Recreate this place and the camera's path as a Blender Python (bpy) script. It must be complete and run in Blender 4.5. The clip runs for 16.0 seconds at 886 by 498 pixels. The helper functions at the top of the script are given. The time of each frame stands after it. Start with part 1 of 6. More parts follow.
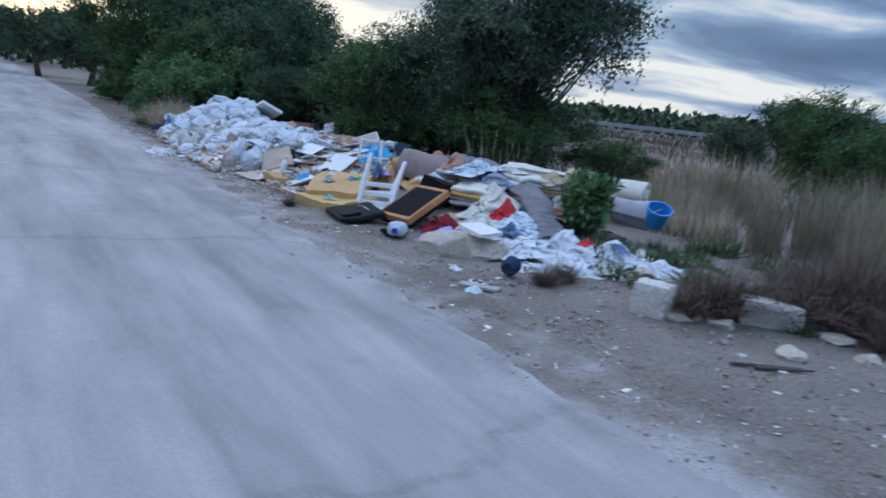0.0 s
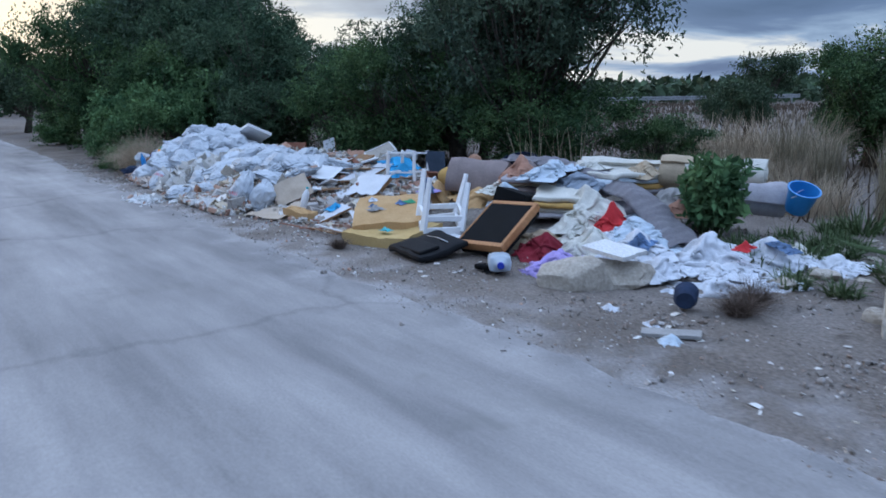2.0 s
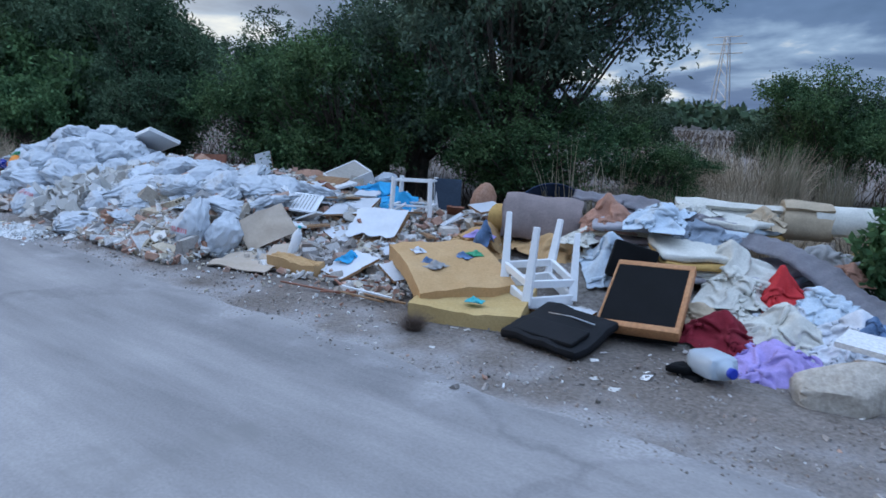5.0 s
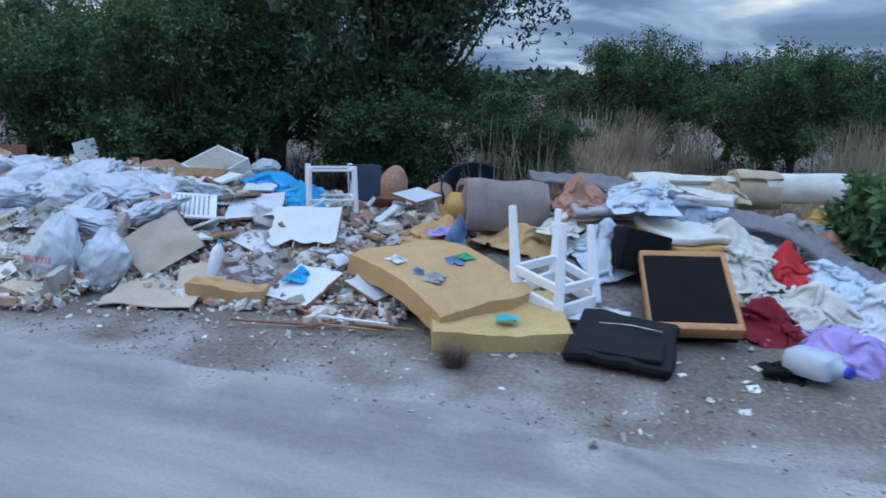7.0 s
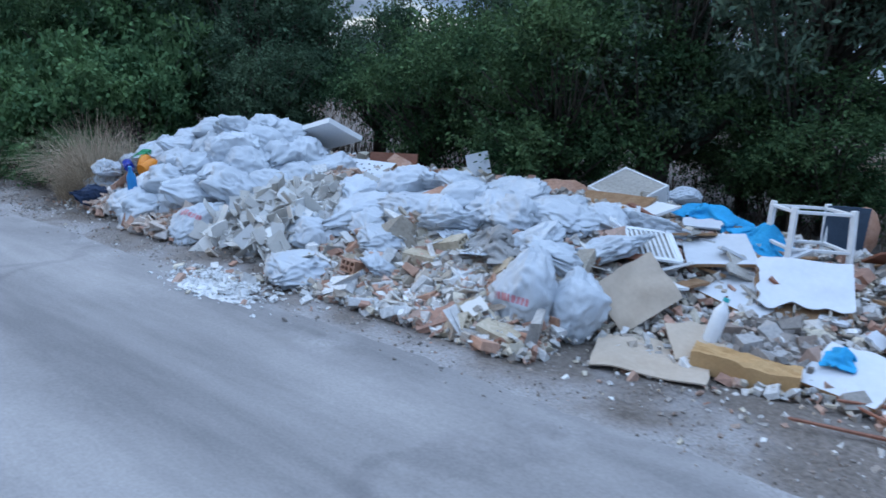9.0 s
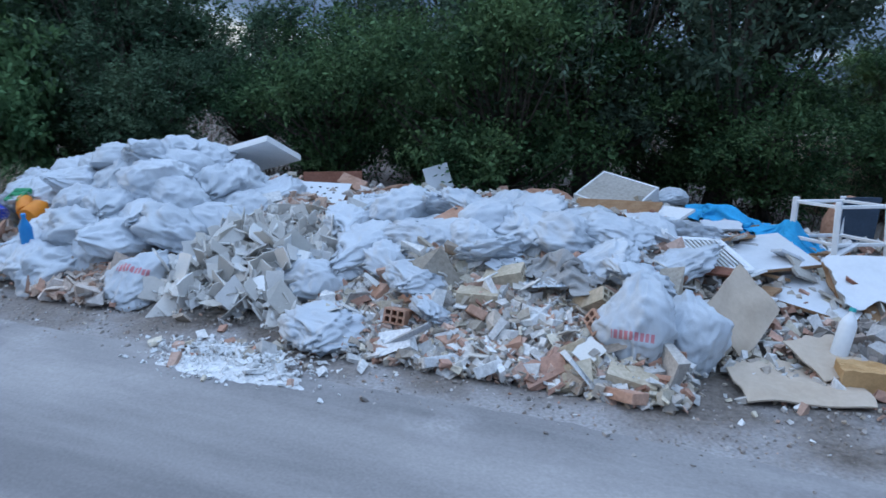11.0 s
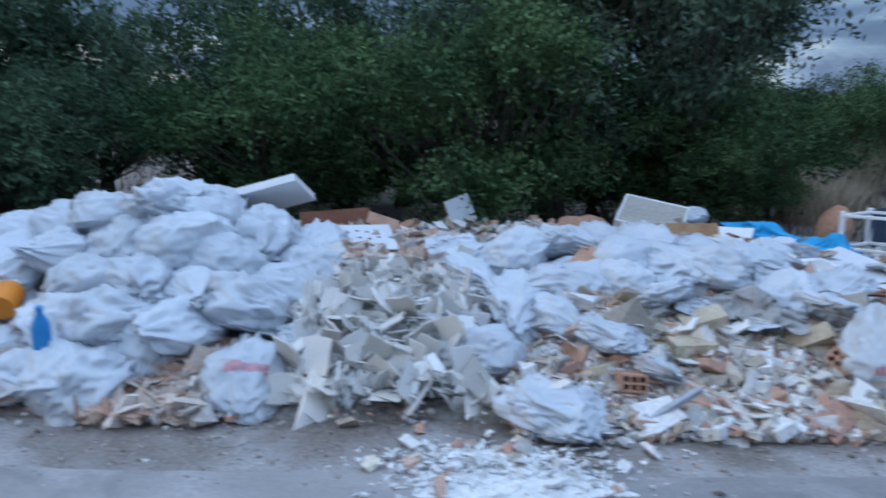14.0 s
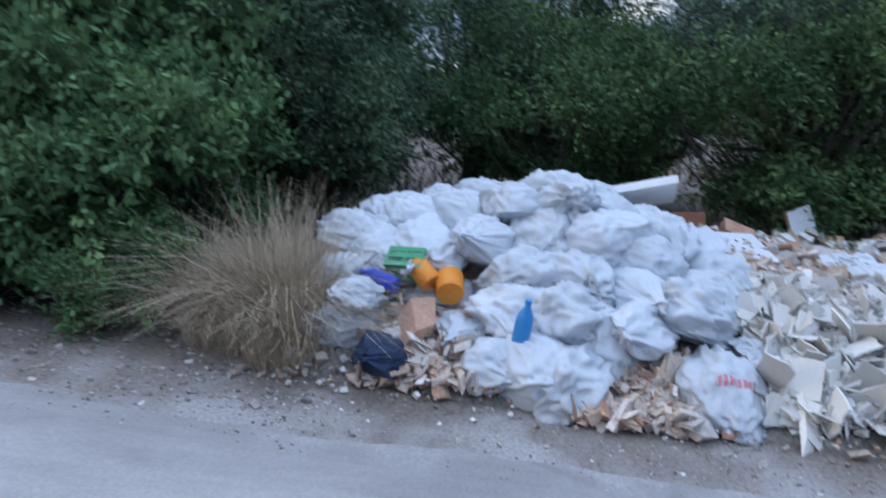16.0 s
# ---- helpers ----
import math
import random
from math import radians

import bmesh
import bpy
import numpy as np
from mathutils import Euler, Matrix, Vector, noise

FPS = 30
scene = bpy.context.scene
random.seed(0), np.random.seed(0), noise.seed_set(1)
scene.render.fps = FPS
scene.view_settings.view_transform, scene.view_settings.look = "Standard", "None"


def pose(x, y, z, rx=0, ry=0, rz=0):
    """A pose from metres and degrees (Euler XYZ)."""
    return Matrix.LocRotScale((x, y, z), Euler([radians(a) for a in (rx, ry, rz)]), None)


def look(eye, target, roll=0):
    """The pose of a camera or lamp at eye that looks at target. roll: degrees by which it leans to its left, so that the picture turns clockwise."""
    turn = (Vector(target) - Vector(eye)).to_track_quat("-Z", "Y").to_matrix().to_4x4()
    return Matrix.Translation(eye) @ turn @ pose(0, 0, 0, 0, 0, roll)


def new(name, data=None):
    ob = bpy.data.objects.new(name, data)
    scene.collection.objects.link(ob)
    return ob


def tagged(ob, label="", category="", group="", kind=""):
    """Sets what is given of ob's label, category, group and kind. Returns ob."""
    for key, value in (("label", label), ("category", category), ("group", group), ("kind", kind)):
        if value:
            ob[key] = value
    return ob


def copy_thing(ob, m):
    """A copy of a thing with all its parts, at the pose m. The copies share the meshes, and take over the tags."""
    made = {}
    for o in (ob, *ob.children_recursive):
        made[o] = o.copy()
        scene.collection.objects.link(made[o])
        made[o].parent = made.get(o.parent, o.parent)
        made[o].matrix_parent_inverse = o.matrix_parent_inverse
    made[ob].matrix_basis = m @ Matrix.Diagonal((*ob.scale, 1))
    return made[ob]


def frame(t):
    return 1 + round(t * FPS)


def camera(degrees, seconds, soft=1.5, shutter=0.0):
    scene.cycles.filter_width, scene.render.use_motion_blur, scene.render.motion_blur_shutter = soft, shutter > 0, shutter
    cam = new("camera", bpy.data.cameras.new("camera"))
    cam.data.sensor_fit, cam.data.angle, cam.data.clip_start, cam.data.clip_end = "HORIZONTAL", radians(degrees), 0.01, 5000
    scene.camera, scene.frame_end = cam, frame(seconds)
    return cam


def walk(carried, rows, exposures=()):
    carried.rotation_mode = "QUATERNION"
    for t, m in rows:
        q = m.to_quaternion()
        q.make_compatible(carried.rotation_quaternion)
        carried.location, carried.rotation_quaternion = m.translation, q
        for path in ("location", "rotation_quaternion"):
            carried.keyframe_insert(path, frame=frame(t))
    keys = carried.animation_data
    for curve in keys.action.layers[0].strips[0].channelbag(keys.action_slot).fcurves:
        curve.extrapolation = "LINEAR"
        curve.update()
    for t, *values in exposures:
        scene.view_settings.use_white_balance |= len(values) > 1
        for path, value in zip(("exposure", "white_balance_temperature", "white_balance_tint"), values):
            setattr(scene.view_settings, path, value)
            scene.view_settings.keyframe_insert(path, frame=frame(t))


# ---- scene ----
cam = camera(64.6, 16.0, soft=1.6, shutter=0.4)
METRES, EYE, TILT, LEAN, TURN = 14.0, 1.4, -12.5, -6.3, -33.0
ROWS = [
    (0.0, 0.0, 0.0, 0.0, 0.0, 0.0, 0.0),
    (0.5, -0.0181, 0.0294, 0.008, 2.86, -0.84, 3.06),
    (1.0, -0.0409, 0.0535, 0.0152, 0.4, -1.14, 4.21),
    (1.5, -0.0599, 0.0797, 0.0222, -0.1, -1.05, 5.83),
    (2.0, -0.081, 0.1042, 0.0294, -3.23, -0.64, 8.27),
    (2.5, -0.1015, 0.1306, 0.0383, -3.95, 1.49, 8.74),
    (3.0, -0.1219, 0.1536, 0.0456, -7.53, 0.75, 7.45),
    (3.5, -0.1411, 0.1804, 0.0529, -13.16, 0.04, 8.51),
    (4.0, -0.1606, 0.2085, 0.0614, -14.51, -0.53, 8.36),
    (6.5, -0.2486, 0.3387, 0.101, -32.48, -6.52, 9.6),
    (7.0, -0.2583, 0.3659, 0.108, -37.73, -7.99, 11.07),
    (7.5, -0.2741, 0.3926, 0.115, -33.97, -7.1, 8.68),
    (8.0, -0.287, 0.4189, 0.1224, -30.05, -4.53, 8.78),
    (8.5, -0.3011, 0.4468, 0.1295, -21.39, -5.15, 6.7),
    (9.0, -0.3194, 0.47, 0.1368, -17.97, -4.16, 7.27),
    (11.5, -0.401, 0.5796, 0.168, -39.92, -7.57, 12.8),
    (12.0, -0.4165, 0.6033, 0.1762, -45.17, -8.58, 13.59),
    (12.5, -0.4294, 0.6258, 0.1827, -52.37, -10.39, 12.67),
    (13.0, -0.4355, 0.6495, 0.1894, -60.42, -12.69, 10.6),
    (13.5, -0.4525, 0.6675, 0.199, -61.6, -12.64, 9.57),
    (14.0, -0.4647, 0.6947, 0.2069, -55.89, -10.55, 13.25),
    (14.5, -0.4846, 0.7194, 0.2159, -50.12, -7.8, 14.51),
    (15.0, -0.5034, 0.7459, 0.2241, -40.54, -3.84, 14.31),
    (15.5, -0.5223, 0.7727, 0.2324, -38.89, -3.91, 10.63),
    (16.0, -0.535, 0.7988, 0.2377, -47.84, -10.14, 9.61),
]
walk(cam, [(t, pose(0, 0, EYE, TILT, LEAN, TURN) @ pose(METRES * x, METRES * y, METRES * z, 90 + pitch, roll, yaw)) for t, x, y, z, yaw, pitch, roll in ROWS],
     exposures=[(0.0, 0.0, 6550, 13), (4.0, 0.0, 6550, 13), (6.5, 0.14, 6500, 10), (9.0, 0.16, 6500, 10), (11.5, 0.02, 6500, 10), (14.0, 0.02, 6500, 10), (15.0, 0.15, 6700, 12), (15.5, 0.20, 6850, 15), (16.0, 0.22, 7000, 15)])

# ---- world and light: dusk under broken cloud, the sun low ahead and to the open side of the lane ----
SUN_AZ, SUN_EL = -10.0, 7.0
sun = new("sun", bpy.data.lights.new("sun", "SUN"))
sun.data.energy, sun.data.angle, sun.data.color = 0.5, radians(14), (1.0, 0.90, 0.8)
sun.matrix_world = look((0, 0, 0), (-math.sin(radians(SUN_AZ)), -math.cos(radians(SUN_AZ)), -math.tan(radians(SUN_EL))))


def make_world():
    w = bpy.data.worlds.new("dusk_sky")
    w.use_nodes = True
    scene.world = w
    nt = w.node_tree
    N, L = nt.nodes, nt.links
    N.clear()
    out, bg = N.new("ShaderNodeOutputWorld"), N.new("ShaderNodeBackground")
    L.new(bg.outputs[0], out.inputs[0])
    sky = N.new("ShaderNodeTexSky")
    sky.sky_type, sky.sun_disc = "NISHITA", False
    sky.sun_elevation, sky.sun_rotation = radians(SUN_EL), radians(SUN_AZ)
    tc = N.new("ShaderNodeTexCoord")
    sep = N.new("ShaderNodeSeparateXYZ")
    L.new(tc.outputs["Generated"], sep.inputs[0])

    def m(op, a, b, c=None):
        n = N.new("ShaderNodeMath")
        n.operation = op
        for i, v in enumerate((a, b, c)):
            if v is None:
                continue
            if isinstance(v, (int, float)):
                n.inputs[i].default_value = v
            else:
                L.new(v, n.inputs[i])
        return n.outputs[0]

    def ramp(v, stops):
        r = N.new("ShaderNodeValToRGB")
        while len(r.color_ramp.elements) < len(stops):
            r.color_ramp.elements.new(0.5)
        for e, (p, c) in zip(r.color_ramp.elements, stops):
            e.position, e.color = p, (*c, 1)
        L.new(v, r.inputs[0])
        return r.outputs[0]

    def mix(f, a, b, kind="MIX"):
        n = N.new("ShaderNodeMix")
        n.data_type, n.blend_type = "RGBA", kind
        for i, v in ((0, f), (6, a), (7, b)):
            if isinstance(v, (int, float)):
                n.inputs[i].default_value = v
            elif isinstance(v, tuple):
                n.inputs[i].default_value = (*v, 1)
            else:
                L.new(v, n.inputs[i])
        return n.outputs[2]

    z = m("MAXIMUM", sep.outputs[2], 0.0)
    d = m("ADD", z, 0.16)
    comb = N.new("ShaderNodeCombineXYZ")
    L.new(m("DIVIDE", sep.outputs[0], d), comb.inputs[0])
    L.new(m("DIVIDE", sep.outputs[1], d), comb.inputs[1])
    cloud = N.new("ShaderNodeTexNoise")
    cloud.inputs["Scale"].default_value, cloud.inputs["Detail"].default_value = 0.85, 7
    cloud.inputs["Roughness"].default_value, cloud.inputs["Distortion"].default_value = 0.52, 0.4
    L.new(comb.outputs[0], cloud.inputs["Vector"])
    # thin bright breaks between heavy blue-grey cloud, wider breaks near the horizon
    ahead = m("ADD", m("MULTIPLY", m("MAXIMUM", sep.outputs[1], 0.0), 0.8), 0.25)
    low = m("MULTIPLY", m("POWER", m("SUBTRACT", 1.0, m("MINIMUM", z, 1.0)), 11.0), m("MULTIPLY", ahead, 0.36))
    cover = m("ADD", cloud.outputs["Fac"], low)
    cl = ramp(cover, [(0.38, (0.07, 0.145, 0.30)), (0.55, (0.125, 0.225, 0.43)), (0.64, (0.30, 0.46, 0.70)), (0.72, (0.88, 0.95, 0.97))])
    # the overcast overhead is thinner and brighter
    up = ramp(z, [(0.35, (0, 0, 0)), (0.75, (1, 1, 1))])
    cl = mix(up, cl, (1.24, 1.76, 2.66))
    # sunset glow round the sun's place
    dot = N.new("ShaderNodeVectorMath")
    dot.operation = "DOT_PRODUCT"
    L.new(tc.outputs["Generated"], dot.inputs[0])
    a, e = radians(SUN_AZ), radians(SUN_EL)
    dot.inputs[1].default_value = (math.sin(a) * math.cos(e), math.cos(a) * math.cos(e), math.sin(e))
    glow = m("POWER", m("MAXIMUM", dot.outputs["Value"], 0.0), 6.0)
    cl = mix(glow, cl, (1.5, 1.36, 1.05))
    clear = mix(1.0, sky.outputs[0], (0.1, 0.1, 0.1), "MULTIPLY")
    col = mix(0.15, cl, clear)
    L.new(col, bg.inputs[0])
    bg.inputs[1].default_value = 1.0


make_world()


# ---- materials ----
def material(name, c1, c2, rough=0.85, scale=3.0, fine=45.0, bump=0.25, dist=0.01, metal=0.0, spec=0.3, vary="", amount=0.25,
             palette=(), stain=None, stain_at=0.62, stain_scale=2.0, through_light=0.0, fine_amt=0.35):
    m = bpy.data.materials.new(name)
    m.use_nodes = True
    nt = m.node_tree
    N, L = nt.nodes, nt.links
    b = N["Principled BSDF"]
    b.inputs["Roughness"].default_value, b.inputs["Metallic"].default_value = rough, metal
    b.inputs["Specular IOR Level"].default_value = spec
    tc = N.new("ShaderNodeTexCoord")
    vec = tc.outputs["Object"]

    def noise_tex(s, detail=5, rgh=0.6):
        n = N.new("ShaderNodeTexNoise")
        n.inputs["Scale"].default_value, n.inputs["Detail"].default_value, n.inputs["Roughness"].default_value = s, detail, rgh
        L.new(vec, n.inputs["Vector"])
        return n.outputs["Fac"]

    def mix(f, a, b2, kind="MIX"):
        n = N.new("ShaderNodeMix")
        n.data_type, n.blend_type = "RGBA", kind
        for i, v in ((0, f), (6, a), (7, b2)):
            if isinstance(v, (int, float)):
                n.inputs[i].default_value = v
            elif isinstance(v, tuple):
                n.inputs[i].default_value = (*v, 1)
            else:
                L.new(v, n.inputs[i])
        return n.outputs[2]

    def ramp(v, stops, mode="LINEAR"):
        r = N.new("ShaderNodeValToRGB")
        r.color_ramp.interpolation = mode
        while len(r.color_ramp.elements) < len(stops):
            r.color_ramp.elements.new(0.5)
        for e, (p, c) in zip(r.color_ramp.elements, stops):
            e.position, e.color = p, (*c, 1)
        L.new(v, r.inputs[0])
        return r.outputs[0]

    rnd = None
    if vary == "object":
        rnd = N.new("ShaderNodeObjectInfo").outputs["Random"]
    elif vary == "island":
        rnd = N.new("ShaderNodeNewGeometry").outputs["Random Per Island"]
    coarse = ramp(noise_tex(scale), [(0.35, (0, 0, 0)), (0.65, (1, 1, 1))])
    col = mix(coarse, tuple(c1), tuple(c2))
    if palette:
        stops = [(i / len(palette), c) for i, c in enumerate(palette)]
        pal = ramp(rnd, stops, "CONSTANT")
        col = mix(0.25, pal, col) if c1 != c2 else pal
    if rnd is not None and amount:
        n = N.new("ShaderNodeMapRange")
        n.inputs["To Min"].default_value, n.inputs["To Max"].default_value = 1 - amount, 1 + amount
        if palette:
            w = N.new("ShaderNodeTexWhiteNoise")
            w.noise_dimensions = "1D"
            L.new(rnd, w.inputs["W"])
            L.new(w.outputs["Value"], n.inputs["Value"])
        else:
            L.new(rnd, n.inputs["Value"])
        col = mix(1.0, col, n.outputs["Result"], "MULTIPLY")
    f = noise_tex(fine, 4, 0.65)
    col = mix(1.0, col, ramp(f, [(0.3, (1 - fine_amt,) * 3), (0.7, (1.0, 1.0, 1.0))]), "MULTIPLY")
    if stain:
        s = ramp(noise_tex(stain_scale, 7, 0.7), [(stain_at, (0, 0, 0)), (stain_at + 0.08, (1, 1, 1))])
        col = mix(s, col, tuple(stain))
    L.new(col, b.inputs["Base Color"])
    if bump:
        bp = N.new("ShaderNodeBump")
        bp.inputs["Strength"].default_value, bp.inputs["Distance"].default_value = bump, dist
        L.new(f, bp.inputs["Height"])
        L.new(bp.outputs[0], b.inputs["Normal"])
    if through_light:
        t = N.new("ShaderNodeBsdfTranslucent")
        L.new(col, t.inputs[0])
        mx = N.new("ShaderNodeMixShader")
        mx.inputs[0].default_value = through_light
        L.new(b.outputs[0], mx.inputs[1])
        L.new(t.outputs[0], mx.inputs[2])
        L.new(mx.outputs[0], N["Material Output"].inputs[0])
    return m


M = {}
M["road"] = material("worn_asphalt", (0.30, 0.285, 0.28), (0.40, 0.38, 0.37), 0.9, 0.35, 70, 0.35, 0.006, stain=(0.27, 0.258, 0.25), stain_at=0.58, stain_scale=0.8, fine_amt=0.22)
M["earth"] = material("gravelly_earth", (0.20, 0.165, 0.14), (0.30, 0.255, 0.225), 0.95, 0.9, 38, 0.9, 0.02, stain=(0.105, 0.085, 0.07), stain_at=0.6, stain_scale=3.0, fine_amt=0.55)
def verge_blend(m, x0=3.2, x1=4.3, flip=False):
    """Grey road dust over the strip of earth that borders the lane, fading out over the brown soil."""
    nt = m.node_tree
    N, L = nt.nodes, nt.links
    b = N["Principled BSDF"]
    tc = [n for n in N if n.type == "TEX_COORD"][0]
    sep, ns, ad, mr, mx = N.new("ShaderNodeSeparateXYZ"), N.new("ShaderNodeTexNoise"), N.new("ShaderNodeMath"), N.new("ShaderNodeMapRange"), N.new("ShaderNodeMix")
    L.new(tc.outputs["Object"], sep.inputs[0])
    L.new(tc.outputs["Object"], ns.inputs["Vector"])
    ns.inputs["Scale"].default_value, ns.inputs["Detail"].default_value = 2.2, 8
    ad.operation = "MULTIPLY_ADD"
    L.new(ns.outputs["Fac"], ad.inputs[0])
    ad.inputs[1].default_value = 2.6
    L.new(sep.outputs[0], ad.inputs[2])
    mr.inputs["From Min"].default_value, mr.inputs["From Max"].default_value = x0, x1
    mr.interpolation_type = "SMOOTHSTEP"
    L.new(ad.outputs[0], mr.inputs["Value"])
    fine = N.new("ShaderNodeTexNoise")
    fine.inputs["Scale"].default_value, fine.inputs["Detail"].default_value = 55, 5
    L.new(tc.outputs["Object"], fine.inputs["Vector"])
    rp = N.new("ShaderNodeValToRGB")
    rp.color_ramp.elements[0].position, rp.color_ramp.elements[0].color = 0.32, (0.275, 0.257, 0.25, 1)
    rp.color_ramp.elements[1].position, rp.color_ramp.elements[1].color = 0.62, (0.40, 0.38, 0.375, 1)
    L.new(fine.outputs["Fac"], rp.inputs[0])
    mx.data_type = "RGBA"
    src = b.inputs["Base Color"].links[0].from_socket
    L.new(mr.outputs["Result"], mx.inputs[0])
    L.new(rp.outputs[0], mx.inputs[7 if flip else 6])
    L.new(src, mx.inputs[6 if flip else 7])
    L.new(mx.outputs[2], b.inputs["Base Color"])


def wheel_wear(m):
    """Long pale and dark streaks along the lane, and wandering cracks."""
    nt = m.node_tree
    N, L = nt.nodes, nt.links
    b = N["Principled BSDF"]
    tc = [n for n in N if n.type == "TEX_COORD"][0]
    mp, ns, rp, mx = N.new("ShaderNodeMapping"), N.new("ShaderNodeTexNoise"), N.new("ShaderNodeValToRGB"), N.new("ShaderNodeMix")
    mp.inputs["Scale"].default_value = (1.5, 0.22, 1.0)
    mp.inputs["Rotation"].default_value = (0, 0, radians(5))
    L.new(tc.outputs["Object"], mp.inputs[0])
    ns.inputs["Scale"].default_value, ns.inputs["Detail"].default_value, ns.inputs["Roughness"].default_value = 1.3, 8, 0.62
    L.new(mp.outputs[0], ns.inputs["Vector"])
    rp.color_ramp.elements[0].position, rp.color_ramp.elements[0].color = 0.34, (0.66, 0.66, 0.67, 1)
    rp.color_ramp.elements[1].position, rp.color_ramp.elements[1].color = 0.64, (1.12, 1.11, 1.10, 1)
    L.new(ns.outputs["Fac"], rp.inputs[0])
    mx.data_type, mx.blend_type = "RGBA", "MULTIPLY"
    mx.inputs[0].default_value = 1.0
    L.new(b.inputs["Base Color"].links[0].from_socket, mx.inputs[6])
    L.new(rp.outputs[0], mx.inputs[7])
    vo, vn, va, cr, mk = N.new("ShaderNodeTexVoronoi"), N.new("ShaderNodeTexNoise"), N.new("ShaderNodeVectorMath"), N.new("ShaderNodeValToRGB"), N.new("ShaderNodeMix")
    vn.inputs["Scale"].default_value, vn.inputs["Detail"].default_value = 1.2, 6
    L.new(tc.outputs["Object"], vn.inputs["Vector"])
    va.operation = "MULTIPLY_ADD"
    L.new(vn.outputs["Color"], va.inputs[0])
    va.inputs[1].default_value = (1.2, 1.2, 0)
    L.new(tc.outputs["Object"], va.inputs[2])
    vo.feature = "DISTANCE_TO_EDGE"
    vo.inputs["Scale"].default_value = 0.27
    L.new(va.outputs[0], vo.inputs["Vector"])
    cr.color_ramp.elements[0].position, cr.color_ramp.elements[0].color = 0.003, (0.84, 0.84, 0.85, 1)
    cr.color_ramp.elements[1].position, cr.color_ramp.elements[1].color = 0.014, (1, 1, 1, 1)
    L.new(vo.outputs["Distance"], cr.inputs[0])
    mk.data_type, mk.blend_type = "RGBA", "MULTIPLY"
    mk.inputs[0].default_value = 1.0
    L.new(mx.outputs[2], mk.inputs[6])
    L.new(cr.outputs[0], mk.inputs[7])
    L.new(mk.outputs[2], b.inputs["Base Color"])


verge_blend(M["earth"], 3.35, 4.35)
wheel_wear(M["road"])
verge_blend(M["road"], 3.5, 4.2, True)
M["mound"] = material("dusty_rubble_fill", (0.22, 0.19, 0.16), (0.38, 0.34, 0.31), 0.95, 2.5, 30, 1.0, 0.03, fine_amt=0.6)
M["stone"] = material("pale_limestone", (0.46, 0.40, 0.33), (0.56, 0.50, 0.43), 0.9, 5, 40, 0.7, 0.01, stain=(0.33, 0.27, 0.21), stain_scale=4)
M["stone_pale"] = material("weathered_pale_stone", (0.58, 0.54, 0.48), (0.68, 0.66, 0.62), 0.9, 5, 40, 0.7, 0.01, stain=(0.40, 0.34, 0.28), stain_scale=5)
M["gravel"] = material("loose_gravel", (0.3, 0.26, 0.23), (0.5, 0.46, 0.43), 0.9, 6, 60, 0.3, 0.004, vary="island", palette=((0.16, 0.14, 0.125), (0.30, 0.26, 0.23), (0.24, 0.21, 0.19), (0.42, 0.38, 0.35), (0.34, 0.25, 0.20), (0.55, 0.52, 0.5)))
M["rubble"] = material("building_rubble", (0.55, 0.5, 0.45), (0.7, 0.66, 0.62), 0.9, 8, 50, 0.5, 0.006, vary="island",
                       palette=((0.60, 0.56, 0.52), (0.50, 0.22, 0.13), (0.50, 0.43, 0.34), (0.80, 0.80, 0.80), (0.58, 0.33, 0.23), (0.63, 0.55, 0.42), (0.34, 0.31, 0.28), (0.78, 0.77, 0.75), (0.45, 0.36, 0.28), (0.74, 0.72, 0.70)))
M["brickdust"] = material("broken_terracotta", (0.5, 0.27, 0.18), (0.6, 0.4, 0.3), 0.9, 8, 50, 0.5, 0.006, vary="island",
                          palette=((0.58, 0.43, 0.34), (0.63, 0.53, 0.45), (0.50, 0.30, 0.22), (0.67, 0.61, 0.54), (0.60, 0.56, 0.51), (0.70, 0.68, 0.65)))
M["tile"] = material("broken_pale_tile", (0.68, 0.66, 0.63), (0.78, 0.77, 0.75), 0.55, 6, 60, 0.15, 0.003, vary="object", amount=0.18, fine_amt=0.1,
                     palette=((0.62, 0.60, 0.57), (0.58, 0.54, 0.48), (0.72, 0.71, 0.69), (0.50, 0.47, 0.43), (0.62, 0.58, 0.53)))
M["tilestuff"] = material("broken_pale_tiles", (0.68, 0.66, 0.63), (0.78, 0.77, 0.75), 0.55, 6, 60, 0.15, 0.003, vary="island", amount=0.18, fine_amt=0.1,
                          palette=((0.62, 0.60, 0.57), (0.58, 0.54, 0.48), (0.74, 0.73, 0.72), (0.50, 0.47, 0.43), (0.62, 0.58, 0.53)))
M["plaster"] = material("white_plaster", (0.74, 0.74, 0.74), (0.82, 0.82, 0.81), 0.9, 7, 50, 0.6, 0.008)
M["white"] = material("white_paint", (0.76, 0.77, 0.78), (0.83, 0.83, 0.83), 0.5, 4, 40, 0.08, 0.002, stain=(0.52, 0.48, 0.43), stain_at=0.66, stain_scale=5, fine_amt=0.1)
M["laminate"] = material("white_laminate_board", (0.60, 0.62, 0.65), (0.68, 0.69, 0.71), 0.35, 3, 30, 0.06, 0.002, stain=(0.55, 0.50, 0.45), stain_at=0.66, stain_scale=3.5, fine_amt=0.08)
M["beige"] = material("beige_laminate", (0.46, 0.42, 0.37), (0.54, 0.50, 0.45), 0.5, 4, 40, 0.08, 0.002)
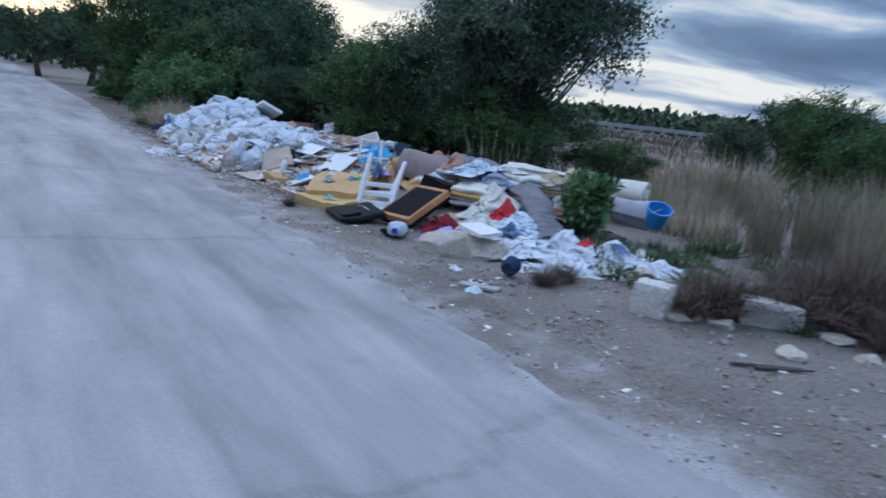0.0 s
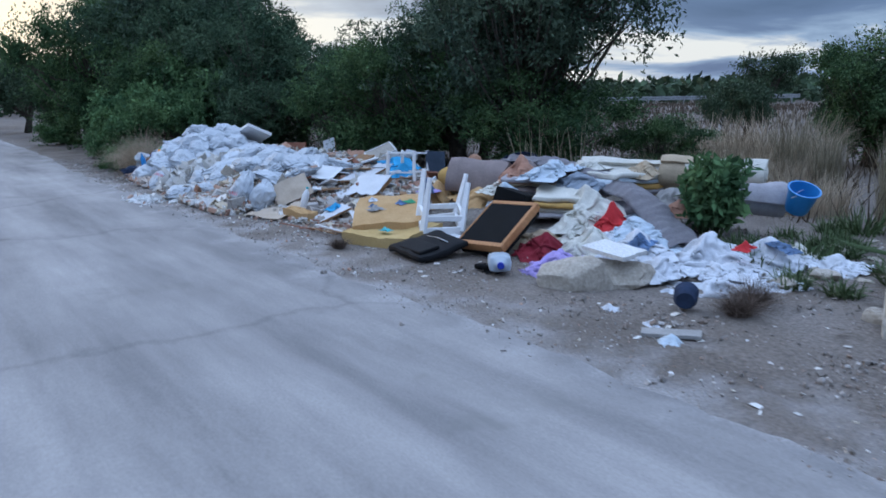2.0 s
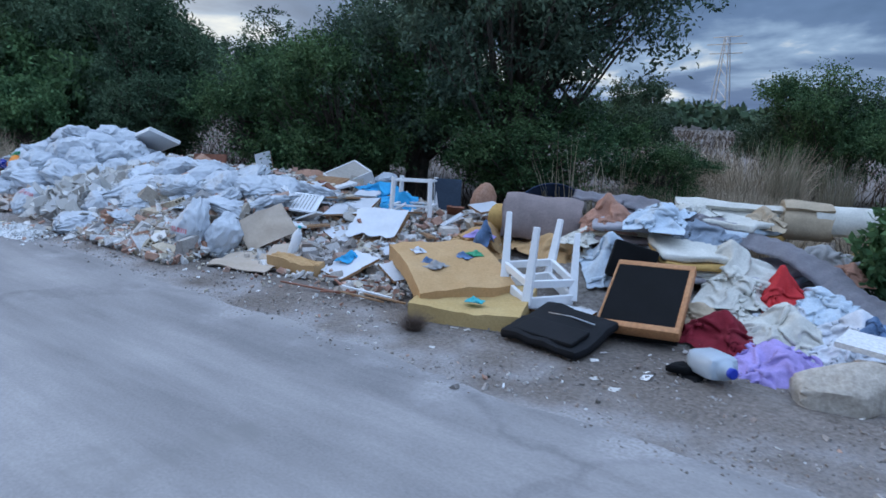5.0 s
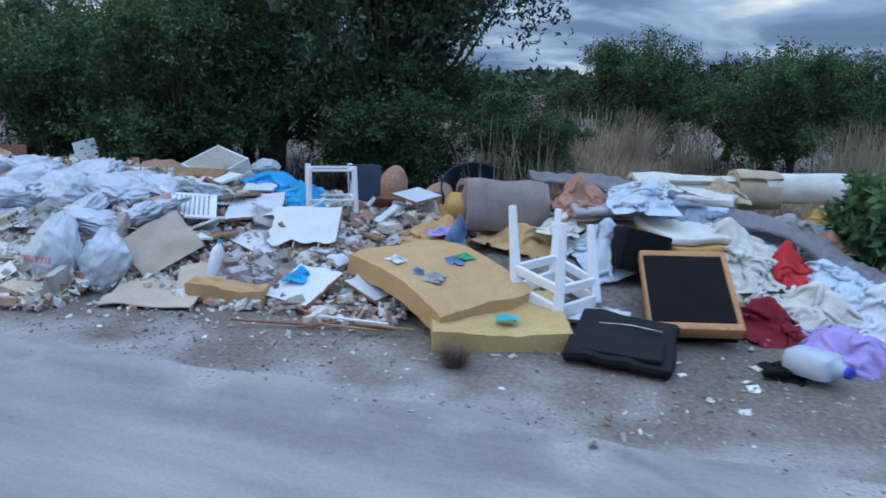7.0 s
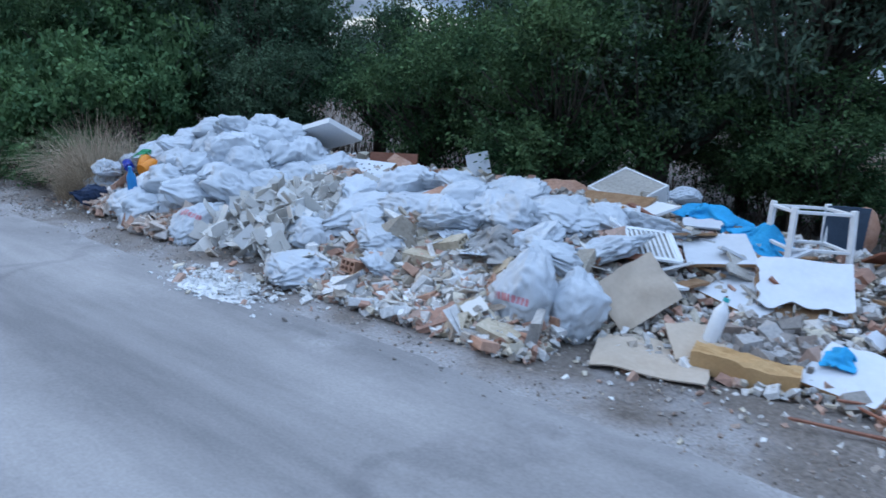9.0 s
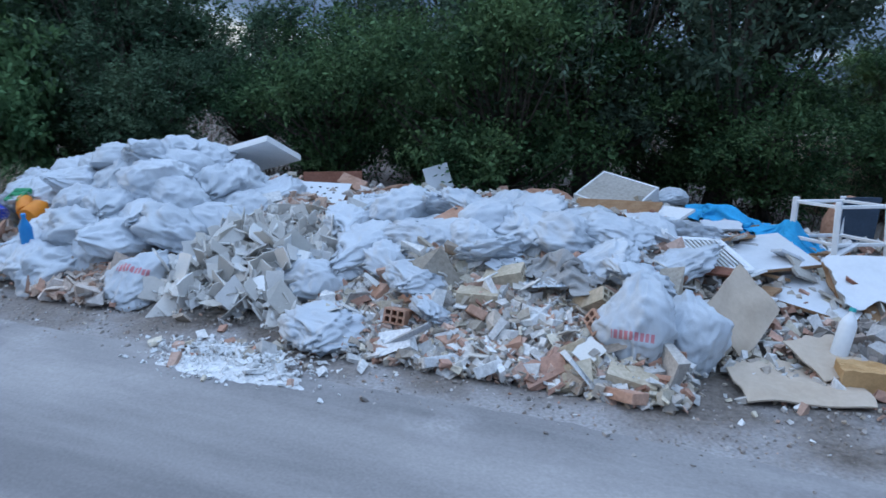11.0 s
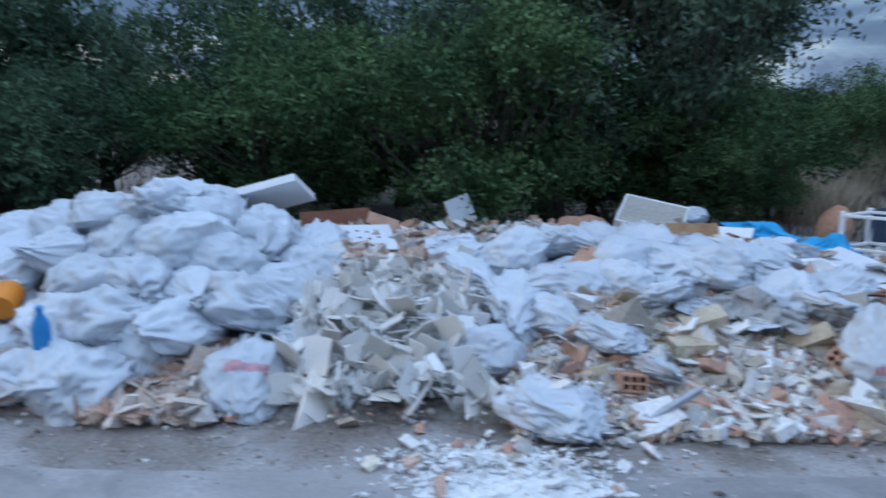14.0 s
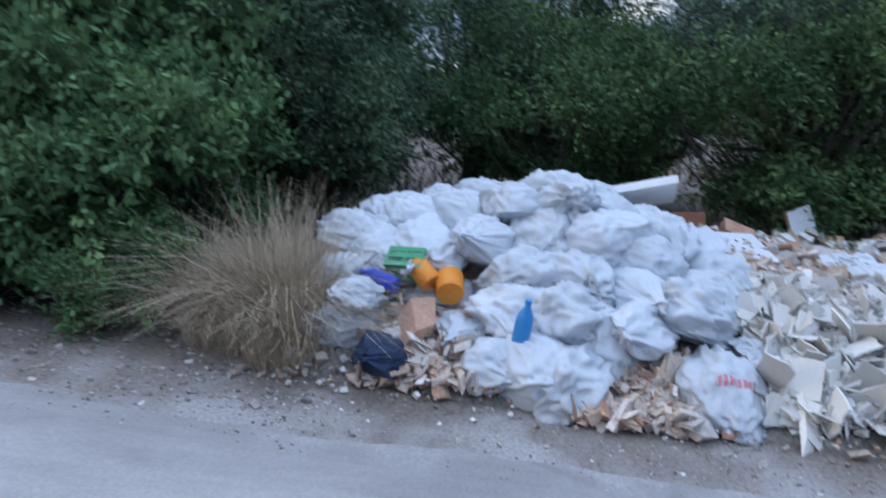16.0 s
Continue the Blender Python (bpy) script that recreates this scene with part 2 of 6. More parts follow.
M["chip"] = material("brown_chipboard", (0.30, 0.16, 0.08), (0.42, 0.26, 0.15), 0.9, 12, 90, 0.5, 0.004)
M["card"] = material("tan_cardboard", (0.47, 0.37, 0.28), (0.55, 0.45, 0.36), 0.9, 3, 35, 0.2, 0.004, stain=(0.40, 0.31, 0.23), stain_at=0.62, stain_scale=4, fine_amt=0.12)
M["foam"] = material("ochre_foam", (0.52, 0.31, 0.14), (0.60, 0.38, 0.19), 0.95, 2.5, 60, 0.35, 0.006, stain=(0.44, 0.26, 0.10), stain_at=0.63, stain_scale=3, fine_amt=0.2)
M["foam_pale"] = material("pale_yellow_foam", (0.53, 0.35, 0.14), (0.60, 0.42, 0.19), 0.95, 3, 60, 0.35, 0.006, fine_amt=0.2)
M["black"] = material("black_cloth", (0.004, 0.0045, 0.005), (0.007, 0.0075, 0.009), 1.0, 5, 120, 0.3, 0.003)
M["leather"] = material("black_vinyl", (0.006, 0.007, 0.009), (0.011, 0.012, 0.015), 0.7, 4, 70, 0.25, 0.004, spec=0.2)
M["wood"] = material("orange_stained_wood", (0.50, 0.22, 0.09), (0.56, 0.27, 0.12), 0.6, 4, 50, 0.15, 0.002)
M["redwood"] = material("red_brown_board", (0.26, 0.10, 0.06), (0.34, 0.15, 0.10), 0.7, 5, 50, 0.2, 0.003)
M["terracotta"] = material("terracotta_clay", (0.47, 0.25, 0.16), (0.56, 0.34, 0.25), 0.85, 5, 40, 0.35, 0.006)
M["ochrebrick"] = material("ochre_brick", (0.52, 0.43, 0.31), (0.60, 0.51, 0.39), 0.9, 6, 45, 0.4, 0.005)
M["metal"] = material("dull_grey_metal", (0.45, 0.47, 0.5), (0.55, 0.57, 0.6), 0.4, 5, 60, 0.1, 0.002, metal=0.8)


def sack_material(name, printed):
    m = material(name, (0.51, 0.55, 0.60), (0.60, 0.635, 0.67), 0.5, 3.2, 60, 0.25, 0.006, spec=0.35, vary="object", amount=0.07, stain=(0.62, 0.57, 0.52), stain_at=0.70, stain_scale=5.0, through_light=0.08, fine_amt=0.05)
    nt = m.node_tree
    N, L = nt.nodes, nt.links
    b = N["Principled BSDF"]
    # folds of thin woven plastic: a stretched ridged texture under the fine one
    tc = [n for n in N if n.type == "TEX_COORD"][0]
    mp = N.new("ShaderNodeMapping")
    mp.inputs["Scale"].default_value = (1.0, 1.0, 0.45)
    L.new(tc.outputs["Object"], mp.inputs[0])
    rid = N.new("ShaderNodeTexNoise")
    rid.noise_type = "RIDGED_MULTIFRACTAL"
    rid.inputs["Scale"].default_value, rid.inputs["Detail"].default_value = 7.0, 3
    rid.inputs["Distortion"].default_value = 0.6
    L.new(mp.outputs[0], rid.inputs["Vector"])
    bp = N.new("ShaderNodeBump")
    bp.inputs["Strength"].default_value, bp.inputs["Distance"].default_value = 0.5, 0.018
    L.new(rid.outputs["Fac"], bp.inputs["Height"])
    old = [n for n in N if n.type == "BUMP" and n != bp][0]
    L.new(old.outputs[0], bp.inputs["Normal"])
    L.new(bp.outputs[0], b.inputs["Normal"])
    if printed:
        # a red print of bars across the front of the sack
        sep = N.new("ShaderNodeSeparateXYZ")
        L.new(tc.outputs["Object"], sep.inputs[0])

        def m2(op, a, v):
            n = N.new("ShaderNodeMath")
            n.operation = op
            L.new(a, n.inputs[0])
            if isinstance(v, (int, float)):
                n.inputs[1].default_value = v
            else:
                L.new(v, n.inputs[1])
            return n.outputs[0]

        row = m2("LESS_THAN", m2("ABSOLUTE", m2("ADD", sep.outputs[1], 0.05), 0), 0.02)
        wide = m2("LESS_THAN", m2("ABSOLUTE", m2("ADD", sep.outputs[0], 0.0), 0), 0.10)
        bars = m2("GREATER_THAN", m2("FRACT", m2("MULTIPLY", sep.outputs[0], 42.0), 0), 0.3)
        front = m2("GREATER_THAN", sep.outputs[2], 0.0)
        mask = m2("MULTIPLY", m2("MULTIPLY", row, wide), m2("MULTIPLY", bars, front))
        mx = N.new("ShaderNodeMix")
        mx.data_type = "RGBA"
        src = b.inputs["Base Color"].links[0].from_socket
        L.new(m2("MULTIPLY", mask, 0.75), mx.inputs[0])
        L.new(src, mx.inputs[6])
        mx.inputs[7].default_value = (0.62, 0.10, 0.12, 1)
        L.new(mx.outputs[2], b.inputs["Base Color"])
    return m


M["sack"] = sack_material("white_woven_sack", False)
M["sack_print"] = sack_material("white_printed_sack", True)


def cloth_mat(name, c, k=1.35, **kw):
    return material(name, c, tuple(min(0.85, v * k) for v in c), 0.92, 6, 60, 0.3, 0.006, fine_amt=0.2, **kw)


M["c_white"] = cloth_mat("white_cotton", (0.60, 0.62, 0.66), 1.15)
M["c_cream"] = cloth_mat("cream_cotton", (0.58, 0.56, 0.50), 1.2)
M["c_blue"] = cloth_mat("pale_blue_cotton", (0.50, 0.58, 0.65), 1.15)
M["c_slateblue"] = cloth_mat("grey_blue_wool", (0.22, 0.26, 0.31), 1.3)
M["c_denim"] = cloth_mat("dark_blue_patterned_cotton", (0.06, 0.10, 0.17), 3.0)
M["c_red"] = cloth_mat("red_fabric", (0.52, 0.035, 0.04), 1.2)
M["c_maroon"] = cloth_mat("dark_red_cotton", (0.17, 0.012, 0.022), 1.5)
M["c_lilac"] = cloth_mat("lilac_satin", (0.34, 0.27, 0.55), 1.3)
M["c_grey"] = cloth_mat("grey_carpet", (0.35, 0.33, 0.35), 1.3)
M["c_brown"] = cloth_mat("grey_brown_felt", (0.24, 0.19, 0.18), 1.25)
M["c_slate"] = cloth_mat("slate_blue_plastic", (0.05, 0.075, 0.11), 1.3)
M["c_navy"] = cloth_mat("navy_plastic", (0.018, 0.03, 0.06), 1.7)
M["c_tan"] = cloth_mat("tan_fabric", (0.42, 0.33, 0.23), 1.25)
M["c_rust"] = cloth_mat("orange_brown_fabric", (0.38, 0.20, 0.14), 1.25)
M["c_orange"] = cloth_mat("ochre_fabric", (0.50, 0.30, 0.10), 1.25)
M["c_tarp"] = cloth_mat("bright_blue_tarpaulin", (0.03, 0.32, 0.58), 1.3)
M["c_grit"] = cloth_mat("dirty_grey_cloth", (0.30, 0.29, 0.28), 1.3)
M["bluepl"] = material("blue_plastic", (0.012, 0.21, 0.52), (0.02, 0.26, 0.58), 0.4, 4, 30, 0.05, 0.002, spec=0.5, fine_amt=0.1)
M["greenpl"] = material("green_plastic", (0.01, 0.26, 0.11), (0.02, 0.32, 0.14), 0.45, 4, 30, 0.05, 0.002, spec=0.5, fine_amt=0.1)
M["orangepl"] = material("orange_plastic", (0.75, 0.22, 0.02), (0.8, 0.3, 0.04), 0.45, 4, 30, 0.05, 0.002, fine_amt=0.1)
M["cobalt"] = material("cobalt_plastic", (0.015, 0.04, 0.40), (0.02, 0.07, 0.5), 0.4, 4, 30, 0.05, 0.002, fine_amt=0.1)
M["tealpl"] = material("turquoise_plastic", (0.03, 0.38, 0.42), (0.06, 0.48, 0.5), 0.5, 4, 30, 0.1, 0.002, fine_amt=0.1)
M["whitepl"] = material("white_plastic", (0.74, 0.76, 0.78), (0.82, 0.83, 0.84), 0.4, 4, 30, 0.05, 0.002, spec=0.5, fine_amt=0.08)
M["jugpl"] = material("milky_plastic", (0.52, 0.60, 0.68), (0.60, 0.68, 0.75), 0.35, 4, 30, 0.05, 0.002, spec=0.5, fine_amt=0.05, through_light=0.3)
M["bark"] = material("grey_bark", (0.07, 0.058, 0.047), (0.13, 0.11, 0.09), 0.95, 6, 30, 0.9, 0.02)
M["leaf"] = material("olive_leaves", (0.050, 0.088, 0.062), (0.135, 0.19, 0.125), 0.75, 1.2, 20, 0, 0.01, spec=0.12, vary="island", amount=0.45, through_light=0.15, fine_amt=0.1)
M["leaf_mid"] = material("grey_green_leaves", (0.038, 0.076, 0.046), (0.105, 0.165, 0.095), 0.75, 1.2, 20, 0, 0.01, spec=0.12, vary="island", amount=0.45, through_light=0.2, fine_amt=0.1)
M["leaf_dark"] = material("dark_mastic_leaves", (0.036, 0.080, 0.038), (0.112, 0.185, 0.076), 0.75, 1.2, 20, 0, 0.01, spec=0.12, vary="island", amount=0.45, through_light=0.15, fine_amt=0.1)
M["leaf_bright"] = material("fresh_green_leaves", (0.055, 0.125, 0.060), (0.15, 0.255, 0.105), 0.75, 1.5, 20, 0, 0.01, spec=0.12, vary="island", amount=0.4, through_light=0.2, fine_amt=0.1)
M["leaf_far"] = material("distant_pine_green", (0.035, 0.065, 0.035), (0.07, 0.11, 0.055), 0.8, 1.2, 20, 0, 0.01, vary="island", amount=0.4, fine_amt=0.1)
M["straw"] = material("dry_straw", (0.40, 0.31, 0.22), (0.55, 0.45, 0.33), 0.9, 3, 20, 0, 0.01, vary="island", amount=0.4, through_light=0.15, fine_amt=0.1)
M["field"] = material("dull_field_grass", (0.085, 0.062, 0.045), (0.14, 0.105, 0.078), 0.95, 0.4, 20, 0, 0.01, vary="island", amount=0.35, fine_amt=0.1)
M["reed"] = material("pale_reed", (0.24, 0.20, 0.13), (0.36, 0.31, 0.22), 0.9, 3, 20, 0, 0.01, vary="island", amount=0.35, through_light=0.15, fine_amt=0.1)
M["scrub"] = material("brown_scrub", (0.10, 0.07, 0.055), (0.17, 0.125, 0.10), 0.9, 3, 20, 0, 0.01, vary="island", amount=0.4, fine_amt=0.1)
M["weed"] = material("low_green_weed", (0.06, 0.10, 0.04), (0.11, 0.15, 0.07), 0.8, 3, 20, 0, 0.01, vary="island", amount=0.4, through_light=0.15, fine_amt=0.1)


# ---- mesh helpers ----
def mesh_of(name, bm, material_, smooth=False):
    me = bpy.data.meshes.new(name)
    bm.normal_update()
    bm.to_mesh(me)
    bm.free()
    me.materials.append(material_)
    if smooth:
        me.polygons.foreach_set("use_smooth", [True] * len(me.polygons))
    return me


def soft(me, angle=40):
    me.polygons.foreach_set("use_smooth", [True] * len(me.polygons))
    me.set_sharp_from_angle(angle=radians(angle))
    return me


def raw_mesh(name, verts, faces, material_):
    """verts (n,3) and faces (m,k) as arrays."""
    me = bpy.data.meshes.new(name)
    verts, faces = np.asarray(verts, np.float32), np.asarray(faces, np.int32)
    k = faces.shape[1]
    me.vertices.add(len(verts))
    me.vertices.foreach_set("co", verts.ravel())
    me.loops.add(faces.size)
    me.loops.foreach_set("vertex_index", faces.ravel())
    me.polygons.add(len(faces))
    me.polygons.foreach_set("loop_start", np.arange(0, faces.size, k, dtype=np.int32))
    me.update(calc_edges=True)
    me.validate()
    me.polygons.foreach_set("use_smooth", [False] * len(me.polygons))
    me.materials.append(material_)
    return me


def thing(name, data, m, label, category, group="", kind=""):
    ob = new(name, data)
    ob.matrix_world = m if isinstance(m, Matrix) else Matrix.Translation(m)
    return tagged(ob, label, category, group, kind)


def empty(name, m, label, category, group=""):
    return thing(name, None, m, label, category, group)


def part(name, data, parent, label="", m=None):
    ob = new(name, data)
    ob.parent = parent
    if m is not None:
        ob.matrix_basis = m
    return tagged(ob, label)


def place3(p0, p1, p2):
    """A pose at p0 with x towards p1 and y as near as can be towards p2."""
    p0, p1, p2 = Vector(p0), Vector(p1), Vector(p2)
    x = (p1 - p0).normalized()
    y = (p2 - p0) - x * (p2 - p0).dot(x)
    y.normalize()
    z = x.cross(y)
    return Matrix(((x.x, y.x, z.x, p0.x), (x.y, y.y, z.y, p0.y), (x.z, y.z, z.z, p0.z), (0, 0, 0, 1)))


def place3y(p0, p1, p2):
    """As place3, but y runs exactly towards p2 and x only about towards p1."""
    p0, p1, p2 = Vector(p0), Vector(p1), Vector(p2)
    y = (p2 - p0).normalized()
    x = (p1 - p0) - y * (p1 - p0).dot(y)
    x.normalize()
    z = x.cross(y)
    return Matrix(((x.x, y.x, z.x, p0.x), (x.y, y.y, z.y, p0.y), (x.z, y.z, z.z, p0.z), (0, 0, 0, 1)))


def fbm(p, s=1.0, o=3):
    return noise.fractal(Vector(p) * s, 1.0, 2.0, o)


def add_box(bm, sx, sy, sz, m=None, bevel=0.0):
    r = bmesh.ops.create_cube(bm, size=1.0)
    vs = r["verts"]
    bmesh.ops.scale(bm, vec=(sx, sy, sz), verts=vs)
    if bevel:
        es = list({e for v in vs for e in v.link_edges})
        r2 = bmesh.ops.bevel(bm, geom=es, offset=bevel, segments=2, affect="EDGES", profile=0.6)
        vs = list({v for f in r2["faces"] for v in f.verts} | {v for v in vs if v.is_valid})
    if m is not None:
        bmesh.ops.transform(bm, matrix=m, verts=vs)
    return vs


def beam_bm(p, q, w0, w1, d0=None, d1=None, up=(0, 0, 1), bm=None):
    """A squared bar from p to q that tapers from w0 to w1."""
    own = bm or bmesh.new()
    p, q = Vector(p), Vector(q)
    z = (q - p).normalized()
    x = z.cross(Vector(up))
    if x.length < 1e-3:
        x = Vector((1, 0, 0))
    x.normalize()
    y = z.cross(x)
    d0, d1 = d0 or w0, d1 or w1
    rings = []
    for c, w, d in ((p, w0, d0), (q, w1, d1)):
        rings.append([own.verts.new(c + x * (sx * w / 2) + y * (sy * d / 2)) for sx, sy in ((-1, -1), (1, -1), (1, 1), (-1, 1))])
    a, b = rings
    own.faces.new(a[::-1])
    own.faces.new(b)
    es = []
    for i in range(4):
        f = own.faces.new((a[i], a[(i + 1) % 4], b[(i + 1) % 4], b[i]))
        es += f.edges
    bmesh.ops.bevel(own, geom=list(set(es)), offset=min(w0, w1, d0, d1) * 0.12, segments=1, affect="EDGES")
    bmesh.ops.recalc_face_normals(own, faces=own.faces)
    return own


def board_bm(w, h, t, seed=0, broken=0.0, bend=0.0, warp=0.0, nx=14, ny=14, rough=0.0):
    """A board with its corner at the origin: broken edges, bend across its length, small warps, real thickness."""
    bm = bmesh.new()
    top, bot = [], []
    for j in range(ny + 1):
        for i in range(nx + 1):
            u, v = i / nx, j / ny
            n1 = noise.noise((u * 4 + seed, 7.3, seed * 1.7))
            n2 = noise.noise((3.1, v * 4 + seed, seed * 2.3))
            x = u * w * (1 - broken * 0.5 * (0.5 + 0.5 * n2)) + broken * 0.06 * w * noise.noise((v * 17, seed, 1)) * (u > 0.5)
            y = v * h * (1 - broken * (0.5 + 0.5 * n1)) + broken * 0.05 * h * noise.noise((u * 15, seed, 5)) * (v > 0.5)
            z = bend * math.sin(math.pi * u) + warp * noise.noise((u * 2.2 + seed, v * 2.2, 3)) + rough * noise.noise((u * 9, v * 9, seed))
            top.append(bm.verts.new((x, y, z)))
            bot.append(bm.verts.new((x, y, z - t)))
    W = nx + 1

    def q(a, b, c, d):
        bm.faces.new((a, b, c, d))

    for j in range(ny):
        for i in range(nx):
            k = j * W + i
            q(top[k], top[k + 1], top[k + W + 1], top[k + W])
            q(bot[k], bot[k + W], bot[k + W + 1], bot[k + 1])
    for i in range(nx):
        q(bot[i], bot[i + 1], top[i + 1], top[i])
        k = ny * W + i
        q(top[k], top[k + 1], bot[k + 1], bot[k])
    for j in range(ny):
        k = j * W
        q(top[k], top[k + W], bot[k + W], bot[k])
        k = j * W + nx
        q(bot[k], bot[k + W], top[k + W], top[k])
    return bm


def crumple(p, s, seed):
    """Sharp ridges between slightly hollow facets, as in crumpled sheet; about 0 to 1."""
    w = Vector(p) * s + Vector((seed * 3.7, seed * 1.9, seed * 2.3))
    w += 0.35 * noise.noise_vector(w * 0.8)
    return min(1.2, noise.voronoi(w)[0][0])


def sack_bm(seed, sx, sy, sz, neck=0.0, crease=1.0, sub=5):
    """A filled woven sack: a slumped pillow with a flat base, sharp folds, and where wanted a gathered neck."""
    bm = bmesh.new()
    bmesh.ops.create_icosphere(bm, subdivisions=sub, radius=1.0)
    for v in bm.verts:
        d = v.co.normalized()
        p = 2.5
        r = 1.0 / (abs(d.x) ** p + abs(d.y) ** p + abs(d.z) ** p) ** (1 / p)
        c = d * r
        n = 0.2 * noise.noise(d * 1.4 + Vector((seed * 3.1, 0, 0)))
        k = 0.90 + n + crease * (0.20 * crumple((d.x, d.y, d.z * 0.6), 1.7, seed) + 0.10 * crumple(d, 3.8, seed + 5) + 0.03 * crumple(d, 9.0, seed + 9) - 0.12)
        c = c * k
        if c.z < -0.55:
            c.z = -0.55 - (-(c.z) - 0.55) * 0.25
            c.x *= 1.05
            c.y *= 1.05
        if neck and c.z > 0.4:
            f = min(1, (c.z - 0.4) / 0.5)
            s = 1 - neck * f ** 0.8
            a = math.atan2(d.y, d.x)
            s *= 1 + 0.25 * f * math.sin(a * 5 + seed) * neck + 0.15 * f * math.sin(a * 9 + 2 * seed)
            c.x, c.y, c.z = c.x * s + 0.12 * f * math.sin(seed), c.y * s + 0.12 * f * math.cos(seed), c.z + f * f * 0.3 * neck
        v.co = (c.x * sx / 2, c.y * sy / 2, c.z * sz / 2)
    return bm


def ridge(p, k=1.5):
    """Sharp crests with hollows between them, about 0 to 1."""
    return max(0.0, 1 - 2.4 * abs(noise.noise(p))) ** k


def bag_mesh(seed, sx, sy, sz, material_, limp=0.0, mouth=1.0):
    """A thin plastic sack of rubble: blunt lumps pushed out from inside, sharp folds running to a twisted mouth, flat where it lies."""
    bm = bmesh.new()
    bmesh.ops.create_icosphere(bm, subdivisions=5, radius=1.0)
    rng = random.Random(seed)
    off = Vector((seed * 3.17, seed * 1.91, seed * 2.63))
    planes = []
    for _ in range(11):
        n = Vector((rng.uniform(-1, 1), rng.uniform(-1, 1), rng.uniform(-0.7, 1))).normalized()
        planes.append((n, rng.uniform(0.66, 0.92)))
    bend, phase = rng.uniform(-0.3, 0.3), rng.uniform(0, 6.28)
    for v in bm.verts:
        d = v.co.normalized()
        r = 1.0 / (abs(d.x) ** 2.5 + abs(d.y) ** 2.5 + abs(d.z) ** 2.5) ** 0.4
        c = d * r
        for n, k in planes:
            over = c.dot(n) - k
            if over > 0:
                c = c - n * over * 0.65
        w = d + 0.35 * noise.noise_vector(d * 1.4 + off)
        f1 = ridge(w * 1.7 + off)
        f2 = ridge(Vector((w.x * 4.2, w.y * 1.7, w.z * 4.2)) + off * 1.3)
        f3 = ridge(w * 6.5 + off * 0.7, 1.2)
        c = c * (0.95 + (1 + 1.3 * limp) * (0.085 * (f1 - 0.35) + 0.068 * (f2 - 0.3) + 0.028 * (f3 - 0.35)) + 0.10 * noise.noise(d * 1.3 - off))
        u = min(1.2, max(0.0, (c.y - 0.55) / 0.42))
        if mouth and u > 0:
            a = math.atan2(d.z, d.x)
            g = 1 - mouth * 0.72 * min(1, u) ** 0.7
            g *= 1 + 0.32 * min(1, u) * math.sin(7 * a + phase) + 0.2 * u * math.sin(12 * a + 2 * phase)
            if u > 0.8:
                g += (u - 0.8) * 0.9 * mouth
            c = Vector((c.x * g + bend * u, c.y + 0.22 * u * u * mouth, c.z * g + 0.1 * u * math.cos(phase)))
        if c.z < -0.5:
            c.z = -0.5 - (-c.z - 0.5) * 0.3
        v.co = (c.x * sx / 2, c.y * sy / 2, c.z * sz / 2)
    return mesh_of("sack", bm, material_, True)


def hold(P, a, b, length, k):
    """Pull each pair of points a, b of a net towards the length between them."""
    d = P[b] - P[a]
    n = np.linalg.norm(d, axis=-1, keepdims=True) + 1e-9
    c = d * (0.5 * k * (n - length) / n)
    P[a] += c
    P[b] -= c


def net_pairs(n, m, rw, rh):
    """Threads of a woven net n by m: along, across, slanting, and weak stiffness against folding."""
    out = []
    E, O = slice(0, None), slice(None)
    dg = math.hypot(rw, rh)
    for s in (0, 1):
        na, ma = (n - s) // 2 * 2, (m - s) // 2 * 2
        out.append(((slice(s, s + na, 2), O), (slice(s + 1, s + na, 2), O), rw, 1.0))
        out.append(((O, slice(s, s + ma, 2)), (O, slice(s + 1, s + ma, 2)), rh, 1.0))
        out.append(((slice(s, s + na, 2), slice(0, m - 1)), (slice(s + 1, s + na, 2), slice(1, m)), dg, 0.35))
        out.append(((slice(s, s + na, 2), slice(1, m)), (slice(s + 1, s + na, 2), slice(0, m - 1)), dg, 0.35))
    for s in range(4):
        na, ma = (n - 2 - s + 3) // 4, (m - 2 - s + 3) // 4
        out.append(((slice(s, s + 4 * na, 4), O), (slice(s + 2, s + 2 + 4 * na, 4), O), 2 * rw, 0.10))
        out.append(((O, slice(s, s + 4 * ma, 4)), (O, slice(s + 2, s + 2 + 4 * ma, 4)), 2 * rh, 0.10))
    return [(x, y, l, k) for x, y, l, k in out if True]


def net_normals(P):
    u = np.gradient(P, axis=0)
    v = np.gradient(P, axis=1)
    return np.cross(u, v)


def net_faces(n, m, start=0, flip=False):
    k = (np.arange(n - 1)[:, None] * m + np.arange(m - 1)[None]).reshape(-1) + start
    f = np.stack([k, k + m, k + m + 1, k + 1], 1)
    return f[:, ::-1] if flip else f


def smooth_mesh(name, v, f, material_):
    me = raw_mesh(name, v, f, material_)
    me.polygons.foreach_set("use_smooth", [True] * len(me.polygons))
    return me


